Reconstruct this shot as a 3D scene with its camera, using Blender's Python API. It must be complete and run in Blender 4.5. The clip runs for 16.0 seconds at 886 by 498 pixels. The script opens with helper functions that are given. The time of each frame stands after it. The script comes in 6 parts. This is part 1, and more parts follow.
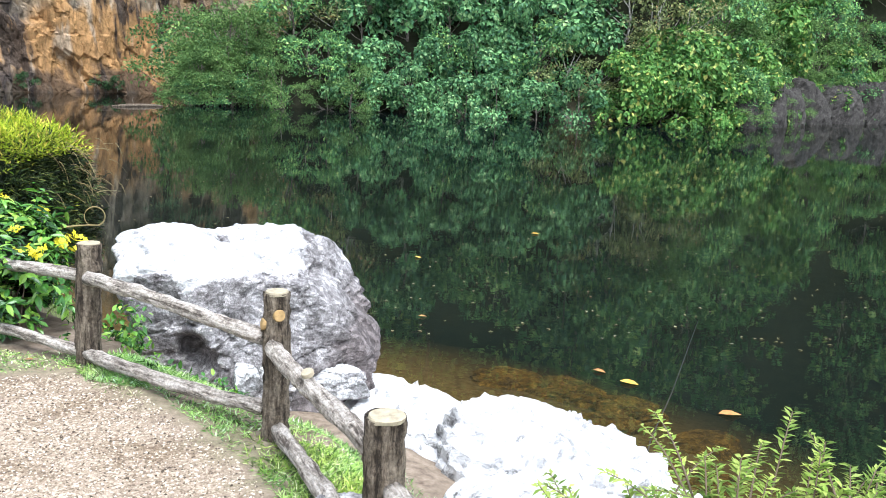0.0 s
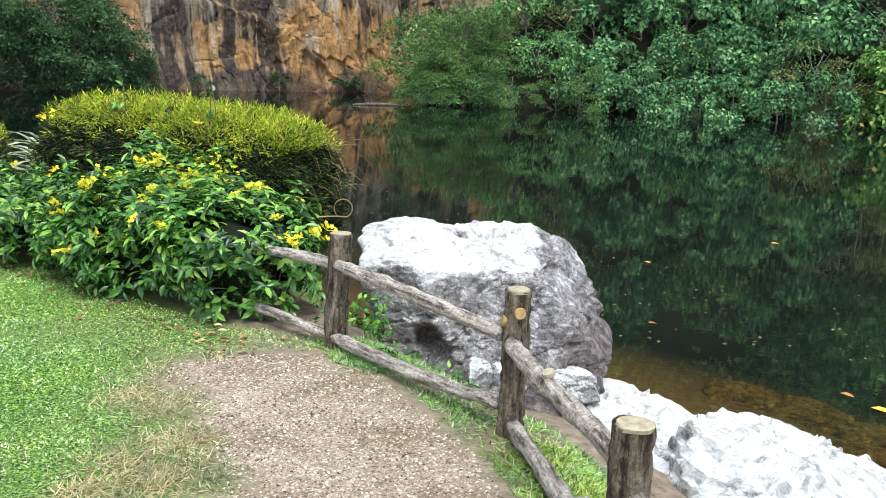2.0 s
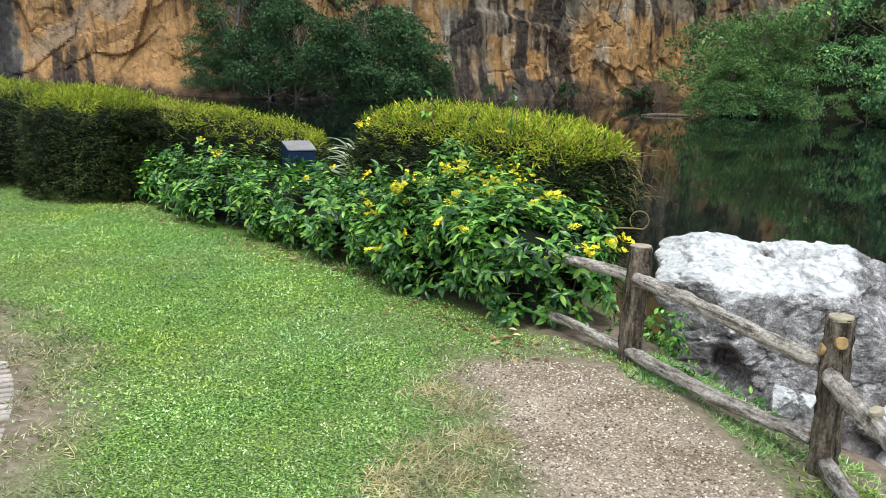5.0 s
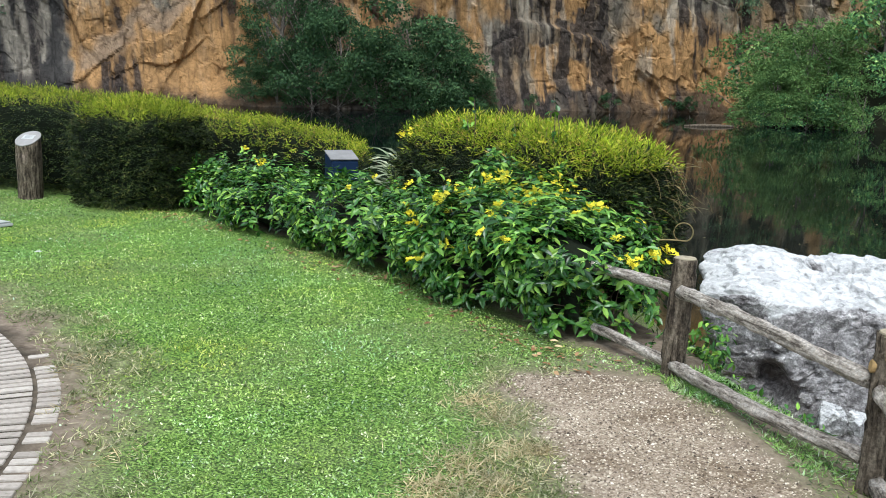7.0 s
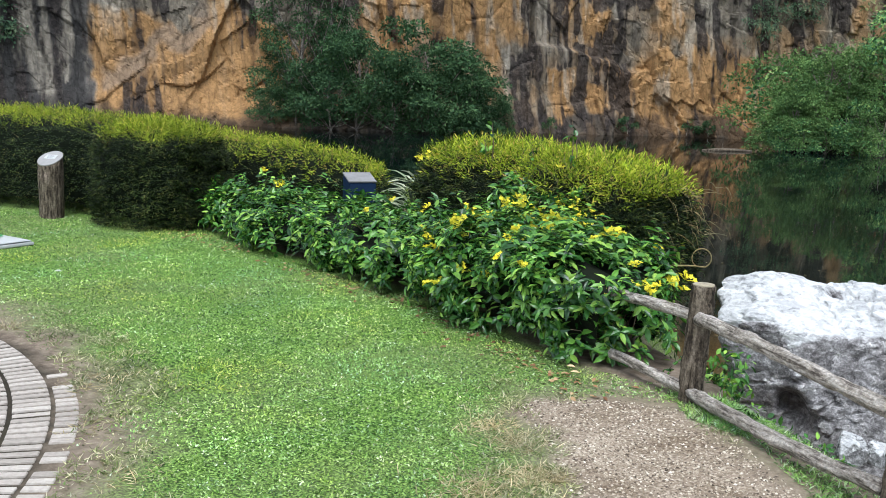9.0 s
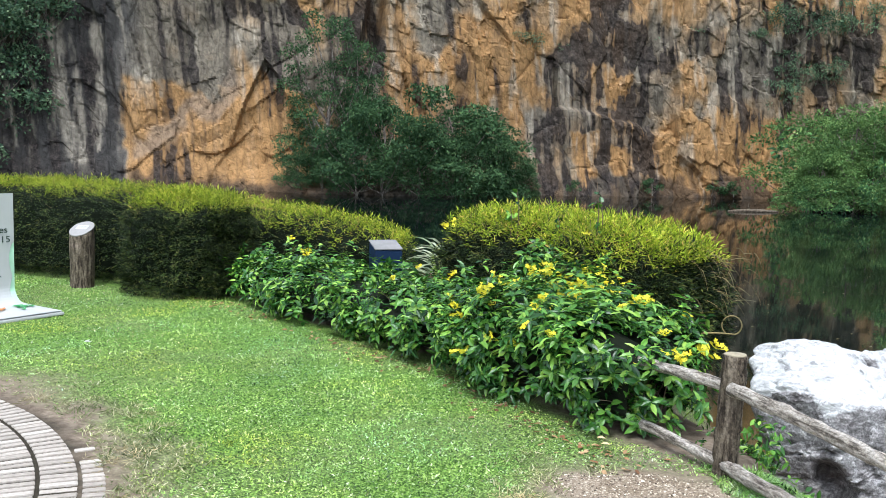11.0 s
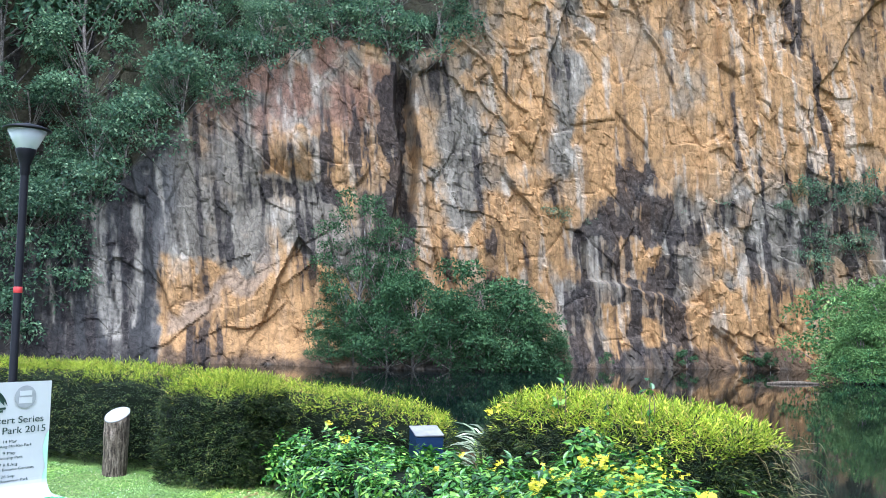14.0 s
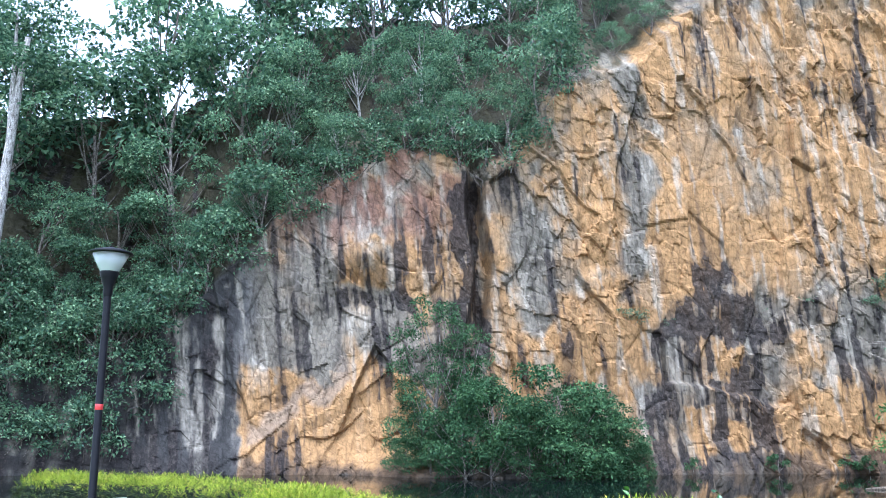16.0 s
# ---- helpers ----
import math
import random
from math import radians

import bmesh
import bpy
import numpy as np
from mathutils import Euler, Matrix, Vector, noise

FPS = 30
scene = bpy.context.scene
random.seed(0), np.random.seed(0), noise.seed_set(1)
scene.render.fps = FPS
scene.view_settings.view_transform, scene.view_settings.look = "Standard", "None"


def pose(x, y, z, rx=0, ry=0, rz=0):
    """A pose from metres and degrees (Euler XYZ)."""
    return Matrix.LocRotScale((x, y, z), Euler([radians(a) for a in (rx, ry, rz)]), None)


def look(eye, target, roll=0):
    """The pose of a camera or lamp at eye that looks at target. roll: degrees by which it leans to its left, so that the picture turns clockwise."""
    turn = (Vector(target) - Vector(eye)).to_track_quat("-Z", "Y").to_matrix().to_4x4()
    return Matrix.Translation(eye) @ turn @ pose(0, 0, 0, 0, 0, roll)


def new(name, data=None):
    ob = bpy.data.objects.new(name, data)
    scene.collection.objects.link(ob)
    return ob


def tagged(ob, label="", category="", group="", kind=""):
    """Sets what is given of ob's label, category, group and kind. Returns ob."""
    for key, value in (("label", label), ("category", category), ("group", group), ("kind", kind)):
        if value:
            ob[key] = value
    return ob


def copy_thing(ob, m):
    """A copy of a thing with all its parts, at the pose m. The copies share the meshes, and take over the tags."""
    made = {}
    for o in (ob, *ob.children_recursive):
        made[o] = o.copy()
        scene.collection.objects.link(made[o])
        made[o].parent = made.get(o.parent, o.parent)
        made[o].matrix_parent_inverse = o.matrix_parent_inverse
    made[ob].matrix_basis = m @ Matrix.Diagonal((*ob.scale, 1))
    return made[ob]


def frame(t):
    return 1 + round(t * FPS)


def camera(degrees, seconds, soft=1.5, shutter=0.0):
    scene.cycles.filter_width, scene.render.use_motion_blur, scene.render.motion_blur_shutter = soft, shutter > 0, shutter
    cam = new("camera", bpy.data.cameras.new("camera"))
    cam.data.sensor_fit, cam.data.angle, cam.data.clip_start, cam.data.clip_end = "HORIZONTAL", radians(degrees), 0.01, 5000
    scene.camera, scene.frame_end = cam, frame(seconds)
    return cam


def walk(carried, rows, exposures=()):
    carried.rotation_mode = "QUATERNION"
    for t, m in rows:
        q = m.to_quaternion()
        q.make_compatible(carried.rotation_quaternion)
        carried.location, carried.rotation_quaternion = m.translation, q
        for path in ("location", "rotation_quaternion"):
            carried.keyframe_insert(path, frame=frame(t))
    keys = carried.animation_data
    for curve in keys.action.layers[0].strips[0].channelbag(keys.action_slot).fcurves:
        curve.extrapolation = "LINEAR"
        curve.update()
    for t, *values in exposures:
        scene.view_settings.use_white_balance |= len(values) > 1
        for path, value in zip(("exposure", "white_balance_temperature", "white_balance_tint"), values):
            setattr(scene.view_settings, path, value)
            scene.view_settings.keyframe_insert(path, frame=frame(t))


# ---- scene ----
cam = camera(52.4, 16.0, 0.9)
PATH = [
    (0, (0.039, 0.199, 1.54), (0.032, 2.161, 1.152), 2.6),
    (0.5, (-0.003, 0.203, 1.538), (-0.157, 2.159, 1.15), 2.5),
    (1, (-0.021, 0.212, 1.531), (-0.306, 2.154, 1.144), 2.3),
    (1.5, (-0.038, 0.212, 1.528), (-0.413, 2.134, 1.123), 2.5),
    (2, (-0.059, 0.208, 1.53), (-0.546, 2.104, 1.122), 2.5),
    (2.5, (-0.084, 0.203, 1.524), (-0.676, 2.067, 1.106), 2.7),
    (3, (-0.11, 0.193, 1.523), (-0.79, 2.027, 1.102), 2.8),
    (3.5, (-0.133, 0.18, 1.522), (-0.923, 1.971, 1.112), 2.7),
    (4, (-0.145, 0.171, 1.524), (-1.036, 1.915, 1.12), 2.5),
    (4.5, (-0.16, 0.175, 1.52), (-1.141, 1.869, 1.107), 2.3),
    (5, (-0.164, 0.178, 1.525), (-1.211, 1.832, 1.115), 1.9),
    (5.2, (-0.165, 0.18, 1.527), (-1.232, 1.823, 1.121), 1.7),
    (7.5, (-0.179, 0.174, 1.525), (-1.307, 1.779, 1.135), 2.1),
    (8, (-0.18, 0.17, 1.528), (-1.307, 1.776, 1.144), 2.5),
    (10.5, (-0.188, 0.173, 1.562), (-1.399, 1.744, 1.307), 1.7),
    (11, (-0.193, 0.172, 1.579), (-1.412, 1.744, 1.369), 1.6),
    (11.5, (-0.199, 0.171, 1.606), (-1.457, 1.721, 1.479), 1.5),
    (12, (-0.222, 0.173, 1.625), (-1.459, 1.744, 1.566), 2.2),
    (12.5, (-0.298, 0.177, 1.648), (-1.508, 1.769, 1.655), 2.1),
    (13, (-0.375, 0.17, 1.658), (-1.592, 1.755, 1.73), 1.3),
    (13.5, (-0.402, 0.173, 1.671), (-1.676, 1.711, 1.771), 0.3),
    (14, (-0.364, 0.185, 1.693), (-1.642, 1.715, 1.86), 1.1),
    (14.5, (-0.319, 0.187, 1.707), (-1.617, 1.691, 1.94), 0.9),
    (15, (-0.251, 0.157, 1.737), (-1.55, 1.644, 2.052), 0.8),
    (15.5, (-0.156, 0.146, 1.734), (-1.477, 1.6, 2.111), 0.7),
    (16, (-0.144, 0.171, 1.746), (-1.527, 1.561, 2.14), 0.2),
]
EXPOSURES = ((0.0, 1.86, 5850, 10.5), (2.0, 1.4, 6050, 7.5), (4.0, 1.1, 6100, 6), (7.5, 1.04, 5900, 7), (10.5, 1.24, 5800, 9), (11.0, 1.36, 5830, 8.5), (12.0, 1.74, 5650, 11), (13.0, 1.9, 5350, 12.5), (14.0, 1.99, 5150, 12.5), (16.0, 2.13, 4980, 12))
walk(cam, [(t, look(eye, target, roll)) for t, eye, target, roll in PATH], EXPOSURES)

# ---- sky and sun: a bright overcast day, the sun veiled by cloud ----
world = bpy.data.worlds.new("sky")
scene.world = world
world.use_nodes = True
wn = world.node_tree
sky = wn.nodes.new("ShaderNodeTexSky")
sky.sky_type, sky.sun_disc = "NISHITA", False
sky.sun_elevation, sky.sun_rotation = radians(64), radians(150)
sky.dust_density, sky.ozone_density = 1.5, 1.0
veil = wn.nodes.new("ShaderNodeHueSaturation")
veil.inputs["Saturation"].default_value = 0.28
wn.links.new(sky.outputs[0], veil.inputs["Color"])
wn.links.new(veil.outputs[0], wn.nodes["Background"].inputs["Color"])
wn.nodes["Background"].inputs["Strength"].default_value = 0.15
sun = new("sun", bpy.data.lights.new("sun", "SUN"))
sun.data.energy, sun.data.angle, sun.data.color = 1.6, radians(40), (1.0, 0.96, 0.9)
sun.matrix_basis = look((11, -19, 45), (0, 0, 0))

# ---- mesh tools ----
rng = np.random.default_rng(7)


def mesh_of(name, V, F, smooth=False):
    """A mesh from an array of points and an array of faces, all with the same number of corners."""
    V, F = np.asarray(V, np.float32), np.asarray(F, np.int32)
    me = bpy.data.meshes.new(name)
    me.vertices.add(len(V))
    me.vertices.foreach_set("co", V.ravel())
    n, k = F.shape
    me.loops.add(n * k)
    me.loops.foreach_set("vertex_index", F.ravel())
    me.polygons.add(n)
    me.polygons.foreach_set("loop_start", np.arange(0, n * k, k, dtype=np.int32))
    me.polygons.foreach_set("use_smooth", np.full(n, smooth))
    me.update(calc_edges=True)
    return me


def part(name, data, material, parent=None, label="", at=None):
    """Links a bmesh or a mesh as one object, under a thing or a part."""
    if isinstance(data, bmesh.types.BMesh):
        me = bpy.data.meshes.new(name)
        data.to_mesh(me)
        data.free()
    else:
        me = data
    if material and not me.materials:
        me.materials.append(material)
    ob = new(name, me)
    if at is not None:
        ob.matrix_basis = at
    if parent:
        ob.parent = parent
    return tagged(ob, label)


def empty(name, m, label, category, group="", kind=""):
    ob = new(name)
    ob.empty_display_size = 0.2
    ob.matrix_basis = m
    return tagged(ob, label, category, group, kind)


def paint(me, name, C):
    """A colour per point, for patches of different stone, soil or turf."""
    a = me.color_attributes.new(name, "FLOAT_COLOR", "POINT")
    C = np.asarray(C, np.float32)
    full = np.ones((len(C), 4), np.float32)
    full[:, :C.shape[1]] = C
    a.data.foreach_set("color", full.ravel())


def smoothstep(a, b, x):
    t = np.clip((x - a) / (b - a), 0, 1)
    return t * t * (3 - 2 * t)


def rnd(ix, iy, seed):
    h = (ix.astype(np.int64) * 374761393 + iy.astype(np.int64) * 668265263 + seed * 974634777) & 0xFFFFFFFF
    h = ((h ^ (h >> 13)) * 1274126177) & 0xFFFFFFFF
    return ((h ^ (h >> 16)) & 0xFFFF) / 65535.0


def vnoise(x, y, seed=0):
    x, y = np.asarray(x, float), np.asarray(y, float)
    ix, iy = np.floor(x), np.floor(y)
    fx, fy = x - ix, y - iy
    fx, fy = fx * fx * (3 - 2 * fx), fy * fy * (3 - 2 * fy)
    a = rnd(ix, iy, seed) * (1 - fx) + rnd(ix + 1, iy, seed) * fx
    b = rnd(ix, iy + 1, seed) * (1 - fx) + rnd(ix + 1, iy + 1, seed) * fx
    return a * (1 - fy) + b * fy


def fbm(x, y, seed=0, octaves=4):
    s, amp, tot = 0.0, 1.0, 0.0
    for i in range(octaves):
        s = s + amp * vnoise(np.asarray(x) * 2 ** i + 17.3 * i, np.asarray(y) * 2 ** i, seed + i)
        tot += amp
        amp *= 0.5
    return s / tot


def cells(x, y, seed=0, tilt=0.6, sharp=14.0):
    """Broken facets: each cell has its own level and lean, with a short ramp to the next. Also gives the distance to the cell's border."""
    ix, iy = np.floor(x), np.floor(y)
    D, W = [], []
    for dx in (-1, 0, 1):
        for dy in (-1, 0, 1):
            cx, cy = ix + dx, iy + dy
            px, py = cx + rnd(cx, cy, seed), cy + rnd(cx, cy, seed + 1)
            D.append((x - px) ** 2 + (y - py) ** 2)
            W.append(rnd(cx, cy, seed + 2) - 0.5 + tilt * ((rnd(cx, cy, seed + 3) - 0.5) * (x - px) + (rnd(cx, cy, seed + 4) - 0.5) * (y - py)))
    D, W = np.array(D), np.array(W)
    order = np.partition(D, 1, axis=0)
    k = np.exp(-sharp * (D - order[0]))
    return (k * W).sum(0) / k.sum(0), np.sqrt(order[1]) - np.sqrt(order[0])


def grid_faces(nx, ny):
    i = np.arange(nx - 1)[:, None] * ny + np.arange(ny - 1)[None, :]
    i = i.ravel()
    return np.stack([i, i + ny, i + ny + 1, i + 1], 1)


def inside(px, py, poly):
    r = np.zeros(np.shape(px), bool)
    n = len(poly)
    for i in range(n):
        (x0, y0), (x1, y1) = poly[i], poly[(i + 1) % n]
        c = (y0 > py) != (y1 > py)
        r ^= c & (px < (x1 - x0) * (py - y0) / (y1 - y0 + 1e-12) + x0)
    return r


def to_line(px, py, line):
    d = np.full(np.shape(px), 1e9)
    for (x0, y0), (x1, y1) in zip(line[:-1], line[1:]):
        vx, vy = x1 - x0, y1 - y0
        t = np.clip(((px - x0) * vx + (py - y0) * vy) / (vx * vx + vy * vy), 0, 1)
        d = np.minimum(d, np.hypot(px - x0 - t * vx, py - y0 - t * vy))
    return d


def tube(points, radii, sides=8, rough=0.0, seed=0, caps=True):
    """A round limb along points, with its own bumps. Gives arrays of points and of triangles."""
    P = np.asarray(points, float)
    R = np.asarray(radii, float)
    T = np.gradient(P, axis=0)
    T /= np.linalg.norm(T, axis=1)[:, None] + 1e-9
    up = np.array([0.31, 0.17, 0.93]) if abs(T[0][2]) < 0.9 else np.array([1.0, 0.2, 0.1])
    A = np.cross(T, up)
    A /= np.linalg.norm(A, axis=1)[:, None] + 1e-9
    B = np.cross(T, A)
    a = np.linspace(0, 2 * np.pi, sides, endpoint=False)
    k = np.arange(len(P))
    rr = R[:, None] * (1 + rough * (vnoise(k[:, None] * 0.9 + seed * 7, a[None, :] * 1.4 + seed, seed) - 0.5) * 2)
    V = P[:, None, :] + rr[..., None] * (np.cos(a)[None, :, None] * A[:, None, :] + np.sin(a)[None, :, None] * B[:, None, :])
    n = len(P)
    V = V.reshape(-1, 3)
    F = []
    for i in range(n - 1):
        for j in range(sides):
            p, q = i * sides + j, i * sides + (j + 1) % sides
            F += [(p, q, q + sides), (p, q + sides, p + sides)]
    if caps:
        V = np.vstack([V, P[0], P[-1]])
        c0, c1 = len(V) - 2, len(V) - 1
        for j in range(sides):
            F.append((c0, (j + 1) % sides, j))
            F.append((c1, (n - 1) * sides + j, (n - 1) * sides + (j + 1) % sides))
    return V, np.array(F)


def joined(pieces):
    V, F, n = [], [], 0
    for v, f in pieces:
        V.append(v)
        F.append(np.asarray(f) + n)
        n += len(v)
    return np.vstack(V), np.vstack(F)


def unit(v):
    return v / (np.linalg.norm(v, axis=-1, keepdims=True) + 1e-9)


def leaves(P, D, Nn, length, width, r, curl=0.25, fine=False):
    """Leaves at P that point along D, with faces turned to Nn: folded along the middle, bent towards the tip."""
    n = len(P)
    D = unit(D)
    S = unit(np.cross(D, Nn))
    U = np.cross(S, D)
    L = (length * r.uniform(0.6, 1.25, n))[:, None]
    W = (width * r.uniform(0.7, 1.2, n))[:, None]
    if fine:
        def at(k, side, lift):
            return P + D * L * k + S * W * side + U * (W * lift - L * curl * k * k)

        V = np.stack([P, at(0.5, 0, -0.06), at(1.0, 0, 0), at(0.28, 0.42, 0.1), at(0.62, 0.42, 0.1), at(0.28, -0.42, 0.1), at(0.62, -0.42, 0.1)], 1).reshape(-1, 3)
        k = np.arange(n)[:, None] * 7
        F = np.concatenate([k + [0, 1, 3], k + [3, 1, 4], k + [1, 2, 4], k + [0, 5, 1], k + [5, 6, 1], k + [1, 6, 2]], 1).reshape(-1, 3)
    else:
        bend = U * L * curl * 0.38
        l = P + D * L * 0.45 + S * W * 0.5 + U * W * 0.18 - bend
        q = P + D * L * 0.45 - S * W * 0.5 + U * W * 0.18 - bend
        V = np.stack([P, l, P + D * L - U * L * curl, q], 1).reshape(-1, 3)
        k = np.arange(n)[:, None] * 4
        F = np.concatenate([k + [0, 2, 1], k + [0, 3, 2]], 1).reshape(-1, 3)
    return V, F


# ---- material tools ----
def material(name, rough=0.7, spec=0.3, metal=0.0):
    m = bpy.data.materials.new(name)
    m.use_nodes = True
    b = m.node_tree.nodes["Principled BSDF"]
    b.inputs["Roughness"].default_value = rough
    b.inputs["Specular IOR Level"].default_value = spec
    b.inputs["Metallic"].default_value = metal
    return m, m.node_tree, b


def coords(nt, scale=(1, 1, 1), kind="Object"):
    if kind == "World":
        src = nt.nodes.new("ShaderNodeNewGeometry").outputs["Position"]
    else:
        src = nt.nodes.new("ShaderNodeTexCoord").outputs[kind]
    mp = nt.nodes.new("ShaderNodeMapping")
    mp.inputs["Scale"].default_value = scale
    nt.links.new(src, mp.inputs["Vector"])
    return mp.outputs["Vector"]


def grain(nt, scale, vec=None, detail=4.0, rough=0.55):
    n = nt.nodes.new("ShaderNodeTexNoise")
    n.inputs["Scale"].default_value = scale
    n.inputs["Detail"].default_value = detail
    n.inputs["Roughness"].default_value = rough
    if vec is not None:
        nt.links.new(vec, n.inputs["Vector"])
    return n.outputs["Fac"]


def ramp(nt, fac, *stops):
    n = nt.nodes.new("ShaderNodeValToRGB")
    e = n.color_ramp.elements
    while len(e) < len(stops):
        e.new(0.5)
    for el, (p, c) in zip(e, stops):
        el.position = p
        el.color = (*c, 1) if len(c) == 3 else (c[0], c[0], c[0], 1)
    nt.links.new(fac, n.inputs["Fac"])
    return n.outputs["Color"]


def mixed(nt, fac, a, b, mode="MIX"):
    n = nt.nodes.new("ShaderNodeMix")
    n.data_type, n.blend_type = "RGBA", mode
    for socket, v in ((n.inputs[0], fac), (n.inputs[6], a), (n.inputs[7], b)):
        if isinstance(v, (int, float)):
            socket.default_value = v
        elif isinstance(v, tuple):
            socket.default_value = (*v, 1)
        else:
            nt.links.new(v, socket)
    return n.outputs[2]


def relief(nt, b, height, strength=0.4, distance=0.02):
    n = nt.nodes.new("ShaderNodeBump")
    n.inputs["Strength"].default_value = strength
    n.inputs["Distance"].default_value = distance
    nt.links.new(height, n.inputs["Height"])
    nt.links.new(n.outputs["Normal"], b.inputs["Normal"])


def painted(nt, name):
    n = nt.nodes.new("ShaderNodeVertexColor")
    n.layer_name = name
    return n.outputs["Color"]


def island(nt):
    return nt.nodes.new("ShaderNodeNewGeometry").outputs["Random Per Island"]


def leaf_material(name, stops, rough=0.45, through_light=0.3, big=0.6, patch=0.0):
    """Leaf colours that differ from leaf to leaf and from branch to branch; light shines through in part."""
    m, nt, b = material(name, rough, 0.35 if rough < 0.4 else 0.15)
    c = ramp(nt, island(nt), *stops)
    g = grain(nt, big, coords(nt, kind="World"), 2.0)
    c = mixed(nt, 1.0, c, ramp(nt, g, (0.3, (0.5, 0.54, 0.5)), (0.7, (1.28, 1.22, 1.1))), "MULTIPLY")
    if patch:
        # yellower and bluer stretches
        g = grain(nt, patch, coords(nt, kind="World"), 4.0, 0.6)
        c = mixed(nt, 1.0, c, ramp(nt, g, (0.36, (0.8, 0.96, 1.12)), (0.5, (1.0, 1.0, 1.0)), (0.64, (1.28, 1.05, 0.62))), "MULTIPLY")
    nt.links.new(c, b.inputs["Base Color"])
    t = nt.nodes.new("ShaderNodeBsdfTranslucent")
    nt.links.new(c, t.inputs["Color"])
    mx = nt.nodes.new("ShaderNodeMixShader")
    mx.inputs[0].default_value = through_light
    nt.links.new(b.outputs[0], mx.inputs[1])
    nt.links.new(t.outputs[0], mx.inputs[2])
    nt.links.new(mx.outputs[0], nt.nodes["Material Output"].inputs["Surface"])
    return m

# ---- materials ----
def make_ground():
    m, nt, b = material("turf_and_soil", 0.95, 0.1)
    z = nt.nodes.new("ShaderNodeSeparateColor")
    nt.links.new(painted(nt, "zone"), z.inputs[0])
    w = coords(nt, kind="World")
    soil = ramp(nt, grain(nt, 14, w, 6, 0.7), (0.25, (0.085, 0.062, 0.044)), (0.5, (0.2, 0.158, 0.118)), (0.75, (0.32, 0.262, 0.2)))
    peb = nt.nodes.new("ShaderNodeTexVoronoi")
    peb.inputs["Scale"].default_value = 120
    nt.links.new(w, peb.inputs["Vector"])
    pc = ramp(nt, grain(nt, 60, w, 4, 0.75), (0.32, (0.05, 0.036, 0.025)), (0.44, (0.2, 0.155, 0.11)), (0.56, (0.33, 0.27, 0.205)), (0.68, (0.6, 0.53, 0.44)))
    pc = mixed(nt, 0.42, pc, ramp(nt, peb.outputs["Color"], (0.1, (0.07, 0.052, 0.036)), (0.5, (0.23, 0.185, 0.14)), (0.9, (0.5, 0.44, 0.36))))
    pc = mixed(nt, 1.0, pc, ramp(nt, grain(nt, 2.3, w, 4, 0.65), (0.34, (0.62, 0.57, 0.5)), (0.5, (0.95, 0.93, 0.9)), (0.66, (1.2, 1.2, 1.18))), "MULTIPLY")
    turf = ramp(nt, grain(nt, 85, w, 3, 0.6), (0.38, (0.014, 0.036, 0.008)), (0.5, (0.08, 0.155, 0.025)), (0.62, (0.23, 0.36, 0.08)))
    c = mixed(nt, z.outputs[0], soil, pc)
    c = mixed(nt, z.outputs[1], c, turf)
    silt = ramp(nt, grain(nt, 2.2, w, 5, 0.6), (0.3, (0.005, 0.006, 0.004)), (0.6, (0.012, 0.013, 0.008)), (0.8, (0.03, 0.028, 0.016)))
    c = mixed(nt, z.outputs[2], c, silt)
    nt.links.new(c, b.inputs["Base Color"])
    relief(nt, b, grain(nt, 70, w, 5, 0.7), 0.7, 0.012)
    return m


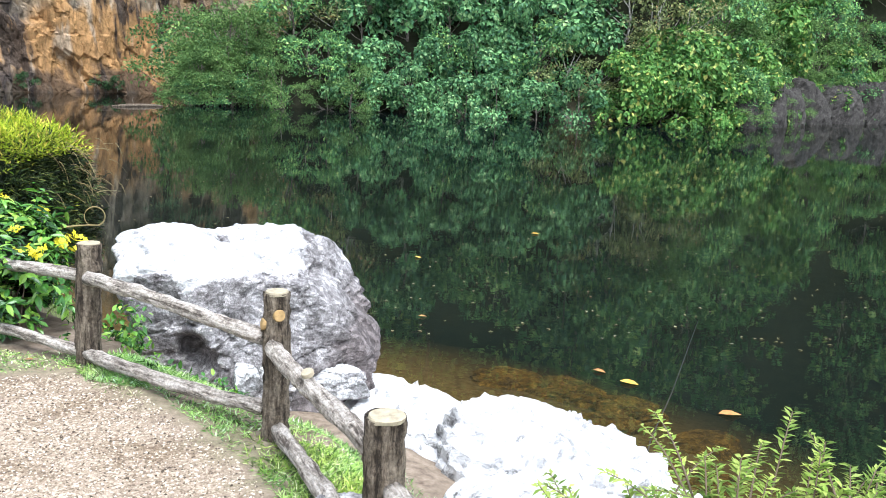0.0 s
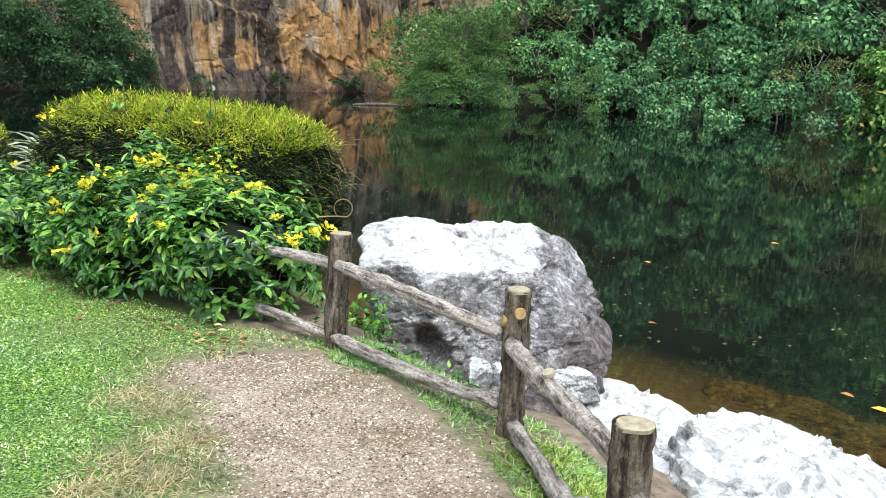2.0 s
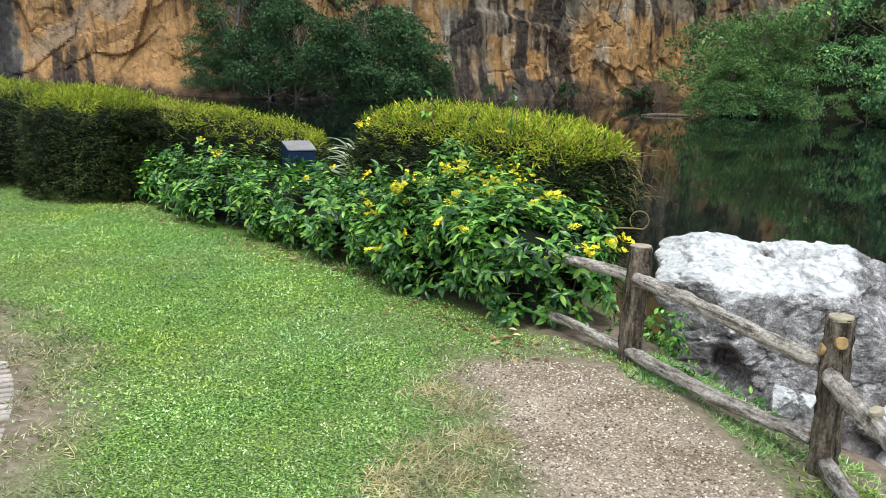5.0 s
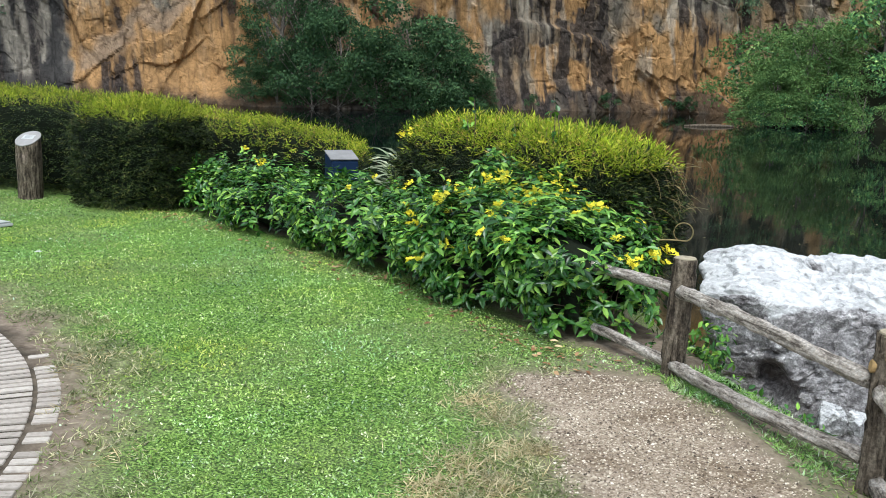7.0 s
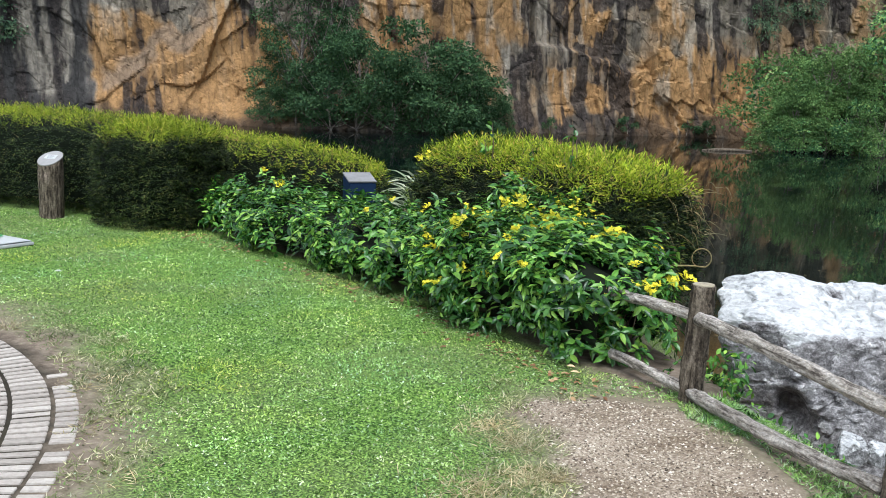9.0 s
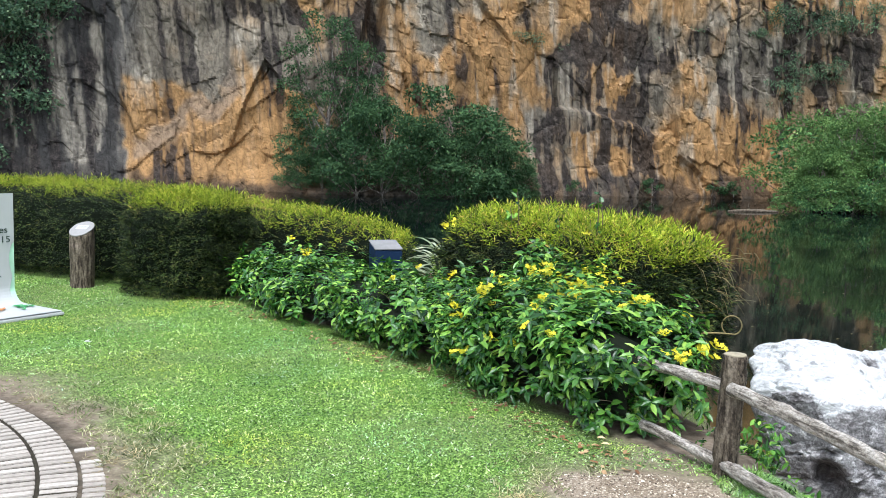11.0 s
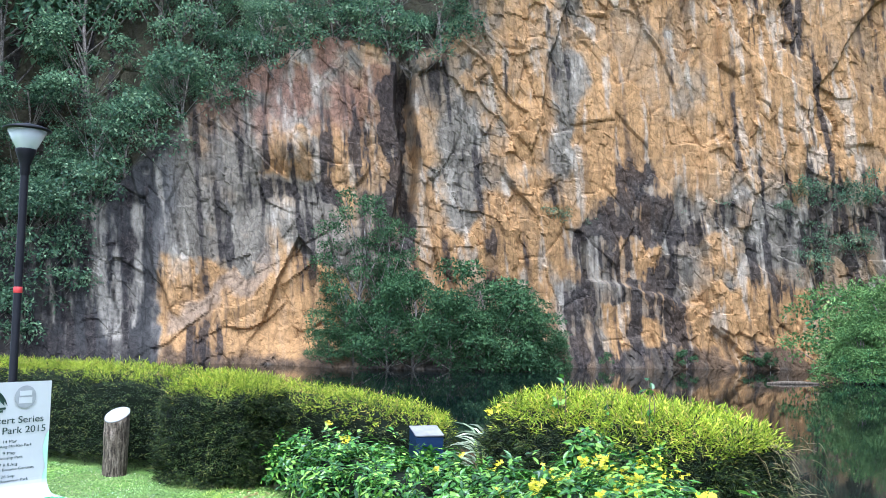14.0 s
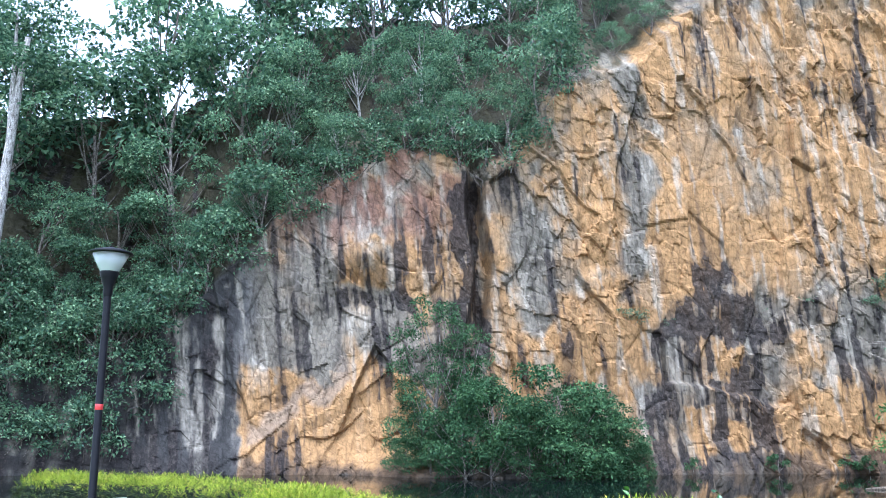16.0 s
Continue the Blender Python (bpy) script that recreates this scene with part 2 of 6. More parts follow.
def make_cliff():
    m, nt, b = material("quarried_granite", 0.85, 0.2)
    w = coords(nt, kind="World")
    c = painted(nt, "stone")
    # fluted streaks, coarse grain and fine chipping
    f = grain(nt, 1.0, coords(nt, (5.0, 5.0, 0.7), "World"), 9, 0.72)
    c = mixed(nt, 0.7, c, ramp(nt, f, (0.3, (0.62, 0.6, 0.6)), (0.5, (1.0, 1.0, 1.0)), (0.7, (1.22, 1.2, 1.17))), "MULTIPLY")
    g = grain(nt, 3.2, w, 10, 0.8)
    c = mixed(nt, 0.85, c, ramp(nt, g, (0.34, (0.5, 0.47, 0.45)), (0.5, (1.0, 1.0, 1.0)), (0.66, (1.32, 1.29, 1.24))), "MULTIPLY")
    # damp black weeping and recess shade, the edge broken up by the rock's grain
    damp_and_shade = nt.nodes.new("ShaderNodeMath")
    damp_and_shade.operation = "MULTIPLY_ADD"
    damp_and_shade.inputs[1].default_value = 0.9
    nt.links.new(mixed(nt, 0.6, f, g), damp_and_shade.inputs[0])
    nt.links.new(painted(nt, "damp_and_shade"), damp_and_shade.inputs[2])
    dark_share = ramp(nt, damp_and_shade.outputs[0], (0.62, (0.0, 0.0, 0.0)), (0.98, (0.62, 0.62, 0.62)), (1.25, (0.9, 0.9, 0.9)))
    c = mixed(nt, dark_share, c, ramp(nt, g, (0.34, (0.006, 0.005, 0.005)), (0.5, (0.022, 0.018, 0.017)), (0.64, (0.085, 0.068, 0.058))))
    # broken joints: upright, slanting and level cracks
    lines = None
    for k, (sc, width, deep) in enumerate((((1.0, 1.0, 0.3), 0.020, 0.34), ((0.55, 0.55, 0.75), 0.011, 0.36), ((2.6, 2.6, 1.3), 0.024, 0.5))):
        v = nt.nodes.new("ShaderNodeTexVoronoi")
        v.feature = "DISTANCE_TO_EDGE"
        v.inputs["Scale"].default_value = 1.0
        vec = coords(nt, sc, "World")
        bend = nt.nodes.new("ShaderNodeTexNoise")
        bend.inputs["Scale"].default_value = 1.3
        bend.inputs["Detail"].default_value = 6
        bend.inputs["Roughness"].default_value = 0.65
        nt.links.new(vec, bend.inputs["Vector"])
        add = nt.nodes.new("ShaderNodeVectorMath")
        add.operation = "MULTIPLY_ADD"
        add.inputs[1].default_value = (0.42, 0.42, 0.42)
        nt.links.new(bend.outputs["Color"], add.inputs[0])
        nt.links.new(vec, add.inputs[2])
        nt.links.new(add.outputs[0], v.inputs["Vector"])
        q = ramp(nt, v.outputs["Distance"], (0.0, (deep, deep, deep)), (width, (0.8, 0.8, 0.8)), (width * 2.2, (1.0, 1.0, 1.0)))
        lines = q if lines is None else mixed(nt, 1.0, lines, q, "MULTIPLY")
    c = mixed(nt, 0.42, c, lines, "MULTIPLY")
    nt.links.new(c, b.inputs["Base Color"])
    relief(nt, b, mixed(nt, 0.4, g, lines), 0.7, 0.14)
    return m


def make_boulder(name, tint, pale):
    m, nt, b = material(name, 0.8, 0.3)
    w = coords(nt, kind="World")
    # chipped mottling along a slanting grain: hollow shade and crest light are put into its colour
    tilt = nt.nodes.new("ShaderNodeMapping")
    tilt.inputs["Rotation"].default_value = (0.25, 0.55, 0.2)
    tilt.inputs["Scale"].default_value = (14.0, 16.0, 22.0)
    nt.links.new(w, tilt.inputs["Vector"])
    soft = grain(nt, 1.0, tilt.outputs["Vector"], 6, 0.7)
    wob = nt.nodes.new("ShaderNodeTexNoise")
    wob.inputs["Scale"].default_value = 0.8
    wob.inputs["Detail"].default_value = 5
    nt.links.new(tilt.outputs["Vector"], wob.inputs["Vector"])
    far = nt.nodes.new("ShaderNodeVectorMath")
    far.operation = "MULTIPLY_ADD"
    far.inputs[1].default_value = (1.6, 1.6, 1.6)
    nt.links.new(wob.outputs["Color"], far.inputs[0])
    nt.links.new(tilt.outputs["Vector"], far.inputs[2])
    chip = soft
    for size, share in ((0.8, 0.4), (2.0, 0.35)):
        vo = nt.nodes.new("ShaderNodeTexVoronoi")
        vo.inputs["Scale"].default_value = size
        nt.links.new(far.outputs[0], vo.inputs["Vector"])
        tone = nt.nodes.new("ShaderNodeSeparateColor")
        nt.links.new(vo.outputs["Color"], tone.inputs[0])
        chip = mixed(nt, share, chip, ramp(nt, tone.outputs[0], (0.0, (0.33, 0.33, 0.33)), (1.0, (0.67, 0.67, 0.67))))
    lump = grain(nt, 6.0, w, 8, 0.7)
    base = ramp(nt, lump, (0.36, tint), (0.5, tuple(0.5 * (a + q) for a, q in zip(tint, pale))), (0.6, pale))
    c = mixed(nt, 1.0, base, ramp(nt, chip, (0.37, (0.3, 0.29, 0.29)), (0.46, (0.72, 0.71, 0.71)), (0.53, (1.15, 1.15, 1.15)), (0.62, (1.9, 1.9, 1.88))), "MULTIPLY")
    c = mixed(nt, 0.4, c, ramp(nt, grain(nt, 95, w, 3, 0.6), (0.4, (0.35, 0.34, 0.34)), (0.5, (1.0, 1.0, 1.0)), (0.59, (1.8, 1.8, 1.8))), "MULTIPLY")
    # red channel: top light put into the colour; green channel: dark low parts
    z = nt.nodes.new("ShaderNodeSeparateColor")
    nt.links.new(painted(nt, "light_and_dark"), z.inputs[0])
    lit_mix = ramp(nt, mixed(nt, 0.5, z.outputs[0], mixed(nt, 0.5, chip, lump)), (0.42, (0.0, 0.0, 0.0)), (0.52, (1.0, 1.0, 1.0)))
    c = mixed(nt, lit_mix, c, ramp(nt, chip, (0.34, (0.14, 0.14, 0.14)), (0.43, (0.42, 0.42, 0.415)), (0.55, (0.63, 0.63, 0.62))))
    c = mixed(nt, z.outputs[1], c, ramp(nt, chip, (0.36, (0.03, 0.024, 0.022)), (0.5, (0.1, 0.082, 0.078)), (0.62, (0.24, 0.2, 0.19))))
    nt.links.new(c, b.inputs["Base Color"])
    relief(nt, b, chip, 1.0, 0.09)
    return m


def make_bark(name, dark, mid, light, scale=20.0, across=7.0):
    m, nt, b = material(name, 0.85, 0.2)
    n = grain(nt, 1.0, coords(nt, (scale * 2.0, scale * 2.0, scale * 2.0 / across)), 9, 0.7)
    g = grain(nt, scale * 3.0, coords(nt), 5, 0.7)
    c = ramp(nt, n, (0.40, dark), (0.48, mid), (0.60, light))
    c = mixed(nt, 0.8, c, ramp(nt, g, (0.36, (0.5, 0.49, 0.48)), (0.5, (1.0, 1.0, 1.0)), (0.64, (1.6, 1.6, 1.58))), "MULTIPLY")
    nt.links.new(c, b.inputs["Base Color"])
    relief(nt, b, mixed(nt, 0.3, n, g), 1.0, 0.05)
    return m


def make_plain(name, colour, rough=0.5, spec=0.4, vary=0.15, scale=12.0, metal=0.0):
    m, nt, b = material(name, rough, spec, metal)
    lo, hi = tuple(v * (1 - vary) for v in colour), tuple(min(0.95, v * (1 + vary)) for v in colour)
    nt.links.new(ramp(nt, grain(nt, scale, coords(nt), 5, 0.6), (0.3, lo), (0.7, hi)), b.inputs["Base Color"])
    return m


def make_water():
    m = bpy.data.materials.new("lake_water")
    m.use_nodes = True
    nt = m.node_tree
    nt.nodes.remove(nt.nodes["Principled BSDF"])
    fr = nt.nodes.new("ShaderNodeFresnel")
    fr.inputs["IOR"].default_value = 1.34
    gl = nt.nodes.new("ShaderNodeBsdfGlossy")
    gl.inputs["Roughness"].default_value = 0.0
    tr = nt.nodes.new("ShaderNodeBsdfTransparent")
    tr.inputs["Color"].default_value = (0.66, 0.58, 0.32, 1)
    murk = nt.nodes.new("ShaderNodeBsdfDiffuse")
    murk.inputs["Color"].default_value = (0.022, 0.048, 0.046, 1)
    body = nt.nodes.new("ShaderNodeMixShader")
    body.inputs[0].default_value = 0.13
    nt.links.new(tr.outputs[0], body.inputs[1])
    nt.links.new(murk.outputs[0], body.inputs[2])
    w1 = grain(nt, 1.0, coords(nt, (0.55, 1.6, 1), "World"), 4, 0.55)
    w2 = grain(nt, 1.0, coords(nt, (5.0, 9.0, 1), "World"), 3, 0.5)
    add = mixed(nt, 0.3, w1, w2)
    bp = nt.nodes.new("ShaderNodeBump")
    bp.inputs["Strength"].default_value = 0.018
    bp.inputs["Distance"].default_value = 0.05
    nt.links.new(add, bp.inputs["Height"])
    nt.links.new(bp.outputs["Normal"], gl.inputs["Normal"])
    nt.links.new(bp.outputs["Normal"], fr.inputs["Normal"])
    mx = nt.nodes.new("ShaderNodeMixShader")
    nt.links.new(fr.outputs[0], mx.inputs[0])
    nt.links.new(body.outputs[0], mx.inputs[1])
    nt.links.new(gl.outputs[0], mx.inputs[2])
    nt.links.new(mx.outputs[0], nt.nodes["Material Output"].inputs["Surface"])
    return m


GROUND, CLIFF, WATER = make_ground(), make_cliff(), make_water()
GREY_ROCK = make_boulder("grey_granite", (0.13, 0.12, 0.117), (0.34, 0.33, 0.325))
WHITE_ROCK = make_boulder("pale_granite", (0.24, 0.24, 0.235), (0.4, 0.4, 0.39))
OUTCROP_ROCK = make_boulder("grey_streaked_rock", (0.018, 0.016, 0.014), (0.05, 0.046, 0.04))
BROWN_ROCK = make_boulder("stained_underwater_rock", (0.12, 0.078, 0.024), (0.2, 0.135, 0.042))
POST_WOOD = make_bark("weathered_post_bark", (0.028, 0.021, 0.014), (0.1, 0.078, 0.055), (0.2, 0.165, 0.122))
RAIL_WOOD = make_bark("weathered_rail_bark", (0.1, 0.083, 0.068), (0.32, 0.28, 0.235), (0.52, 0.475, 0.42))
CUT_WOOD = make_plain("sawn_wood_end", (0.3, 0.26, 0.18), 0.8, 0.2, 0.3, 40)
FRESH_CUT = make_plain("fresh_cut_wood", (0.3, 0.2, 0.085), 0.8, 0.2, 0.3, 40)
TREE_BARK = make_bark("tree_bark", (0.05, 0.042, 0.035), (0.13, 0.11, 0.09), (0.26, 0.23, 0.2), 6.0, 4.0)
PALE_BARK = make_bark("pale_tree_bark", (0.12, 0.11, 0.095), (0.27, 0.25, 0.225), (0.4, 0.38, 0.35), 5.0, 4.0)
TWIG = make_plain("twig", (0.12, 0.09, 0.06), 0.8, 0.2, 0.3)
FOREST = leaf_material("forest_leaves", ((0.0, (0.04, 0.085, 0.062)), (0.5, (0.105, 0.19, 0.115)), (0.85, (0.18, 0.29, 0.165)), (1.0, (0.30, 0.39, 0.25))), 0.5, 0.35, big=0.25)
BANK = leaf_material("bank_leaves", ((0.0, (0.038, 0.099, 0.059)), (0.45, (0.095, 0.234, 0.095)), (0.8, (0.206, 0.420, 0.151)), (1.0, (0.469, 0.626, 0.216))), 0.6, 0.3, big=0.35)
CREEPER = leaf_material("creeper_leaves", ((0.0, (0.03, 0.09, 0.05)), (0.4, (0.085, 0.21, 0.095)), (0.8, (0.17, 0.36, 0.15)), (1.0, (0.34, 0.5, 0.25))), 0.5, 0.25, big=0.45)
LIME = leaf_material("bright_bank_leaves", ((0.0, (0.035, 0.10, 0.028)), (0.5, (0.095, 0.235, 0.055)), (0.85, (0.2, 0.38, 0.1)), (1.0, (0.47, 0.48, 0.14))), big=0.5)
OLIVE = leaf_material("olive_shrub_leaves", ((0.0, (0.084, 0.118, 0.055)), (0.5, (0.185, 0.235, 0.100)), (0.9, (0.336, 0.370, 0.164)), (1.0, (0.437, 0.269, 0.146))), big=0.5)
DARK_BUSH = leaf_material("dark_cliff_bush_leaves", ((0.0, (0.028, 0.066, 0.032)), (0.5, (0.049, 0.106, 0.048)), (0.9, (0.078, 0.153, 0.063)), (1.0, (0.112, 0.184, 0.078))), 0.7, 0.3, big=0.6)
FINE = leaf_material("fine_bank_leaves", ((0.0, (0.064, 0.139, 0.048)), (0.5, (0.107, 0.201, 0.066)), (0.9, (0.162, 0.271, 0.090)), (1.0, (0.220, 0.331, 0.117))), 0.7, 0.3, 0.5)
FLOWER_LEAF = leaf_material("glossy_bush_leaves", ((0.0, (0.012, 0.045, 0.011)), (0.4, (0.04, 0.13, 0.023)), (0.75, (0.11, 0.26, 0.04)), (1.0, (0.27, 0.44, 0.07))), 0.22, 0.06, 2.5)
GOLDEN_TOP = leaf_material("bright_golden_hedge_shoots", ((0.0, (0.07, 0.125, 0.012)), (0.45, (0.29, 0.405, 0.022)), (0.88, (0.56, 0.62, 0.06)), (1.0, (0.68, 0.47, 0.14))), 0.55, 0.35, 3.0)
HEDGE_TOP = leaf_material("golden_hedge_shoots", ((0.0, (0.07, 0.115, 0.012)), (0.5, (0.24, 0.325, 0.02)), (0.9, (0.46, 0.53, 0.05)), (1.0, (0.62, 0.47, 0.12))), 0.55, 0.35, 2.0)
# olive side leaves; the near-black stops put the sides' shade into their colour
HEDGE_SIDE = leaf_material("shaded_hedge_side_shoots", ((0.0, (0.003, 0.007, 0.003)), (0.55, (0.012, 0.024, 0.007)), (0.85, (0.07, 0.11, 0.03)), (1.0, (0.18, 0.18, 0.05))), 0.5, 0.12, 2.0)
# near-black sheet inside hedges and bush, added as shade behind the leaves
SHADE_CORE = make_plain("inner_shade", (0.007, 0.010, 0.005), 0.9, 0.1, 0.4)
STRAW = leaf_material("dry_straw", ((0.0, (0.16, 0.12, 0.06)), (0.6, (0.3, 0.24, 0.12)), (1.0, (0.42, 0.36, 0.2))), 0.7, 0.25, 2.0)
# the two palest stops paint whitish glints into some of the blades
BLADE = leaf_material("lawn_blades", ((0.0, (0.022, 0.06, 0.012)), (0.3, (0.135, 0.275, 0.048)), (0.75, (0.375, 0.58, 0.145)), (0.92, (0.52, 0.66, 0.32)), (1.0, (0.7, 0.78, 0.6))), 0.3, 0.12, 1.3, 1.1)
PALE_STRAW = leaf_material("pale_straw", ((0.0, (0.24, 0.21, 0.1)), (0.4, (0.48, 0.41, 0.25)), (1.0, (0.72, 0.64, 0.47))), 0.6, 0.2, 4.0)
DRY_BLADE = leaf_material("dry_lawn_blades", ((0.0, (0.07, 0.1, 0.03)), (0.35, (0.2, 0.25, 0.09)), (0.7, (0.4, 0.42, 0.24)), (0.9, (0.55, 0.52, 0.36)), (1.0, (0.72, 0.69, 0.56))), 0.6, 0.15, 2.5)
PETAL = leaf_material("yellow_petals", ((0.0, (0.700, 0.560, 0.010)), (0.5, (0.850, 0.739, 0.030)), (1.0, (0.900, 0.896, 0.200))), 0.5, 0.3, 3.0)
FERN = leaf_material("light_green_sprays", ((0.0, (0.10, 0.18, 0.034)), (0.5, (0.235, 0.35, 0.07)), (1.0, (0.42, 0.5, 0.14))), 0.5, 0.35, 3.0)
SILVER = leaf_material("pale_fern_fronds", ((0.0, (0.28, 0.36, 0.22)), (0.5, (0.45, 0.52, 0.36)), (1.0, (0.62, 0.66, 0.52))), 0.45, 0.3, 3.0)

# ---- the lie of the land ----
WATER_Z = -0.8
WALL_FOOT, ALONG, AWAY = np.array([-41.4, 35.9]), np.array([0.655, 0.756]), np.array([-0.756, 0.655])
SHORE = [(-130, 2), (-60, 8), (-20, 9.3), (-9.5, 9.2), (-6.0, 9.0), (-3.8, 8.2), (-2.4, 7.5), (-0.7, 7.0), (0.15, 6.5), (1.0, 5.7), (1.5, 4.9), (2.3, 3.7), (4, 2), (9, -6), (16, -20), (60, -70), (140, -90)]
LAND = SHORE + [(600, -300), (600, -900), (-900, -900), (-900, 2)]
BANK_LINE = [(-8, 75), (-14.6, 47.5), (-13.2, 46.8), (-10, 48.9), (-5, 49.2), (0, 49.2), (6, 48.6), (12, 47.8), (17, 51), (22, 59.5), (31.6, 67), (50, 66), (80, 40), (140, -40)]
FAR_LAND = BANK_LINE + [(700, -40), (900, 900), (-8, 900)]
PATH_EDGE = [(-2.42, 4.02), (-2.39, 3.87), (-2.19, 3.68), (-2.03, 3.54), (-1.74, 3.22), (-1.54, 2.95), (-1.46, 2.6), (-1.5, 2.0), (-1.62, 0.8), (-1.6, -2), (-0.9, -6), (0.8, -11), (3.2, -16), (5.4, -15), (3.2, -10), (1.6, -5.5), (0.8, -2), (0.25, 1.0), (-0.15, 2.0), (-0.42, 2.9), (-0.69, 3.46), (-0.97, 3.76), (-1.38, 4.2), (-1.77, 4.42), (-2.02, 4.34), (-2.25, 4.15)]
BRICK_MID, BRICK_R = (-5.6, -0.4), 3.28


BUSH_LINE = [(-7.75, 6.62, 0.45, 0.42), (-7.0, 6.45, 0.52, 0.45), (-5.9, 6.15, 0.55, 0.42), (-4.9, 6.0, 0.56, 0.45), (-4.2, 5.82, 0.6, 0.54), (-3.5, 5.55, 0.62, 0.68), (-2.9, 5.28, 0.6, 0.7), (-2.4, 5.05, 0.43, 0.57), (-2.12, 4.94, 0.31, 0.43)]
FENCE_LINE = [(-2.6, 5.4), (-2.0, 4.95), (-1.75, 4.6), (-0.66, 3.77), (-0.11, 2.6), (0.43, 1.36), (1.2, -1.5), (2.2, -5.5), (4.0, -10)]
OUTSIDE = FENCE_LINE + [(14, -10), (6, 10), (-2.6, 10)]


def lie(x, y):
    """Height of the land."""
    s = to_line(x, y, SHORE)
    near = inside(x, y, LAND)
    h = np.where(near, -0.80 + 0.80 * smoothstep(0.1, 1.7, s) , -0.85 - 0.16 * np.minimum(s, 2.2) - 0.9 * np.clip(s - 2.2, 0, 3.2))
    d = (x - WALL_FOOT[0]) * AWAY[0] + (y - WALL_FOOT[1]) * AWAY[1]
    hill = 31 * smoothstep(5.0, 19.0, d) + 6 * smoothstep(19, 90, d)
    h = np.where(near & (y < 20), h, np.where(d > 3, np.maximum(h, -4 + hill), h))
    f = inside(x, y, FAR_LAND)
    sf = to_line(x, y, BANK_LINE)
    rise = -1.4 + 1.4 * np.minimum(sf, 8) + 2.2 * np.clip(sf - 8, 0, 14) + 0.12 * np.clip(sf - 21, 0, 60) + 1.2 * (fbm(x * 0.35, y * 0.35, 5) - 0.5)
    h = np.where(f, np.maximum(h, rise), h)
    past = inside(x, y, OUTSIDE)
    h = np.where(near & past, h - 0.42 * smoothstep(0.12, 0.75, to_line(x, y, FENCE_LINE)) * smoothstep(0.0, 0.5, s), h)
    flat = smoothstep(-0.2, 0.2, np.hypot(x - BRICK_MID[0], y - BRICK_MID[1]) - BRICK_R)
    return h + np.where(near, 0.03 * flat * (fbm(x * 1.3, y * 1.3, 9) - 0.5), 0)


def steps(core0, core1, fine, reach, grow):
    a = list(np.arange(core0, core1 + fine / 2, fine))
    s, v, up = fine, core1, []
    while v < reach:
        s = min(s * grow, 1.6 if v < 85 else 60)
        v += s
        up.append(v)
    s, v, low = fine, core0, []
    while v > -reach:
        s = min(s * grow, 1.6 if v > -85 else 60)
        v -= s
        low.append(v)
    return np.array(low[::-1] + a + up)


def build_ground():
    xs, ys = steps(-11, 2.6, 0.12, 700, 1.15), steps(0.2, 9.5, 0.12, 900, 1.15)
    X, Y = np.meshgrid(xs, ys, indexing="ij")
    Z = lie(X, Y)
    jx, jy = X + 0.22 * (fbm(X * 2, Y * 2, 31) - 0.5), Y + 0.22 * (fbm(X * 2, Y * 2, 41) - 0.5)
    e = to_line(jx, jy, PATH_EDGE + PATH_EDGE[:1])
    gravel = np.where(inside(jx, jy, PATH_EDGE), smoothstep(-0.02, 0.12, e), smoothstep(0.07, 0.0, e) * 0.4)
    s = to_line(X, Y, SHORE)
    near = inside(X, Y, LAND)
    turf = np.where(near & (gravel < 0.3), np.where(inside(X, Y, OUTSIDE), smoothstep(1.0, -1.2, Y + 2.4 * (fbm(X * 0.9, Y * 0.9, 17) - 0.5)), 1.0) * (0.85 + 0.15 * smoothstep(0.3, 0.6, fbm(X * 1.7, Y * 1.7, 3))) * smoothstep(0.6, 1.6, s), 0) * (1 - gravel)
    turf = turf * smoothstep(0.06, 0.5, np.hypot(X - BRICK_MID[0], Y - BRICK_MID[1]) - BRICK_R + 0.5 * (fbm(X * 3, Y * 3, 4) - 0.5))
    turf = turf * (0.45 + 0.55 * smoothstep(0.0, 0.35, e + 0.4 * (fbm(X * 3, Y * 3, 6) - 0.5)))
    turf = turf * (0.3 + 0.7 * smoothstep(0.35, 0.6, to_line(X, Y, FENCE_LINE)))
    turf = turf * smoothstep(0.22, 0.34, to_line(X, Y, [p[:2] for p in BUSH_LINE]) + 0.12 * (fbm(X * 4, Y * 4, 8) - 0.5))
    turf = np.where((Y > 30) & (Z > 0), 0.6, turf)
    # share of dark silt colour: lake bed, far slopes, ground between the bricks
    dark_share = np.maximum(smoothstep(-0.85, -1.25, Z), np.where((Y > 30) | (X < -30), 0.95 * smoothstep(-0.95, -0.7, Z), 0))
    dark_share = np.maximum(dark_share, 0.85 * smoothstep(0.0, -0.1, np.hypot(X - BRICK_MID[0], Y - BRICK_MID[1]) - BRICK_R))
    me = mesh_of("ground", np.stack([X, Y, Z], -1).reshape(-1, 3), grid_faces(len(xs), len(ys)), True)
    paint(me, "zone", np.stack([gravel, turf, dark_share], -1).reshape(-1, 3))
    return tagged(part("ground", me, GROUND), "trodden gravel path and mown turf beside a lake", "ground", kind="structure")


def build_water():
    me = mesh_of("water", [(-140, -90, WATER_Z), (160, -90, WATER_Z), (160, 100, WATER_Z), (-140, 100, WATER_Z)], [(0, 1, 2, 3)])
    return tagged(part("water", me, WATER), "dark green still lake water mirroring the cliff", "water", kind="structure")


RIM_U = [-40, -22, -16, -11.5, -9.5, -7.5, -6.2, -2.5, 1.0, 4.0, 6.0, 9.5, 10.5, 12, 16, 19, 22, 30, 50]
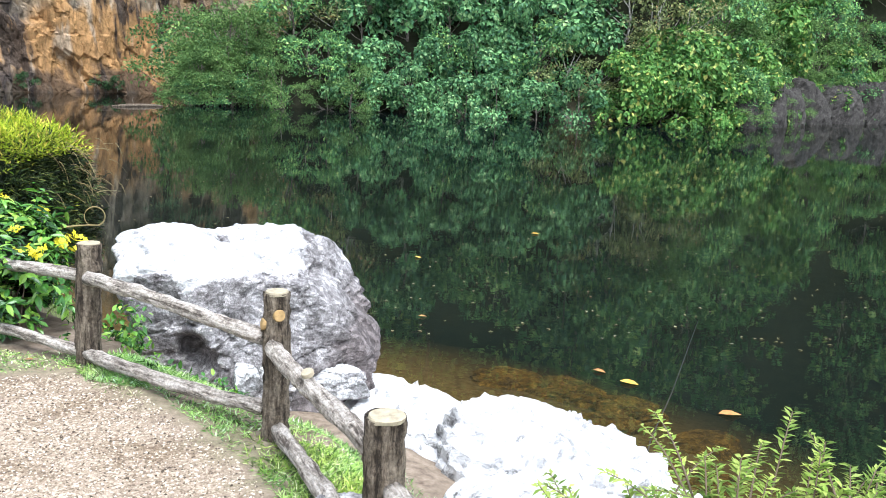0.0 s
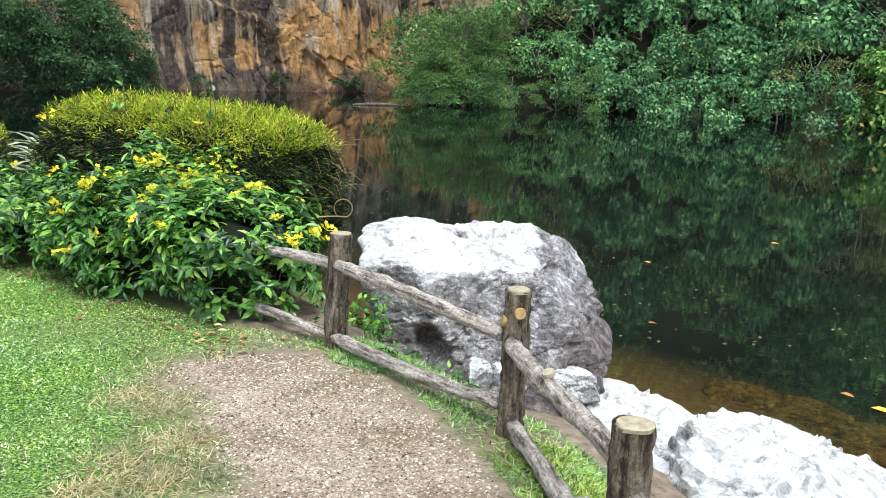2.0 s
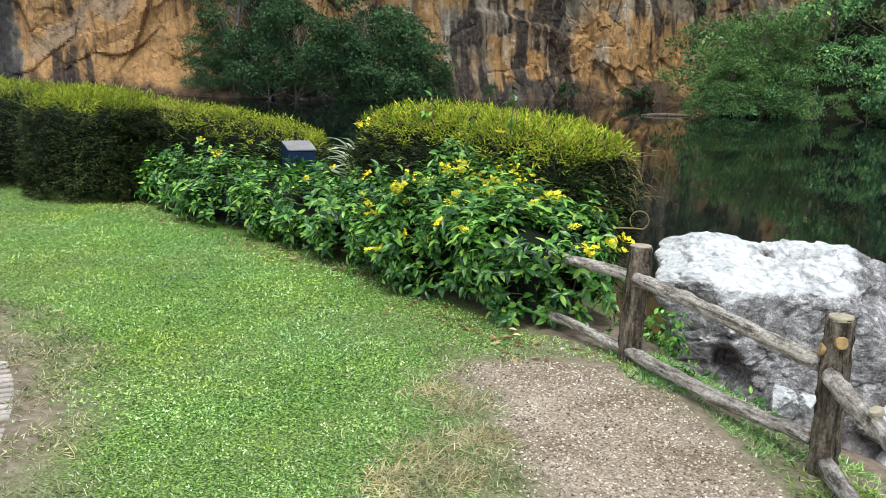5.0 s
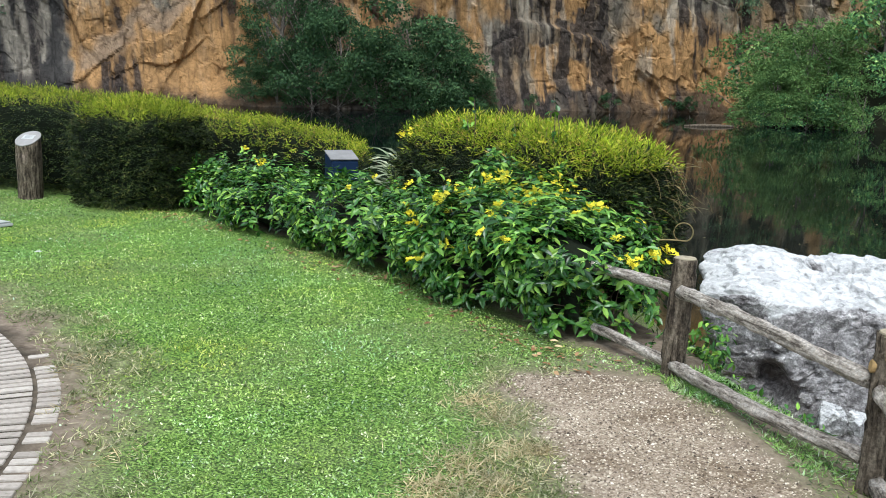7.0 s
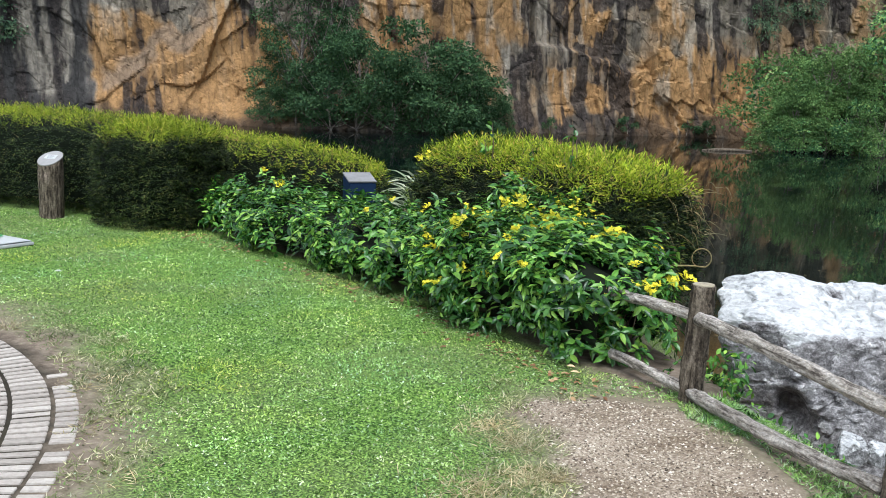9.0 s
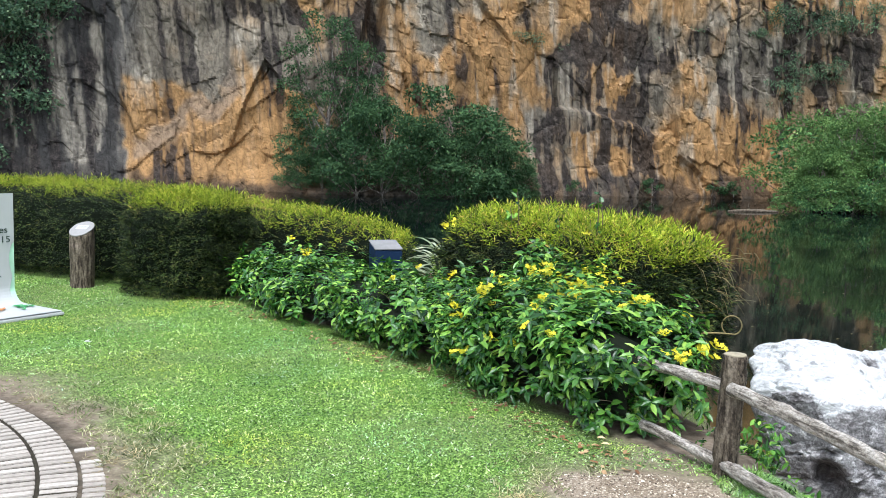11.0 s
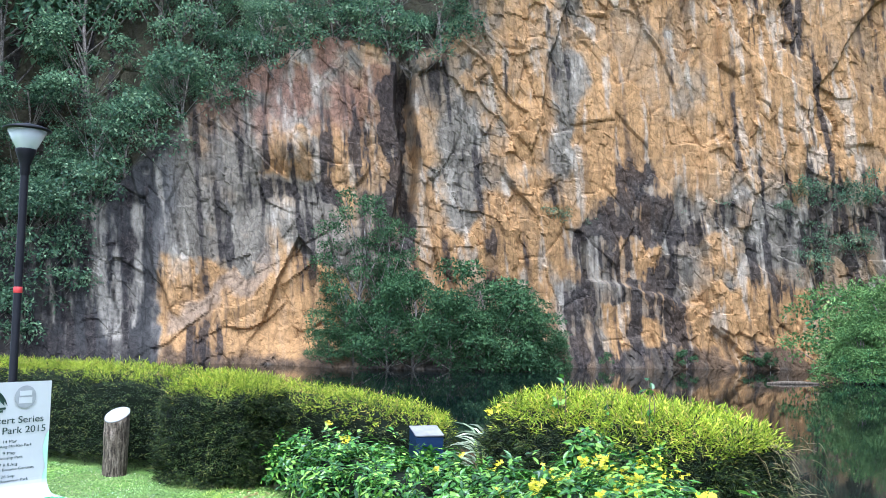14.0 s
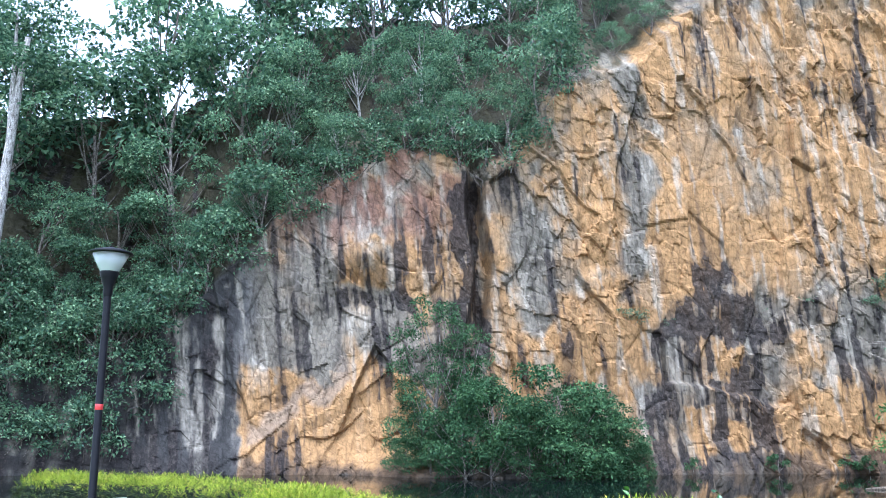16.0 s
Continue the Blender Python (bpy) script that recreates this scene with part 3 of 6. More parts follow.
RIM_Z = [4, 5, 6, 8.5, 11, 12.6, 15.0, 17.2, 19.0, 18.4, 17.8, 19.5, 23.0, 24.2, 25.0, 27.5, 31, 33.5, 34]


def blob(u, z, cu, cz, ru, rz, lean=0.0):
    a = u - cu - lean * (z - cz)
    return np.exp(-(a / ru) ** 2 - ((z - cz) / rz) ** 2)


def rim(u):
    return np.interp(u, RIM_U, RIM_Z) + 1.2 * (fbm(u * 0.6, u * 0, 12) - 0.5)


def cliff_depth(u, z):
    """How far the rock stands out towards the lake."""
    lean = u + 0.12 * z
    wu, wz = 0.5 * (fbm(u / 3, z / 3, 61, 2) - 0.5), 0.8 * (fbm(u / 2.5, z / 3, 63, 2) - 0.5)
    low = smoothstep(1.0, -1.5, z - 2.0 - 0.8 * (u + 8.0)) * smoothstep(4.0, 1.5, u)
    big, _ = cells((lean + 1.5 * wu) / 6.5, (z + 2 * wz) / 13.0, 51, 1.1, 200)
    mid, edge = cells((lean + wu) / 1.7, (z + wz) / 4.8, 52, 1.7, 140)
    blocky, edge2 = cells((lean + 0.7 * wu) / 1.0 + 0.25 * z, (z + wz) / 1.25, 53, 2.0, 90)
    small, _ = cells((lean + 0.5 * wu) / 0.42, (z + 0.6 * wz) / 0.75, 58, 2.0, 60)
    slant, edge3 = cells((0.85 * u + 0.53 * z + wu) / 3.2, (0.85 * z - 0.53 * u + 0.4 * wz) / 0.85, 59, 1.6, 110)
    rib = fbm(lean / 0.9, z / 6.0, 54, 5) - 0.5
    broken = smoothstep(0.36, 0.62, fbm(u / 3.5, z / 4.5, 65, 3)) * (0.55 + 0.45 * smoothstep(4, 10, u))
    d = (0.7 * big + 0.36 * mid * (1 - 0.6 * low)) * (0.45 + 0.55 * smoothstep(0.0, 4.0, z)) + (0.05 + 0.15 * broken) * blocky * (1 - 0.6 * low) + (0.03 + 0.08 * broken) * small + 0.36 * rib + 0.18 * low * slant
    d += 0.18 * (fbm(u * 1.5, z * 1.2, 55, 5) - 0.5) - 0.08 * smoothstep(0.06, 0.0, edge) - 0.06 * broken * smoothstep(0.06, 0.0, edge2) - 0.05 * low * smoothstep(0.08, 0.0, edge3)
    # the great cleft, the overhung block with its hollow, the smooth slab at the waterside
    d -= 2.2 * smoothstep(0.75, 0.3, np.abs(u - 6.3 - 0.25 * np.sin(z * 0.7)) ) * smoothstep(6.0, 9.0, z) * smoothstep(19.5, 16.0, z)
    d += 0.8 * blob(u, z, -1.0, 12.4, 2.0, 1.5) - 0.7 * blob(u, z, -0.8, 9.6, 1.9, 1.3) - 0.5 * blob(u, z, -3.4, 7.8, 1.0, 1.4)
    d += 0.5 * smoothstep(1.2, -1.2, z - 1.0 - 0.62 * (u + 7.5)) * smoothstep(3.5, 1.0, u) * smoothstep(-8.6, -8.0, u) + 0.5 * blob(u, z, 13.0, 7.5, 3.0, 2.4)
    shelf = 9.6 + 5.0 * (fbm(u / 2.2, u * 0, 64, 4) - 0.5)
    d -= 0.25 * smoothstep(0.8, -0.8, z - shelf) * smoothstep(16.5, 19, u) * smoothstep(40, 26, u)
    d += 0.8 * smoothstep(2.0, -1.5, z) + 4.6 * smoothstep(0.6, -0.75, z) * np.exp(-((u - 7.0) / 7.0) ** 4)
    top = rim(u)
    d -= (0.95 - 0.45 * smoothstep(0, -10, u)) * np.clip(z - top, 0, 40) + 6 * np.clip(z - top - 18.0, 0, 40) + 0.6 * smoothstep(-0.4, 0.6, z - top)
    d += 3.0 * smoothstep(-14, -26, u)
    return d


def patch_of(u, z, u0, u1, z0, z1, edge=0.8):
    """One inside a box of the face, fading over its edge."""
    return smoothstep(u0 - edge, u0 + edge, u) * smoothstep(u1 + edge, u1 - edge, u) * smoothstep(z0 - edge, z0 + edge, z) * smoothstep(z1 + edge, z1 - edge, z)


def cliff_colour(u, z, dep):
    s = np.array
    lean = u + 0.10 * z
    ochre, tan, grey, pale, red = s([0.318, 0.184, 0.076]), s([0.264, 0.189, 0.113]), s([0.165, 0.142, 0.108]), s([0.4, 0.355, 0.28]), s([0.17, 0.088, 0.058])
    streak = fbm(lean / 0.5, z / 6.0, 72, 5)
    wide = fbm(lean / 1.7, z / 9.0, 73, 4)
    patch = fbm(u / 1.1, z / 1.5, 74, 6)
    drip = fbm(lean / 0.17, z / 3.0, 77, 4)
    wu, wz = 0.5 * (fbm(u / 3, z / 3, 61, 2) - 0.5), 0.8 * (fbm(u / 2.5, z / 3, 63, 2) - 0.5)
    face = cells((lean + wu) / 1.7, (z + wz) / 4.8, 52, 0.0, 300)[0] + 0.8 * cells((lean + 0.7 * wu) / 1.0 + 0.25 * z, (z + wz) / 1.25, 53, 0.0, 200)[0]
    u, z = u + 2.4 * (fbm(u / 1.6, z / 2.2, 78, 6) - 0.5), z + 3.4 * (fbm(u / 1.4, z / 1.8, 79, 5) - 0.5)
    P = lambda *a: patch_of(u, z, *a)
    # how rusty the stone is, place by place
    warm = 0.30 * fbm(u / 3.0, z / 5.0, 71, 5) + 0.40
    warm += 0.34 * P(-8.2, 3.2, -1, 5.0, 0.5) + 0.12 * P(-6.5, -1.0, 4.8, 7.4, 0.8) + 0.30 * P(-2.2, 1.0, 10.4, 13.0, 0.4) + 0.2 * P(1.6, 4.6, 9, 16.5)
    warm += 0.36 * P(10.2, 17.2, 4.2, 9.6, 1.0) + 0.22 * P(6.8, 9.4, 2, 15, 0.6) + 0.16 * P(10.6, 16.0, 9, 19, 0.8) + 0.36 * P(24.2, 34, -1, 4.2, 0.7) + 0.22 * P(26, 28.2, 5.0, 7.4, 0.5) + 0.28 * P(17.4, 20.6, 10.5, 16) + 0.22 * P(17.5, 44, 11, 30, 1.5) + 0.2 * P(27, 31, 14, 19, 1.0) + 0.2 * P(33, 37, 12.5, 18)
    warm += 0.4 * P(20.5, 22.2, 4.8, 6.4, 0.3) + 0.4 * P(21.4, 22.5, 0.2, 1.8, 0.3) + 0.4 * P(19.1, 20.4, 0.0, 3.2, 0.3)
    warm -= 0.9 * smoothstep(-7.8, -8.5, u) + 0.26 * P(8.6, 10.6, 7, 15, 0.6) + 0.22 * P(15.2, 17.6, 11, 20, 0.6) + 0.16 * P(-7, 2, 6, 12) + 0.1 * P(-8, 4, 5, 16, 1.0) + 0.2 * P(23.5, 26, 15, 19, 0.8) + 0.16 * P(29.5, 33, 6, 10)
    k = smoothstep(0.40, 0.68, warm + 0.34 * (patch - 0.5) + 0.26 * (wide - 0.5) + 0.16 * face)[..., None]
    warmc = tan + (ochre - tan) * smoothstep(0.44, 0.82, warm + 0.4 * (fbm(u / 2.0, z / 2.6, 75, 5) - 0.5) + 0.16 * face)[..., None]
    grey = grey + (s([0.118, 0.112, 0.105]) - grey) * smoothstep(-6.0, -9.0, u)[..., None]
    c = grey + (warmc - grey) * k
    c = c * (1 + 0.16 * face)[..., None]
    c = c + (red - c) * (0.8 * smoothstep(11.0, 15, z) * smoothstep(9, 3, u) * smoothstep(-9, -5, u) * smoothstep(0.3, 0.55, patch))[..., None]
    # black weeping stains from above, the wet lower face, and the shade of recesses
    where = np.minimum(1.15, 0.5 + 0.5 * smoothstep(0.4, 0.62, fbm(u / 2.6, z / 5.0, 70, 3)) + 0.35 * P(-8, 6, 4, 16, 1.0))
    stain_and_shade = 0.7 * where * smoothstep(0.48, 0.74, streak + 0.3 * (wide - 0.5))
    stain_and_shade = np.maximum(stain_and_shade, 0.62 * where * smoothstep(0.52, 0.8, drip + 0.4 * (streak - 0.5)))
    soaked_and_shaded = 0.95 * P(16.6, 20.4, -1, 8.4, 0.9) + 0.9 * P(20.4, 24.2, -1, 7.6, 0.8) + 0.8 * P(18.0, 29.0, 7.0, 10.0, 0.5) + 0.8 * P(19.6, 22.6, 9.4, 12.2, 0.4) + 0.85 * P(30.8, 33.6, 3.0, 9.6, 0.5) + 0.8 * P(33, 40, 6.5, 11.5, 0.6)
    # cleft, overhang underside and hollows: their shade is painted in as dark colour
    soaked_and_shaded += 1.4 * P(4.7, 6.7, 5.5, 18, 0.3) + 0.75 * P(-3.0, 2.4, 8.6, 10.0, 0.3) + 0.5 * P(1.0, 2.6, 8, 12.5, 0.4) + 0.5 * P(-4.2, -2.6, 6.0, 9.0, 0.5) + 0.5 * P(15.6, 17.0, 9.5, 20, 0.5) + 0.3 * P(24.5, 30, 4.8, 7.0, 0.6) + 0.45 * P(-30, -12.2, -1, 20) + 0.3 * P(-12.2, -8.3, -1, 12)
    soaked_and_shaded -= 1.0 * P(20.5, 22.2, 4.8, 6.4, 0.3) + 1.0 * P(21.4, 22.5, 0.2, 1.8, 0.3) + 1.0 * P(19.1, 20.4, 0.0, 3.2, 0.3) + 0.5 * P(27.6, 30.2, 5, 9.6, 0.5)
    stain_and_shade = np.maximum(stain_and_shade, 0.86 * smoothstep(0.1, 1.3, soaked_and_shaded + 1.5 * (patch - 0.5) + 1.5 * (streak - 0.5) + 1.3 * (drip - 0.5)))
    c = c * (1 - 0.62 * smoothstep(-7.9, -8.6, u))[..., None]
    lime = smoothstep(0.58, 0.74, fbm(lean / 0.4, z / 2.6, 76, 5) + 0.16 * P(-12.6, -9.8, -1, 8) + 0.14 * P(33, 37, 10.5, 15) + 0.16 * P(27.6, 30.2, 5, 9.6))
    c = c + (pale - c) * (0.55 * lime * (1 - 0.85 * P(-8.2, 3.2, -1, 4.6, 0.7)))[..., None]
    # smooth brown slab running up from the water
    slab = patch_of(u, z - 0.62 * (u + 8.0), -7.6, -1.6, 0.6, 2.2, 0.3)
    c = c + (s([0.2, 0.155, 0.115]) - c) * (0.7 * slab)[..., None]
    stain_and_shade = stain_and_shade * (1 - 0.6 * slab)
    c = c + (s([0.03, 0.026, 0.024]) - c) * (0.75 * smoothstep(0.5, -0.4, z + 1.2 * (patch - 0.5)))[..., None]
    slope = smoothstep(0.2, 1.6, z - rim(u) + 0.8 * (patch - 0.5))
    return c + (s([0.05, 0.045, 0.025]) - c) * slope[..., None], stain_and_shade


def build_cliff():
    us = np.concatenate([np.arange(-30, -14, 0.3), np.arange(-14, 40, 0.105), np.arange(40, 46, 0.3)])
    zs = np.concatenate([np.arange(-2.2, 26, 0.105), np.arange(26, 36, 0.2)])
    U, Z = np.meshgrid(us, zs, indexing="ij")
    D = cliff_depth(U, Z)
    U2 = U + 0.05 * (fbm(U * 3, Z * 3, 81) - 0.5)
    V = np.stack([WALL_FOOT[0] + U2 * ALONG[0] - D * AWAY[0], WALL_FOOT[1] + U2 * ALONG[1] - D * AWAY[1], Z], -1)
    me = mesh_of("cliff_face", V.reshape(-1, 3), grid_faces(len(us), len(zs))[:, ::-1], False)
    stone, damp_and_shade = cliff_colour(U, Z, D)
    paint(me, "stone", stone.reshape(-1, 3))
    paint(me, "damp_and_shade", np.repeat(damp_and_shade.reshape(-1, 1), 3, 1))
    ob = part("cliff", me, CLIFF)
    return tagged(ob, "sheer quarried granite cliff, ochre with black weeping stains", "cliff", kind="structure")


build_ground()
build_water()
build_cliff()


def cliff_point(u, z, out=0.0):
    d = float(cliff_depth(np.array([u]), np.array([z]))[0]) + out
    return np.array([WALL_FOOT[0] + u * ALONG[0] - d * AWAY[0], WALL_FOOT[1] + u * ALONG[1] - d * AWAY[1], z])


# ---- trees and shrubs ----
def crown_leaves(r, clumps, per, leaf, flat=0.75, droop=0.25):
    """Leaves on the outer shells of many clumps."""
    P, D, Nn = [], [], []
    for c, rad in clumps:
        n = max(8, int(per * (rad ** 2)))
        d = unit(r.normal(size=(n, 3)))
        d[:, 2] = np.where(r.random(n) < 0.7, np.abs(d[:, 2]), d[:, 2])
        q = rad * r.uniform(0.55, 1.08, n)[:, None]
        P.append(np.asarray(c) + d * q * np.array([1, 1, flat]))
        D.append(d + r.normal(size=(n, 3)) * 0.7 - np.array([0, 0, droop]))
        Nn.append(d * 0.6 + np.array([0, 0, 0.9]) + r.normal(size=(n, 3)) * 0.45)
    return leaves(np.vstack(P), np.vstack(D), np.vstack(Nn), leaf, leaf * 0.62, r)


def drape_leaves(r, clumps, per, leaf):
    """Broad leaves that hang like shingles over the outside of many lumps."""
    P, D, Nn = [], [], []
    for c, rad in clumps:
        n = max(12, int(2.2 * per * rad ** 2))
        d = unit(r.normal(size=(n, 3)) + np.array([0, 0, 0.45]))
        fall = np.array([0, 0, -1.0]) + d * d[:, 2:3]
        P.append(np.asarray(c) + d * (rad * r.uniform(0.86, 1.06, n))[:, None] * np.array([1, 1, 0.85]))
        D.append(fall + d * 0.35 + r.normal(size=(n, 3)) * 0.45)
        Nn.append(d + np.array([0, 0, 0.35]) + r.normal(size=(n, 3)) * 0.3)
    return leaves(np.vstack(P), np.vstack(D), np.vstack(Nn), leaf, leaf * 0.78, r)


def make_tree(name, seed, height, spread, leaf, per, leaf_mat, bark, label, category, n_clumps=26, bare=0.35, group="", bias=0.8, drape=False):
    """Tapered trunk with limbs, and a crown of leafy clumps with gaps."""
    r = np.random.default_rng(seed)
    clumps, wood = [], []
    lean = r.normal(size=2) * 0.06 * height
    k = np.linspace(0, 1, 9)
    tr = np.stack([lean[0] * k ** 1.5 + 0.04 * height * np.sin(k * 5 + seed), lean[1] * k ** 1.5, height * 0.86 * k - 0.3], 1)
    wood.append(tube(tr, height * 0.018 * (1 - 0.8 * k) + 0.015, 5, 0.12, seed, False))
    for i in range(n_clumps):
        h = bare + (1 - bare) * r.random() ** bias
        a = r.uniform(0, 2 * np.pi)
        rr = spread * (0.25 + 0.75 * np.sqrt(r.random())) * (1.0 - 0.55 * max(0, (h - 0.55) / 0.45) ** 1.5)
        c = np.array([lean[0] * h + rr * np.cos(a), lean[1] * h + rr * np.sin(a), height * h])
        clumps.append((c, spread * r.uniform(0.16, 0.40)))
        if i % 2 == 0:
            j = min(8, int(max(0.12, h - 0.28) * 9))
            t = np.linspace(0, 1, 4)[:, None]
            mid = (tr[j] + c) / 2 + np.array([0, 0, -0.06 * height])
            limb = tr[j] * (1 - t) ** 2 + 2 * mid * t * (1 - t) + c * t ** 2
            wood.append(tube(limb, height * 0.007 * (1 - 0.75 * t[:, 0]) + 0.008, 3, 0.1, seed + i, False))
    base = empty(name, pose(0, 0, 0), label, category, group)
    part("trunk", mesh_of("trunk", *joined(wood), True), bark, base)
    part("crown", mesh_of("crown", *(drape_leaves if drape else crown_leaves)(r, clumps, per, leaf)), leaf_mat, base)
    return base


def place(proto, first, spot, turn, size):
    m = Matrix.LocRotScale(Vector(spot), Euler((0, 0, turn)), Vector(size))
    if first:
        proto.matrix_basis = m
        return proto
    q = copy_thing(proto, Matrix.Identity(4))
    q.matrix_basis = m
    return q


def plant(protos, spots, r, lo, hi):
    used = set()
    for i, (p, group_scale, *_) in enumerate(spots):
        k = int(r.integers(len(protos)))
        s = r.uniform(lo, hi) * group_scale
        place(protos[k], k not in used, p, r.uniform(0, 6.28), (s, s, s * r.uniform(0.85, 1.15)))
        used.add(k)
    for k, q in enumerate(protos):
        if k not in used:
            for o in (*q.children_recursive, q):
                bpy.data.objects.remove(o)


def forest():
    r = np.random.default_rng(21)
    tops = [make_tree("forest_tree", 100 + i, 9.0, 3.6, 0.225, 240, FOREST, PALE_BARK if i == 1 else TREE_BARK, "tall dark green rainforest tree on the cliff top", "tree", 24, 0.3, "trees above the cliff") for i in range(4)]
    spots = []
    for row, (up, step) in enumerate(((1.2, 3.4), (4.5, 4.0), (8.5, 4.8), (13.0, 5.6), (17.0, 6.5))):
        for u in np.arange(-29, 46 if row == 0 else 16, step):
            uu = u + r.uniform(-1, 1)
            z = float(rim(np.array([uu]))[0]) + up + r.uniform(-0.6, 0.6)
            if z > 35.5:
                continue
            spots.append((cliff_point(uu, z, -0.3) - np.array([0, 0, 0.3]), (0.6, 0.85, 1.1, 1.15, 1.1)[row] * (0.62 if uu > 14 and row == 0 else 1.0), row))
    back = [make_tree("forest_tree", 110 + i, 9.0, 3.6, 0.42, 62, FOREST, TREE_BARK, "tall dark green rainforest tree above the cliff", "tree", 22, 0.3, "trees above the cliff") for i in range(2)]
    plant(tops, [q for q in spots if q[2] < 2], r, 0.8, 1.15)
    plant(back, [q for q in spots if q[2] > 1], r, 0.9, 1.2)
    low = [make_tree("cliff_shrub", 130 + i, 3.6, 2.2, 0.21, 190, FOREST, TREE_BARK, "leafy dark green shrub clinging to the rock", "shrub", 20, 0.1, "shrubs on the cliff edge") for i in range(3)]
    spots = []
    for u in np.arange(-29, 12, 1.7):
        z = float(rim(np.array([u]))[0])
        spots.append((cliff_point(u, z - 1.6 * r.random(), -0.3), 1.15))
    for u in np.arange(-30, -9.5, 1.5):
        for z in (-0.4, 2.6, 5.4, 8.2):
            if u < -14.2 + 0.28 * z + 1.5 * (r.random() - 0.5):
                spots.append((cliff_point(u + r.uniform(-0.7, 0.7), z, -0.4), 0.95))
    for u, z, s in ((31.5, 8.8, 0.5), (32.8, 9.6, 0.6), (34.0, 9.2, 0.75), (35.4, 9.8, 0.7), (36.6, 8.6, 0.8), (38.0, 9.6, 0.9), (33.6, 7.0, 0.55), (34.8, 6.0, 0.6), (36.4, 6.4, 0.7), (18.2, 8.0, 0.3), (27.0, 9.2, 0.3), (33, 5.0, 0.5), (15.6, 7.6, 0.4), (24.5, 9.1, 0.2)):
        spots.append((cliff_point(u, z, -0.3), s))
    plant(low, spots, r, 0.8, 1.2)


def foot_bushes():
    r = np.random.default_rng(31)
    thin = [make_tree("cliff_foot_tree", 160, 9.0, 2.6, 0.17, 340, DARK_BUSH, TREE_BARK, "sparse dark green tree at the foot of the cliff", "tree", 34, 0.08, "trees at the cliff foot")]
    plant(thin, [(cliff_point(3.9, -0.6, -1.2), 1.0), (cliff_point(2.4, -0.6, -1.5), 0.7), (cliff_point(5.4, -0.6, -2.0), 0.8)], r, 1.0, 1.0)
    dark = [make_tree("waterside_bush", 170 + i, 4.6, 2.8, 0.19, 410, DARK_BUSH, TREE_BARK, "dense dark green bush at the water's edge below the cliff", "bush", 26, 0.02, "bushes at the cliff foot") for i in range(3)]
    spots = [(cliff_point(u, -0.7, o) - np.array([0, 0, 0.2]), s) for u, o, s in ((1.8, -0.8, 0.5), (3.2, -0.2, 0.6), (4.8, 0.2, 0.85), (6.4, 0.4, 0.95), (8.2, 0.3, 0.8), (10.4, -1.0, 1.25), (10.2, 0.4, 0.7), (11.6, 0.3, 0.75), (13.0, 0.1, 0.85), (14.4, 0.0, 0.62), (15.6, -0.4, 0.4))]
    plant(dark, spots, r, 0.92, 1.08)
    low = [make_tree("low_bush", 180, 1.3, 0.9, 0.16, 900, DARK_BUSH, TREE_BARK, "low scrubby bush on rock at the waterline", "bush", 14, 0.02, "scrub at the waterline")]
    plant(low, [(cliff_point(u, -0.5, 0.1), s) for u, s in ((24.2, 0.8), (28.6, 0.7), (29.8, 0.6), (19.0, 0.5))], r, 0.9, 1.1)


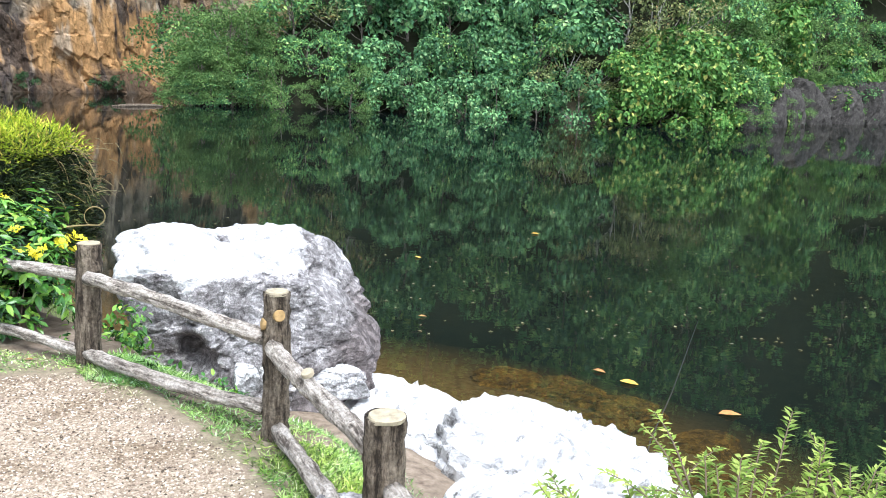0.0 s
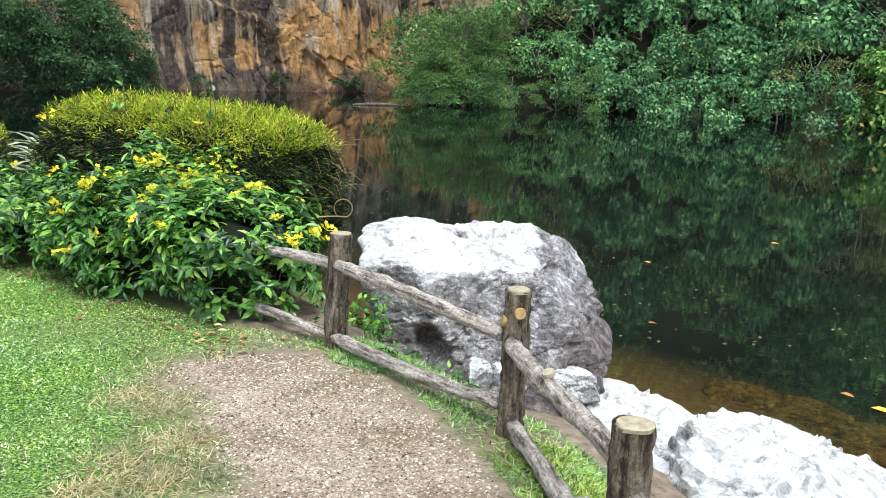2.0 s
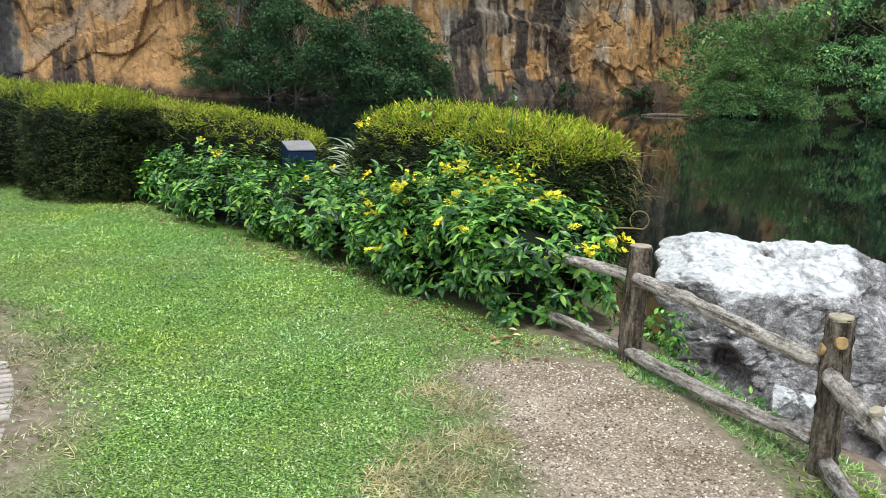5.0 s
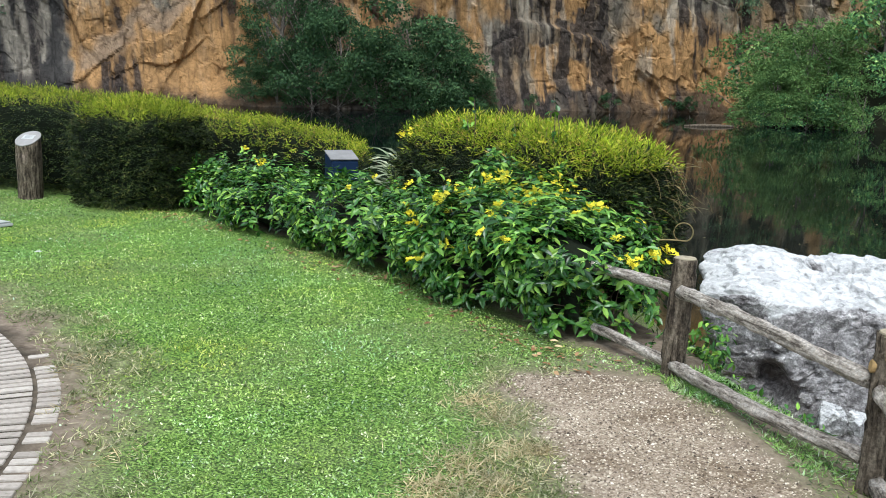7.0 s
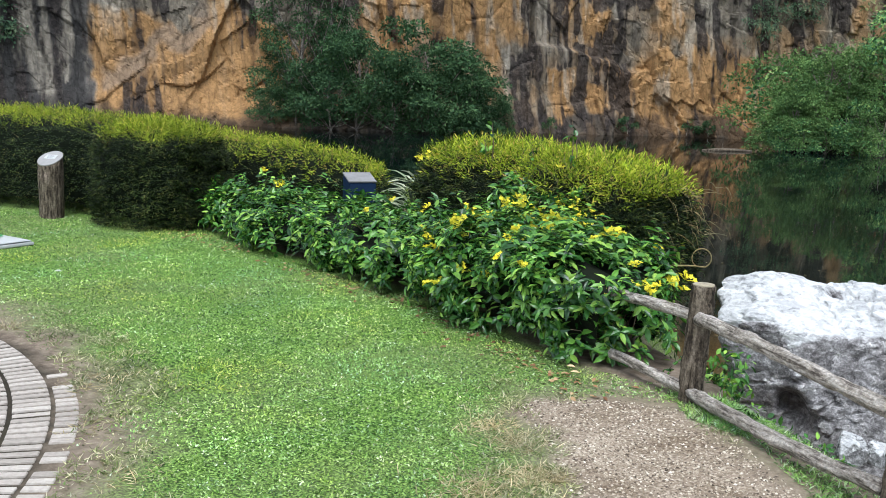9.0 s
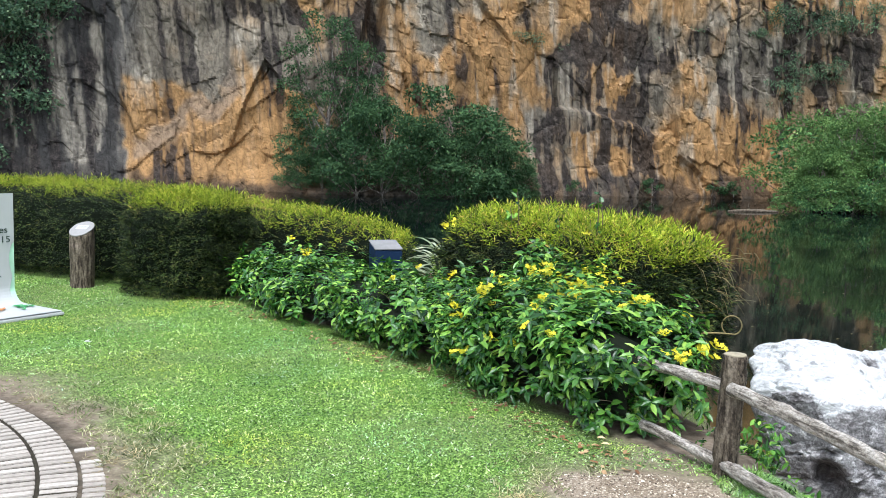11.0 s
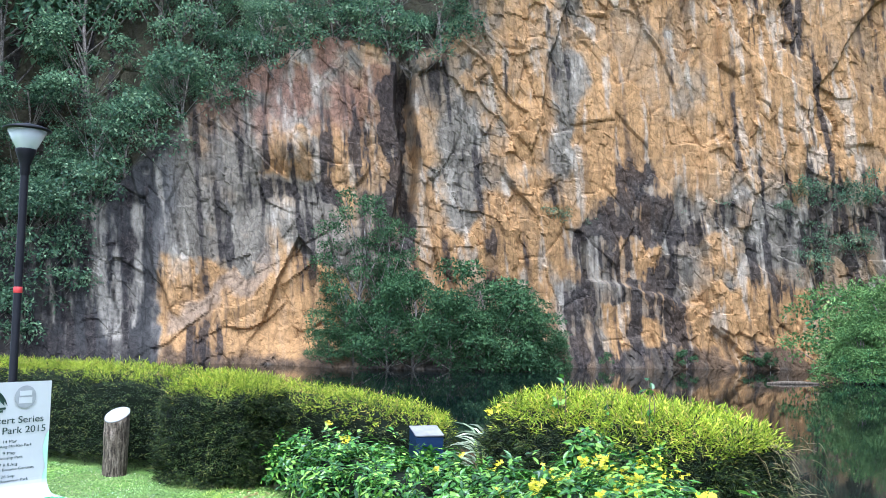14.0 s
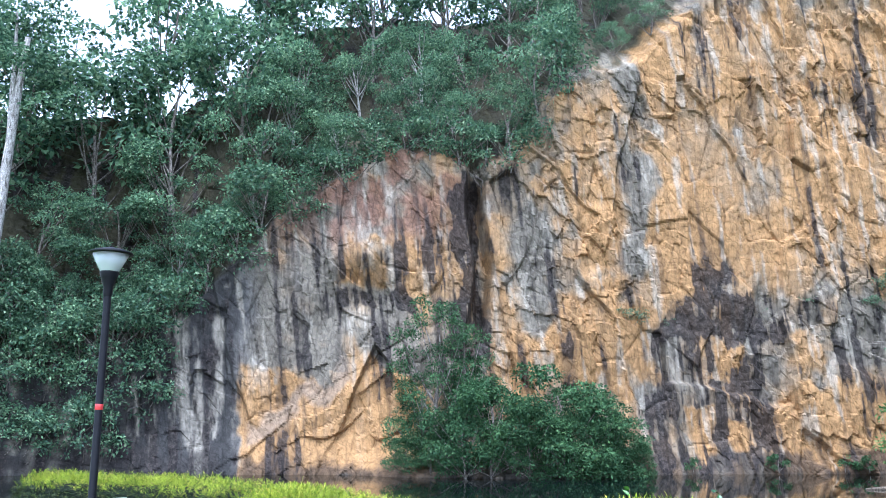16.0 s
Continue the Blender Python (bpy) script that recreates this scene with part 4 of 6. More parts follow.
def right_bank():
    r = np.random.default_rng(41)
    line = np.array(BANK_LINE[1:13], float)
    seg = np.linalg.norm(np.diff(line, axis=0), axis=1)
    cum = np.concatenate([[0], np.cumsum(seg)])

    def at(s):
        s = min(max(s, 0), cum[-1] - 0.01)
        i = int(np.searchsorted(cum, s, side="right")) - 1
        t = (line[i + 1] - line[i]) / seg[i]
        return line[i] + t * (s - cum[i]), np.array([-t[1], t[0]])

    sets = {"creeper": [], "bank": [], "lime": [], "olive": [], "fine": [], "rear": []}
    for row, (back, step) in enumerate(((0.0, 1.5), (1.5, 1.6), (3.4, 2.0), (6.4, 3.0), (10.5, 4.8), (15.5, 6.2), (21.0, 7.5))):
        for s in np.arange(0.6, cum[-1], step):
            p, n = at(s + r.uniform(-0.6, 0.6))
            q = p + n * (back + r.uniform(-0.4, 0.4))
            z = float(lie(np.array([q[0]]), np.array([q[1]]))[0])
            if row < 2 and s > 31.5 and r.random() < (0.4 if row == 0 else 0.0):
                continue
            pick = r.random()
            if s < 6.5:
                kind = "bank" if row == 0 else "fine"
            elif s < 10:
                kind = "fine" if row == 0 else "olive" if pick < 0.5 else "bank"
            elif s < 20.5:
                kind = "creeper" if pick < 0.85 else "bank"
            elif s < 24.0:
                kind = "olive" if pick < 0.6 or row == 1 else "creeper"
            elif s < 32.0:
                kind = ("lime" if pick < 0.85 else "creeper") if row < 2 else "olive" if pick < 0.4 else "bank"
            else:
                kind = "lime" if pick < 0.25 else "fine" if pick < 0.7 else "bank"
            kind = "rear" if row > 3 else kind
            size = (0.62, 0.85, 1.05, 1.3, 1.7, 2.1, 2.4)[row]
            if s < 6.5:
                size = (0.5, 0.8, 1.15, 1.3, 1.2, 1, 1)[row] * (0.8 + 0.09 * s)
            if kind == "lime" and row < 2:
                size = (0.75, 0.9)[row]
            sets[kind].append(((q[0], q[1], max(z, -0.7) - 0.2), size))
            if row > 2 and s > 26:
                q = at(s + 0.5 * step)[0] + n * (back + 1.5 + r.uniform(-0.6, 0.6))
                sets["rear"].append(((q[0], q[1], float(lie(np.array([q[0]]), np.array([q[1]]))[0]) - 0.3), size * 1.1))
    for k in range(8):
        p, n = at(0.9 + 0.6 * k + r.uniform(-0.2, 0.2))
        q = p + n * r.uniform(0.4, 2.0)
        sets["fine"].append(((q[0], q[1], -0.7), r.uniform(0.6, 0.85)))
    looks = {"creeper": (CREEPER, "green big-leaved creeper draped over the lake's steep bank", 0.3, 120), "bank": (BANK, "leafy green shrub on the lake's steep bank", 0.24, 230), "rear": (BANK, "tall leafy green shrub high on the lake's bank", 0.38, 62), "lime": (LIME, "bright green big-leaved creeper bush on the lake's bank", 0.33, 120), "fine": (FINE, "soft grey-green fine-leaved shrub overhanging the lake", 0.15, 440), "olive": (OLIVE, "twiggy olive and brown shrub on the lake's bank", 0.2, 150)}
    for j, (kind, spots) in enumerate(sets.items()):
        m, label, leaf, per = looks[kind]
        protos = [make_tree("bank_shrub", 200 + 10 * j + i, 3.4, 2.1, leaf, per, m, PALE_BARK if kind == "olive" else TREE_BARK, label, "shrub", 22, 0.05, "shrubs on the far bank", 1.15, kind in ("creeper", "lime")) for i in range(3)]
        plant(protos, spots, r, 0.8, 1.15)


def tall_tree():
    r = np.random.default_rng(47)
    at = cliff_point(-22.4, 6.0, 0.5)
    base = empty("tall_tree", pose(*at), "tall rainforest tree with a smooth pale forked trunk", "tree")
    k = np.linspace(0, 1, 12)
    stem = np.stack([0.9 * k + 0.5 * np.sin(k * 4), 0.9 * k ** 2, 19 * k], 1)
    fork = stem[7] + np.stack([-1.6 * k, 0.2 * k, 9 * k], 1)
    part("trunk", mesh_of("trunk", *joined([tube(stem, 0.42 - 0.25 * k, 10, 0.08, 2), tube(fork, 0.24 - 0.17 * k, 8, 0.08, 3)]), True), PALE_BARK, base)
    clumps = [(np.array([r.normal() * 2.6, r.normal() * 2.2, 19 + r.normal() * 2.6]), r.uniform(0.7, 1.5)) for _ in range(34)]
    part("crown", mesh_of("crown", *crown_leaves(r, clumps, 130, 0.3)), FOREST, base)


forest()
tall_tree()
foot_bushes()
right_bank()


# ---- rocks ----
def make_rock(name, seed, centre, axes, planes, mat, label, turn=0.0, rough=0.05, detail=40, soft=14, light_and_dark=None, hollow=None, category="rock", group="", facets=0, ledge=0.0):
    r = np.random.default_rng(seed)
    nu, nv = detail * 2, detail
    a, e = np.linspace(0, 2 * np.pi, nu, endpoint=False), np.linspace(-np.pi / 2, np.pi / 2, nv)
    A, E = np.meshgrid(a, e, indexing="ij")
    d = np.stack([np.cos(E) * np.cos(A), np.cos(E) * np.sin(A), np.sin(E)], -1).reshape(-1, 3)
    s = np.zeros(len(d))
    extra = []
    for _ in range(facets):
        q = unit(r.normal(size=3))
        q[2] *= 0.7
        reach = min(o / max(0.05, float(q @ unit(np.array([a0, b0, c0], float)))) for a0, b0, c0, o in planes if q @ np.array([a0, b0, c0]) > 0.05)
        extra.append((q[0], q[1], q[2], reach * np.linalg.norm(q) * r.uniform(0.92, 0.99)))
    for nx, ny, nz, off in (*planes, *extra):
        n = np.array([nx, ny, nz]) / math.sqrt(nx * nx + ny * ny + nz * nz)
        s += np.clip(d @ n / off, 0, None) ** soft
    rad = s ** (-1.0 / soft)
    V = d * rad[:, None]
    plain = V * np.array(axes)
    f1 = cells(V[:, 0] * 3.1 + V[:, 1] * 1.3, V[:, 2] * 3.1 + V[:, 1] * 2.2, seed, 1.2)[0]
    f2 = fbm(V[:, 0] * 6 + seed, V[:, 1] * 6 + V[:, 2] * 5, seed, 4) - 0.5
    f3 = fbm(V[:, 0] * 21 + seed, V[:, 1] * 17 + V[:, 2] * 21, seed + 5, 3) - 0.5
    f4 = cells(V[:, 0] * 7.5 - V[:, 1] * 3, V[:, 2] * 6.5 + V[:, 1] * 4, seed + 9, 1.8, 70)[0]
    ridge = np.abs(fbm(V[:, 0] * 3.3 + V[:, 1] * 2, V[:, 2] * 5 - V[:, 0] * 2, seed + 3, 4) - 0.5)
    f5 = cells(V[:, 0] * 15 + V[:, 1] * 6, V[:, 2] * 17 - V[:, 0] * 5, seed + 12, 2.0, 90)[0]
    V = V + d * (rough * (1.2 * f1 + 1.0 * f2 + 0.5 * f3 + 0.7 * f4 + 0.22 * f5 - 0.8 * smoothstep(0.05, 0.0, ridge)))[:, None]
    if hollow:
        for hx, hy, hz, hr, deep in hollow:
            q = np.linalg.norm(V - np.array([hx, hy, hz]), axis=1)
            V[:, 1] += deep * smoothstep(hr, hr * 0.35, q)
    V = V * np.array(axes)
    if ledge:
        h = (V @ np.array([0.3, -0.22, 1.0]) + 0.05 * (fbm(V[:, 0] * 5, V[:, 1] * 5, seed) - 0.5)) / ledge
        V[:, 2] += 0.75 * ledge * (np.floor(h) + smoothstep(0.62, 1.0, h - np.floor(h)) - h)
    idx = lambda i, j: (i % nu) * nv + j
    F = np.array([(idx(i, j), idx(i + 1, j), idx(i + 1, j + 1), idx(i, j + 1)) for i in range(nu) for j in range(nv - 1)])
    me = mesh_of(name, V, F, False)
    nrm = np.zeros(len(V) * 3, np.float32)
    me.vertices.foreach_get("normal", nrm)
    nrm.reshape(nu, nv, 3)[:, -1] = (0, 0, 1)
    W = light_and_dark(plain, nrm.reshape(-1, 3), r) if light_and_dark else np.zeros((len(V), 3))
    paint(me, "light_and_dark", W)
    ob = part(name, me, mat, None, "", pose(*centre, 0, 0, turn))
    return tagged(ob, label, category, group)


def boulder_light(V, d, r):
    n = fbm(V[:, 0] * 5, V[:, 1] * 5 + V[:, 2] * 4, 3, 4) - 0.5
    # the upper faces turn pale: light from above, put into the colour
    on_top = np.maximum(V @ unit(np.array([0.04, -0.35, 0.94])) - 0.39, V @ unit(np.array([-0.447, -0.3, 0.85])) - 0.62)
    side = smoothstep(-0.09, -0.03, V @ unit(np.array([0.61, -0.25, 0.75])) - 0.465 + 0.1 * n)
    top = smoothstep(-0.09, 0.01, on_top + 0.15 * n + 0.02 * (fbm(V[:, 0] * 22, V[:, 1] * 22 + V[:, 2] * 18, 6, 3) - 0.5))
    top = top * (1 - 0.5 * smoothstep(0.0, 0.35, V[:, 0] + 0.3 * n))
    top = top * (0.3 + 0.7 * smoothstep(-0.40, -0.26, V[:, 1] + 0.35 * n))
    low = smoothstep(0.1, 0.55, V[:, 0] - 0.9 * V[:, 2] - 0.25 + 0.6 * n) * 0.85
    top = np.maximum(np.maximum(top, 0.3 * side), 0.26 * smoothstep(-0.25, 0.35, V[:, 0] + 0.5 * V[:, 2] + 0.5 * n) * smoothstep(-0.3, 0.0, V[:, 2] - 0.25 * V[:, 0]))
    # a dark brown spot paints the shade inside the hollow
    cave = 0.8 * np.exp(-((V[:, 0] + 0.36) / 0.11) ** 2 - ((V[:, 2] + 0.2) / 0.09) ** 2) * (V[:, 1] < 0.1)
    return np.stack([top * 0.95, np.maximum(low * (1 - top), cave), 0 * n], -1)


def slab_light(V, d, r):
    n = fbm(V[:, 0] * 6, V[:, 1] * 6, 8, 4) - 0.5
    # by facing: upward paler, downward darker, so the lighting is in the colour
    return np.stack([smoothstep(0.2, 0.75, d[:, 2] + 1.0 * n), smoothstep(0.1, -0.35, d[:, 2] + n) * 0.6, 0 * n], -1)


BOULDER_PLANES = ((-0.98, -0.05, -0.2, 0.765), (-0.447, -0.3, 0.85, 0.62), (0.04, -0.35, 0.94, 0.39), (0.8, -0.2, 0.57, 0.51), (0.61, -0.25, 0.75, 0.465), (0.953, -0.05, 0.303, 0.705), (0.97, 0, 0.24, 0.73), (0, 0.5, 0.87, 0.484), (0.03, -0.97, 0.22, 0.5), (-0.72, -0.69, 0.05, 0.78), (0.55, -0.83, 0.12, 0.64), (0, 1, 0.1, 0.6), (0, 0, -1, 0.75))
ROCK_PLANES = ((-1, 0.1, 0.2, 0.9), (1, -0.1, 0.3, 0.92), (0.1, -0.1, 1, 0.62), (0.5, 0.3, 0.8, 0.78), (-0.5, -0.4, 0.8, 0.8), (0.1, -1, 0.25, 0.9), (0, 1, 0.3, 0.88), (0, 0, -1, 0.9), (0.7, 0.7, 0.2, 1.0), (-0.7, 0.7, 0.3, 1.0))
make_rock("boulder", 5, (-1.13, 5.62, 0.07), (1.0, 0.95, 1.0), BOULDER_PLANES, GREY_ROCK, "large grey granite boulder, its top painted pale for the light above", 11, 0.034, 165, 34, boulder_light, ((-0.36, -0.5, -0.2, 0.17, 0.2), (-0.72, -0.42, -0.1, 0.13, 0.12)), "boulder", "", 4)
SHORE_ROCKS = (((0.62, 4.74, -0.72), (0.66, 0.66, 0.7), 20), ((-0.22, 5.3, -0.64), (0.58, 0.46, 0.42), -25), ((-0.1, 4.9, -0.68), (0.46, 0.34, 0.38), 12), ((-0.56, 5.25, -0.26), (0.16, 0.11, 0.11), 10), ((-0.99, 4.74, -0.09), (0.07, 0.06, 0.085), 30), ((-0.885, 4.79, -0.1), (0.055, 0.05, 0.065), 70), ((0.27, 5.5, -0.6), (0.15, 0.11, 0.17), 25), ((1.0, 4.45, -0.8), (0.42, 0.52, 0.48), 65), ((0.5, 3.95, -0.56), (0.56, 0.46, 0.46), -20), ((0.36, 3.5, -0.42), (0.36, 0.4, 0.42), 60), ((0.85, 3.5, -0.6), (0.5, 0.55, 0.5), 35))
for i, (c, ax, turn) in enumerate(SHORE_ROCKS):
    make_rock("rock", 20 + i, c, ax, ROCK_PLANES, WHITE_ROCK, "pale granite rock on the lake shore, painted lit above and dark below", turn, 0.05, 52, 30, slab_light, None, "rock", "rocks along the shore", 7, 0.08 if ax[2] > 0.3 else 0.0)
for i, (x, y, h, w) in enumerate(((16.2, 51.2, 1.9, 1.6), (18.2, 53.8, 2.4, 1.9), (20.2, 57.2, 2.6, 2.0), (22.8, 60.9, 2.8, 2.3), (26.1, 63.5, 2.7, 2.3), (29.3, 66.3, 3.0, 2.5), (33.0, 67.9, 3.2, 2.7))):
    make_rock("rock_outcrop", 80 + i, (x, y, h * 0.3 - 0.8), (w, w * 0.8, h), ROCK_PLANES, OUTCROP_ROCK, "streaked grey rock outcrop at the far waterline", 40 + 25 * i, 0.06, 36, 20, None, None, "rock", "outcrops on the far bank", 16)
make_rock("stone", 44, (-0.26, 3.05, 0.0), (0.16, 0.12, 0.13), ROCK_PLANES, GREY_ROCK, "small dark grey stone beside a fence post", 15, 0.08, 30, 9)
for i, (x, y, z, a, b, t) in enumerate(((0.6, 7.4, -1.0, 0.5, 0.36, 10), (1.1, 7.2, -1.0, 0.46, 0.34, -25), (1.25, 6.4, -0.97, 0.42, 0.3, 40), (0.5, 6.6, -1.0, 0.4, 0.3, 5), (1.75, 5.5, -1.0, 0.42, 0.32, 70), (1.5, 6.85, -1.0, 0.42, 0.32, 15), (1.95, 6.3, -1.04, 0.45, 0.34, 55), (0.85, 6.15, -0.98, 0.34, 0.26, 80), (1.4, 5.75, -0.98, 0.36, 0.26, 20))):
    make_rock("sunken_rock", 60 + i, (x, y, z), (a * 0.72, b * 0.72, 0.14), ROCK_PLANES, BROWN_ROCK, "brown silted flat rock under shallow water", t, 0.08, 30, 9, None, None, "rock", "rocks under the shallow water")


# ---- rustic fence ----
def log_piece(name, p, q, r0, r1, mat, parent, seed, label="", sag=0.02, knots=0.10, n=14):
    p, q = Vector(p), Vector(q)
    t = np.linspace(0, 1, n)
    long = (q - p).length
    P = np.stack([sag * np.sin(t * 3.1 + seed), 0.6 * sag * np.sin(t * 5 + seed * 1.7), long * t], 1)
    r = np.random.default_rng(seed)
    rad = (r0 + (r1 - r0) * t) * (1 + knots * 0.5 * (vnoise(t * 7, t * 0, seed) - 0.5))
    at = Matrix.Translation(p) @ (q - p).to_track_quat("Z", "Y").to_matrix().to_4x4()
    return part(name, mesh_of(name, *tube(P, rad, 20, knots, seed), True), mat, parent, label, at)


def disc(name, c, n, r, mat, parent, label, seed=0):
    c, n = np.array(c, float), np.array(n, float) / np.linalg.norm(n)
    V, F = tube([c - n * 0.012, c, c + n * 0.004], [r, r, r * 0.93], 14, 0.06, seed)
    return part(name, mesh_of(name, V, F, False), mat, parent, label)


def build_fence():
    base = empty("rustic_fence", pose(0, 0, 0), "rustic log fence with bark-covered posts and two rails", "fence")
    posts = (((-1.765, 4.57, -0.25), (-1.745, 4.59, 0.615), 0.062), ((-0.652, 3.765, -0.25), (-0.645, 3.775, 0.62), 0.0535), ((-0.118, 2.6, -0.25), (-0.107, 2.6, 0.575), 0.060), ((0.42, 1.35, -0.2), (0.43, 1.36, 0.55), 0.066), ((-2.95, 5.2, -0.2), (-2.94, 5.2, 0.55), 0.06))
    for i, (a, b, r) in enumerate(posts):
        ob = log_piece("post", a, b, r * 1.08, r, POST_WOOD, base, 3 + i, "dark weathered bark-covered log post", 0.008, 0.13, 34)
        disc("sawn_end", (0, 0, (Vector(b) - Vector(a)).length + 0.004), (0.02, 0.03, 1), r * 0.92, CUT_WOOD, ob, "pale sawn wood top", i)
    runs = (((-2.9, 5.12, 0.44), (-1.70, 4.55, 0.45), 0.032), ((-2.9, 5.12, 0.10), (-1.70, 4.53, 0.055), 0.030), ((-1.74, 4.545, 0.455), (-0.70, 3.765, 0.445), 0.034), ((-1.73, 4.545, 0.045), (-0.70, 3.76, 0.12), 0.034), ((-0.625, 3.71, 0.40), (-0.15, 2.63, 0.43), 0.036), ((-0.62, 3.71, 0.055), (-0.14, 2.63, 0.05), 0.036), ((-0.09, 2.55, 0.36), (0.40, 1.38, 0.36), 0.036), ((-0.09, 2.55, 0.05), (0.40, 1.38, 0.05), 0.036))
    for i, (a, b, r) in enumerate(runs):
        log_piece("rail", a, b, r, r * 0.92, RAIL_WOOD, base, 20 + i, "grey weathered log rail", 0.018, 0.22, 26)
    disc("branch_stub", (-0.625, 3.725, 0.535), (0.5, -0.85, 0.12), 0.025, FRESH_CUT, base, "fresh orange-brown cut branch stub")
    disc("branch_stub", (-0.7, 3.752, 0.49), (-0.92, -0.38, 0.1), 0.025, FRESH_CUT, base, "fresh orange-brown cut branch stub")
    disc("branch_stub", (-1.61, 4.43, 0.475), (0.1, -0.6, 0.7), 0.022, CUT_WOOD, base, "pale trimmed knot")
    disc("branch_stub", (-0.44, 3.285, 0.455), (-0.3, -0.3, 0.9), 0.024, CUT_WOOD, base, "pale trimmed knot")


build_fence()


# ---- hedges ----
def path_points(line, n):
    L = np.array(line, float)
    s = np.concatenate([[0], np.cumsum(np.linalg.norm(np.diff(L[:, :2], axis=0), axis=1))])
    t = np.linspace(0, s[-1], n)
    return np.stack([np.interp(t, s, L[:, k]) for k in range(L.shape[1])], 1)


def round_body(line, n=60, m=28, power=3.6, foot=0.85, bumps=0.05, seed=1):
    """A clipped body along a line of x, y, half width, height; closed and rounded at both ends."""
    C = path_points(line, n)
    T = np.gradient(C[:, :2], axis=0)
    T = unit(T)
    S = np.stack([T[:, 1], -T[:, 0]], 1)
    total = np.linalg.norm(np.diff(C[:, :2], axis=0), axis=1).sum()
    t = np.linspace(0, total, n)
    w = C[:, 2]
    e = np.clip(np.minimum(t, total - t) / (np.mean(w) * 0.9), 0, 1)
    e = (1 - (1 - e) ** 3) ** (1 / 3)
    q = m // 4
    a = np.linspace(-0.5, 0.5, m - 2 * q) * np.pi
    ca, sa = np.sin(a), np.cos(a)
    k = (np.abs(ca) ** power + np.abs(sa) ** power) ** (-1 / power)
    low = np.linspace(0, 1, q, endpoint=False)
    wall = foot + (1 - foot) * low ** 0.7
    yy = np.concatenate([-wall, ca * k, wall[::-1]])
    zz = np.concatenate([0.5 * low, 0.5 + 0.5 * sa * k, 0.5 * low[::-1]])
    a = np.linspace(-2, 2, m)
    side = w[:, None] * e[:, None] * yy[None, :]
    high = C[:, 3][:, None] * zz[None, :] * (0.72 + 0.28 * e[:, None])
    b = 1 + bumps * 2 * (fbm(t[:, None] * 2.2 + seed, a[None, :] * 2.0, seed, 3) - 0.5)
    P = np.stack([C[:, 0][:, None] + S[:, 0][:, None] * side * b, C[:, 1][:, None] + S[:, 1][:, None] * side * b, np.maximum(high * b, 0.02)], -1)
    return P


def on_surface(P, count, r, ends=0):
    """Random places on a grid of points, even by area, with the outward direction."""
    F = grid_faces(P.shape[0], P.shape[1])
    V = P.reshape(-1, 3)
    a, b, c, d = V[F[:, 0]], V[F[:, 1]], V[F[:, 2]], V[F[:, 3]]
    nn = np.cross(c - a, d - b)
    area = np.linalg.norm(nn, axis=1)
    row = np.arange(len(F)) // (P.shape[1] - 1)
    area = area * np.where((row < ends) | (row > P.shape[0] - 2 - ends), 3.2, 1.0)
    i = r.choice(len(F), count, p=area / area.sum())
    u, v = r.random((count, 1)), r.random((count, 1))
    p = (a[i] * (1 - u) + b[i] * u) * (1 - v) + (d[i] * (1 - u) + c[i] * u) * v
    mid = P.mean(axis=1)
    out = unit(nn[i])
    ref = p - np.array([mid[:, 0].mean(), mid[:, 1].mean(), 0.3])
    near = np.clip(np.argmin(((p[:, None, :2] - mid[None, :, :2]) ** 2).sum(-1), axis=1), 7, len(mid) - 8)
    ref = p - np.concatenate([mid[near][:, :2], np.full((count, 1), 0.35)], 1)
    flip = (out * ref).sum(1) < 0
    out[flip] *= -1
    return p, out


def sprigs(P, D, Nn, r, long, n, leaf, wide):
    """Short twigs that carry narrow leaves on both sides and one at the tip."""
    D = unit(D)
    S = unit(np.cross(D, Nn))
    m = len(P)
    L = long * r.uniform(0.6, 1.25, m)[:, None]
    out = []
    for k in range(n):
        t = (k + 0.4) / n
        d = D * 0.8 + S * ((-1) ** k * (1.0 - 0.45 * t)) + r.normal(size=(m, 3)) * 0.22
        out.append(leaves(P + D * L * t - np.array([0, 0, 0.22]) * L * t * t, d, Nn + r.normal(size=(m, 3)) * 0.3, leaf, wide, r, 0.15))
    out.append(leaves(P + D * L * 0.75, D + r.normal(size=(m, 3)) * 0.12, Nn, leaf * 1.3, wide, r, 0.2))
    return joined(out)


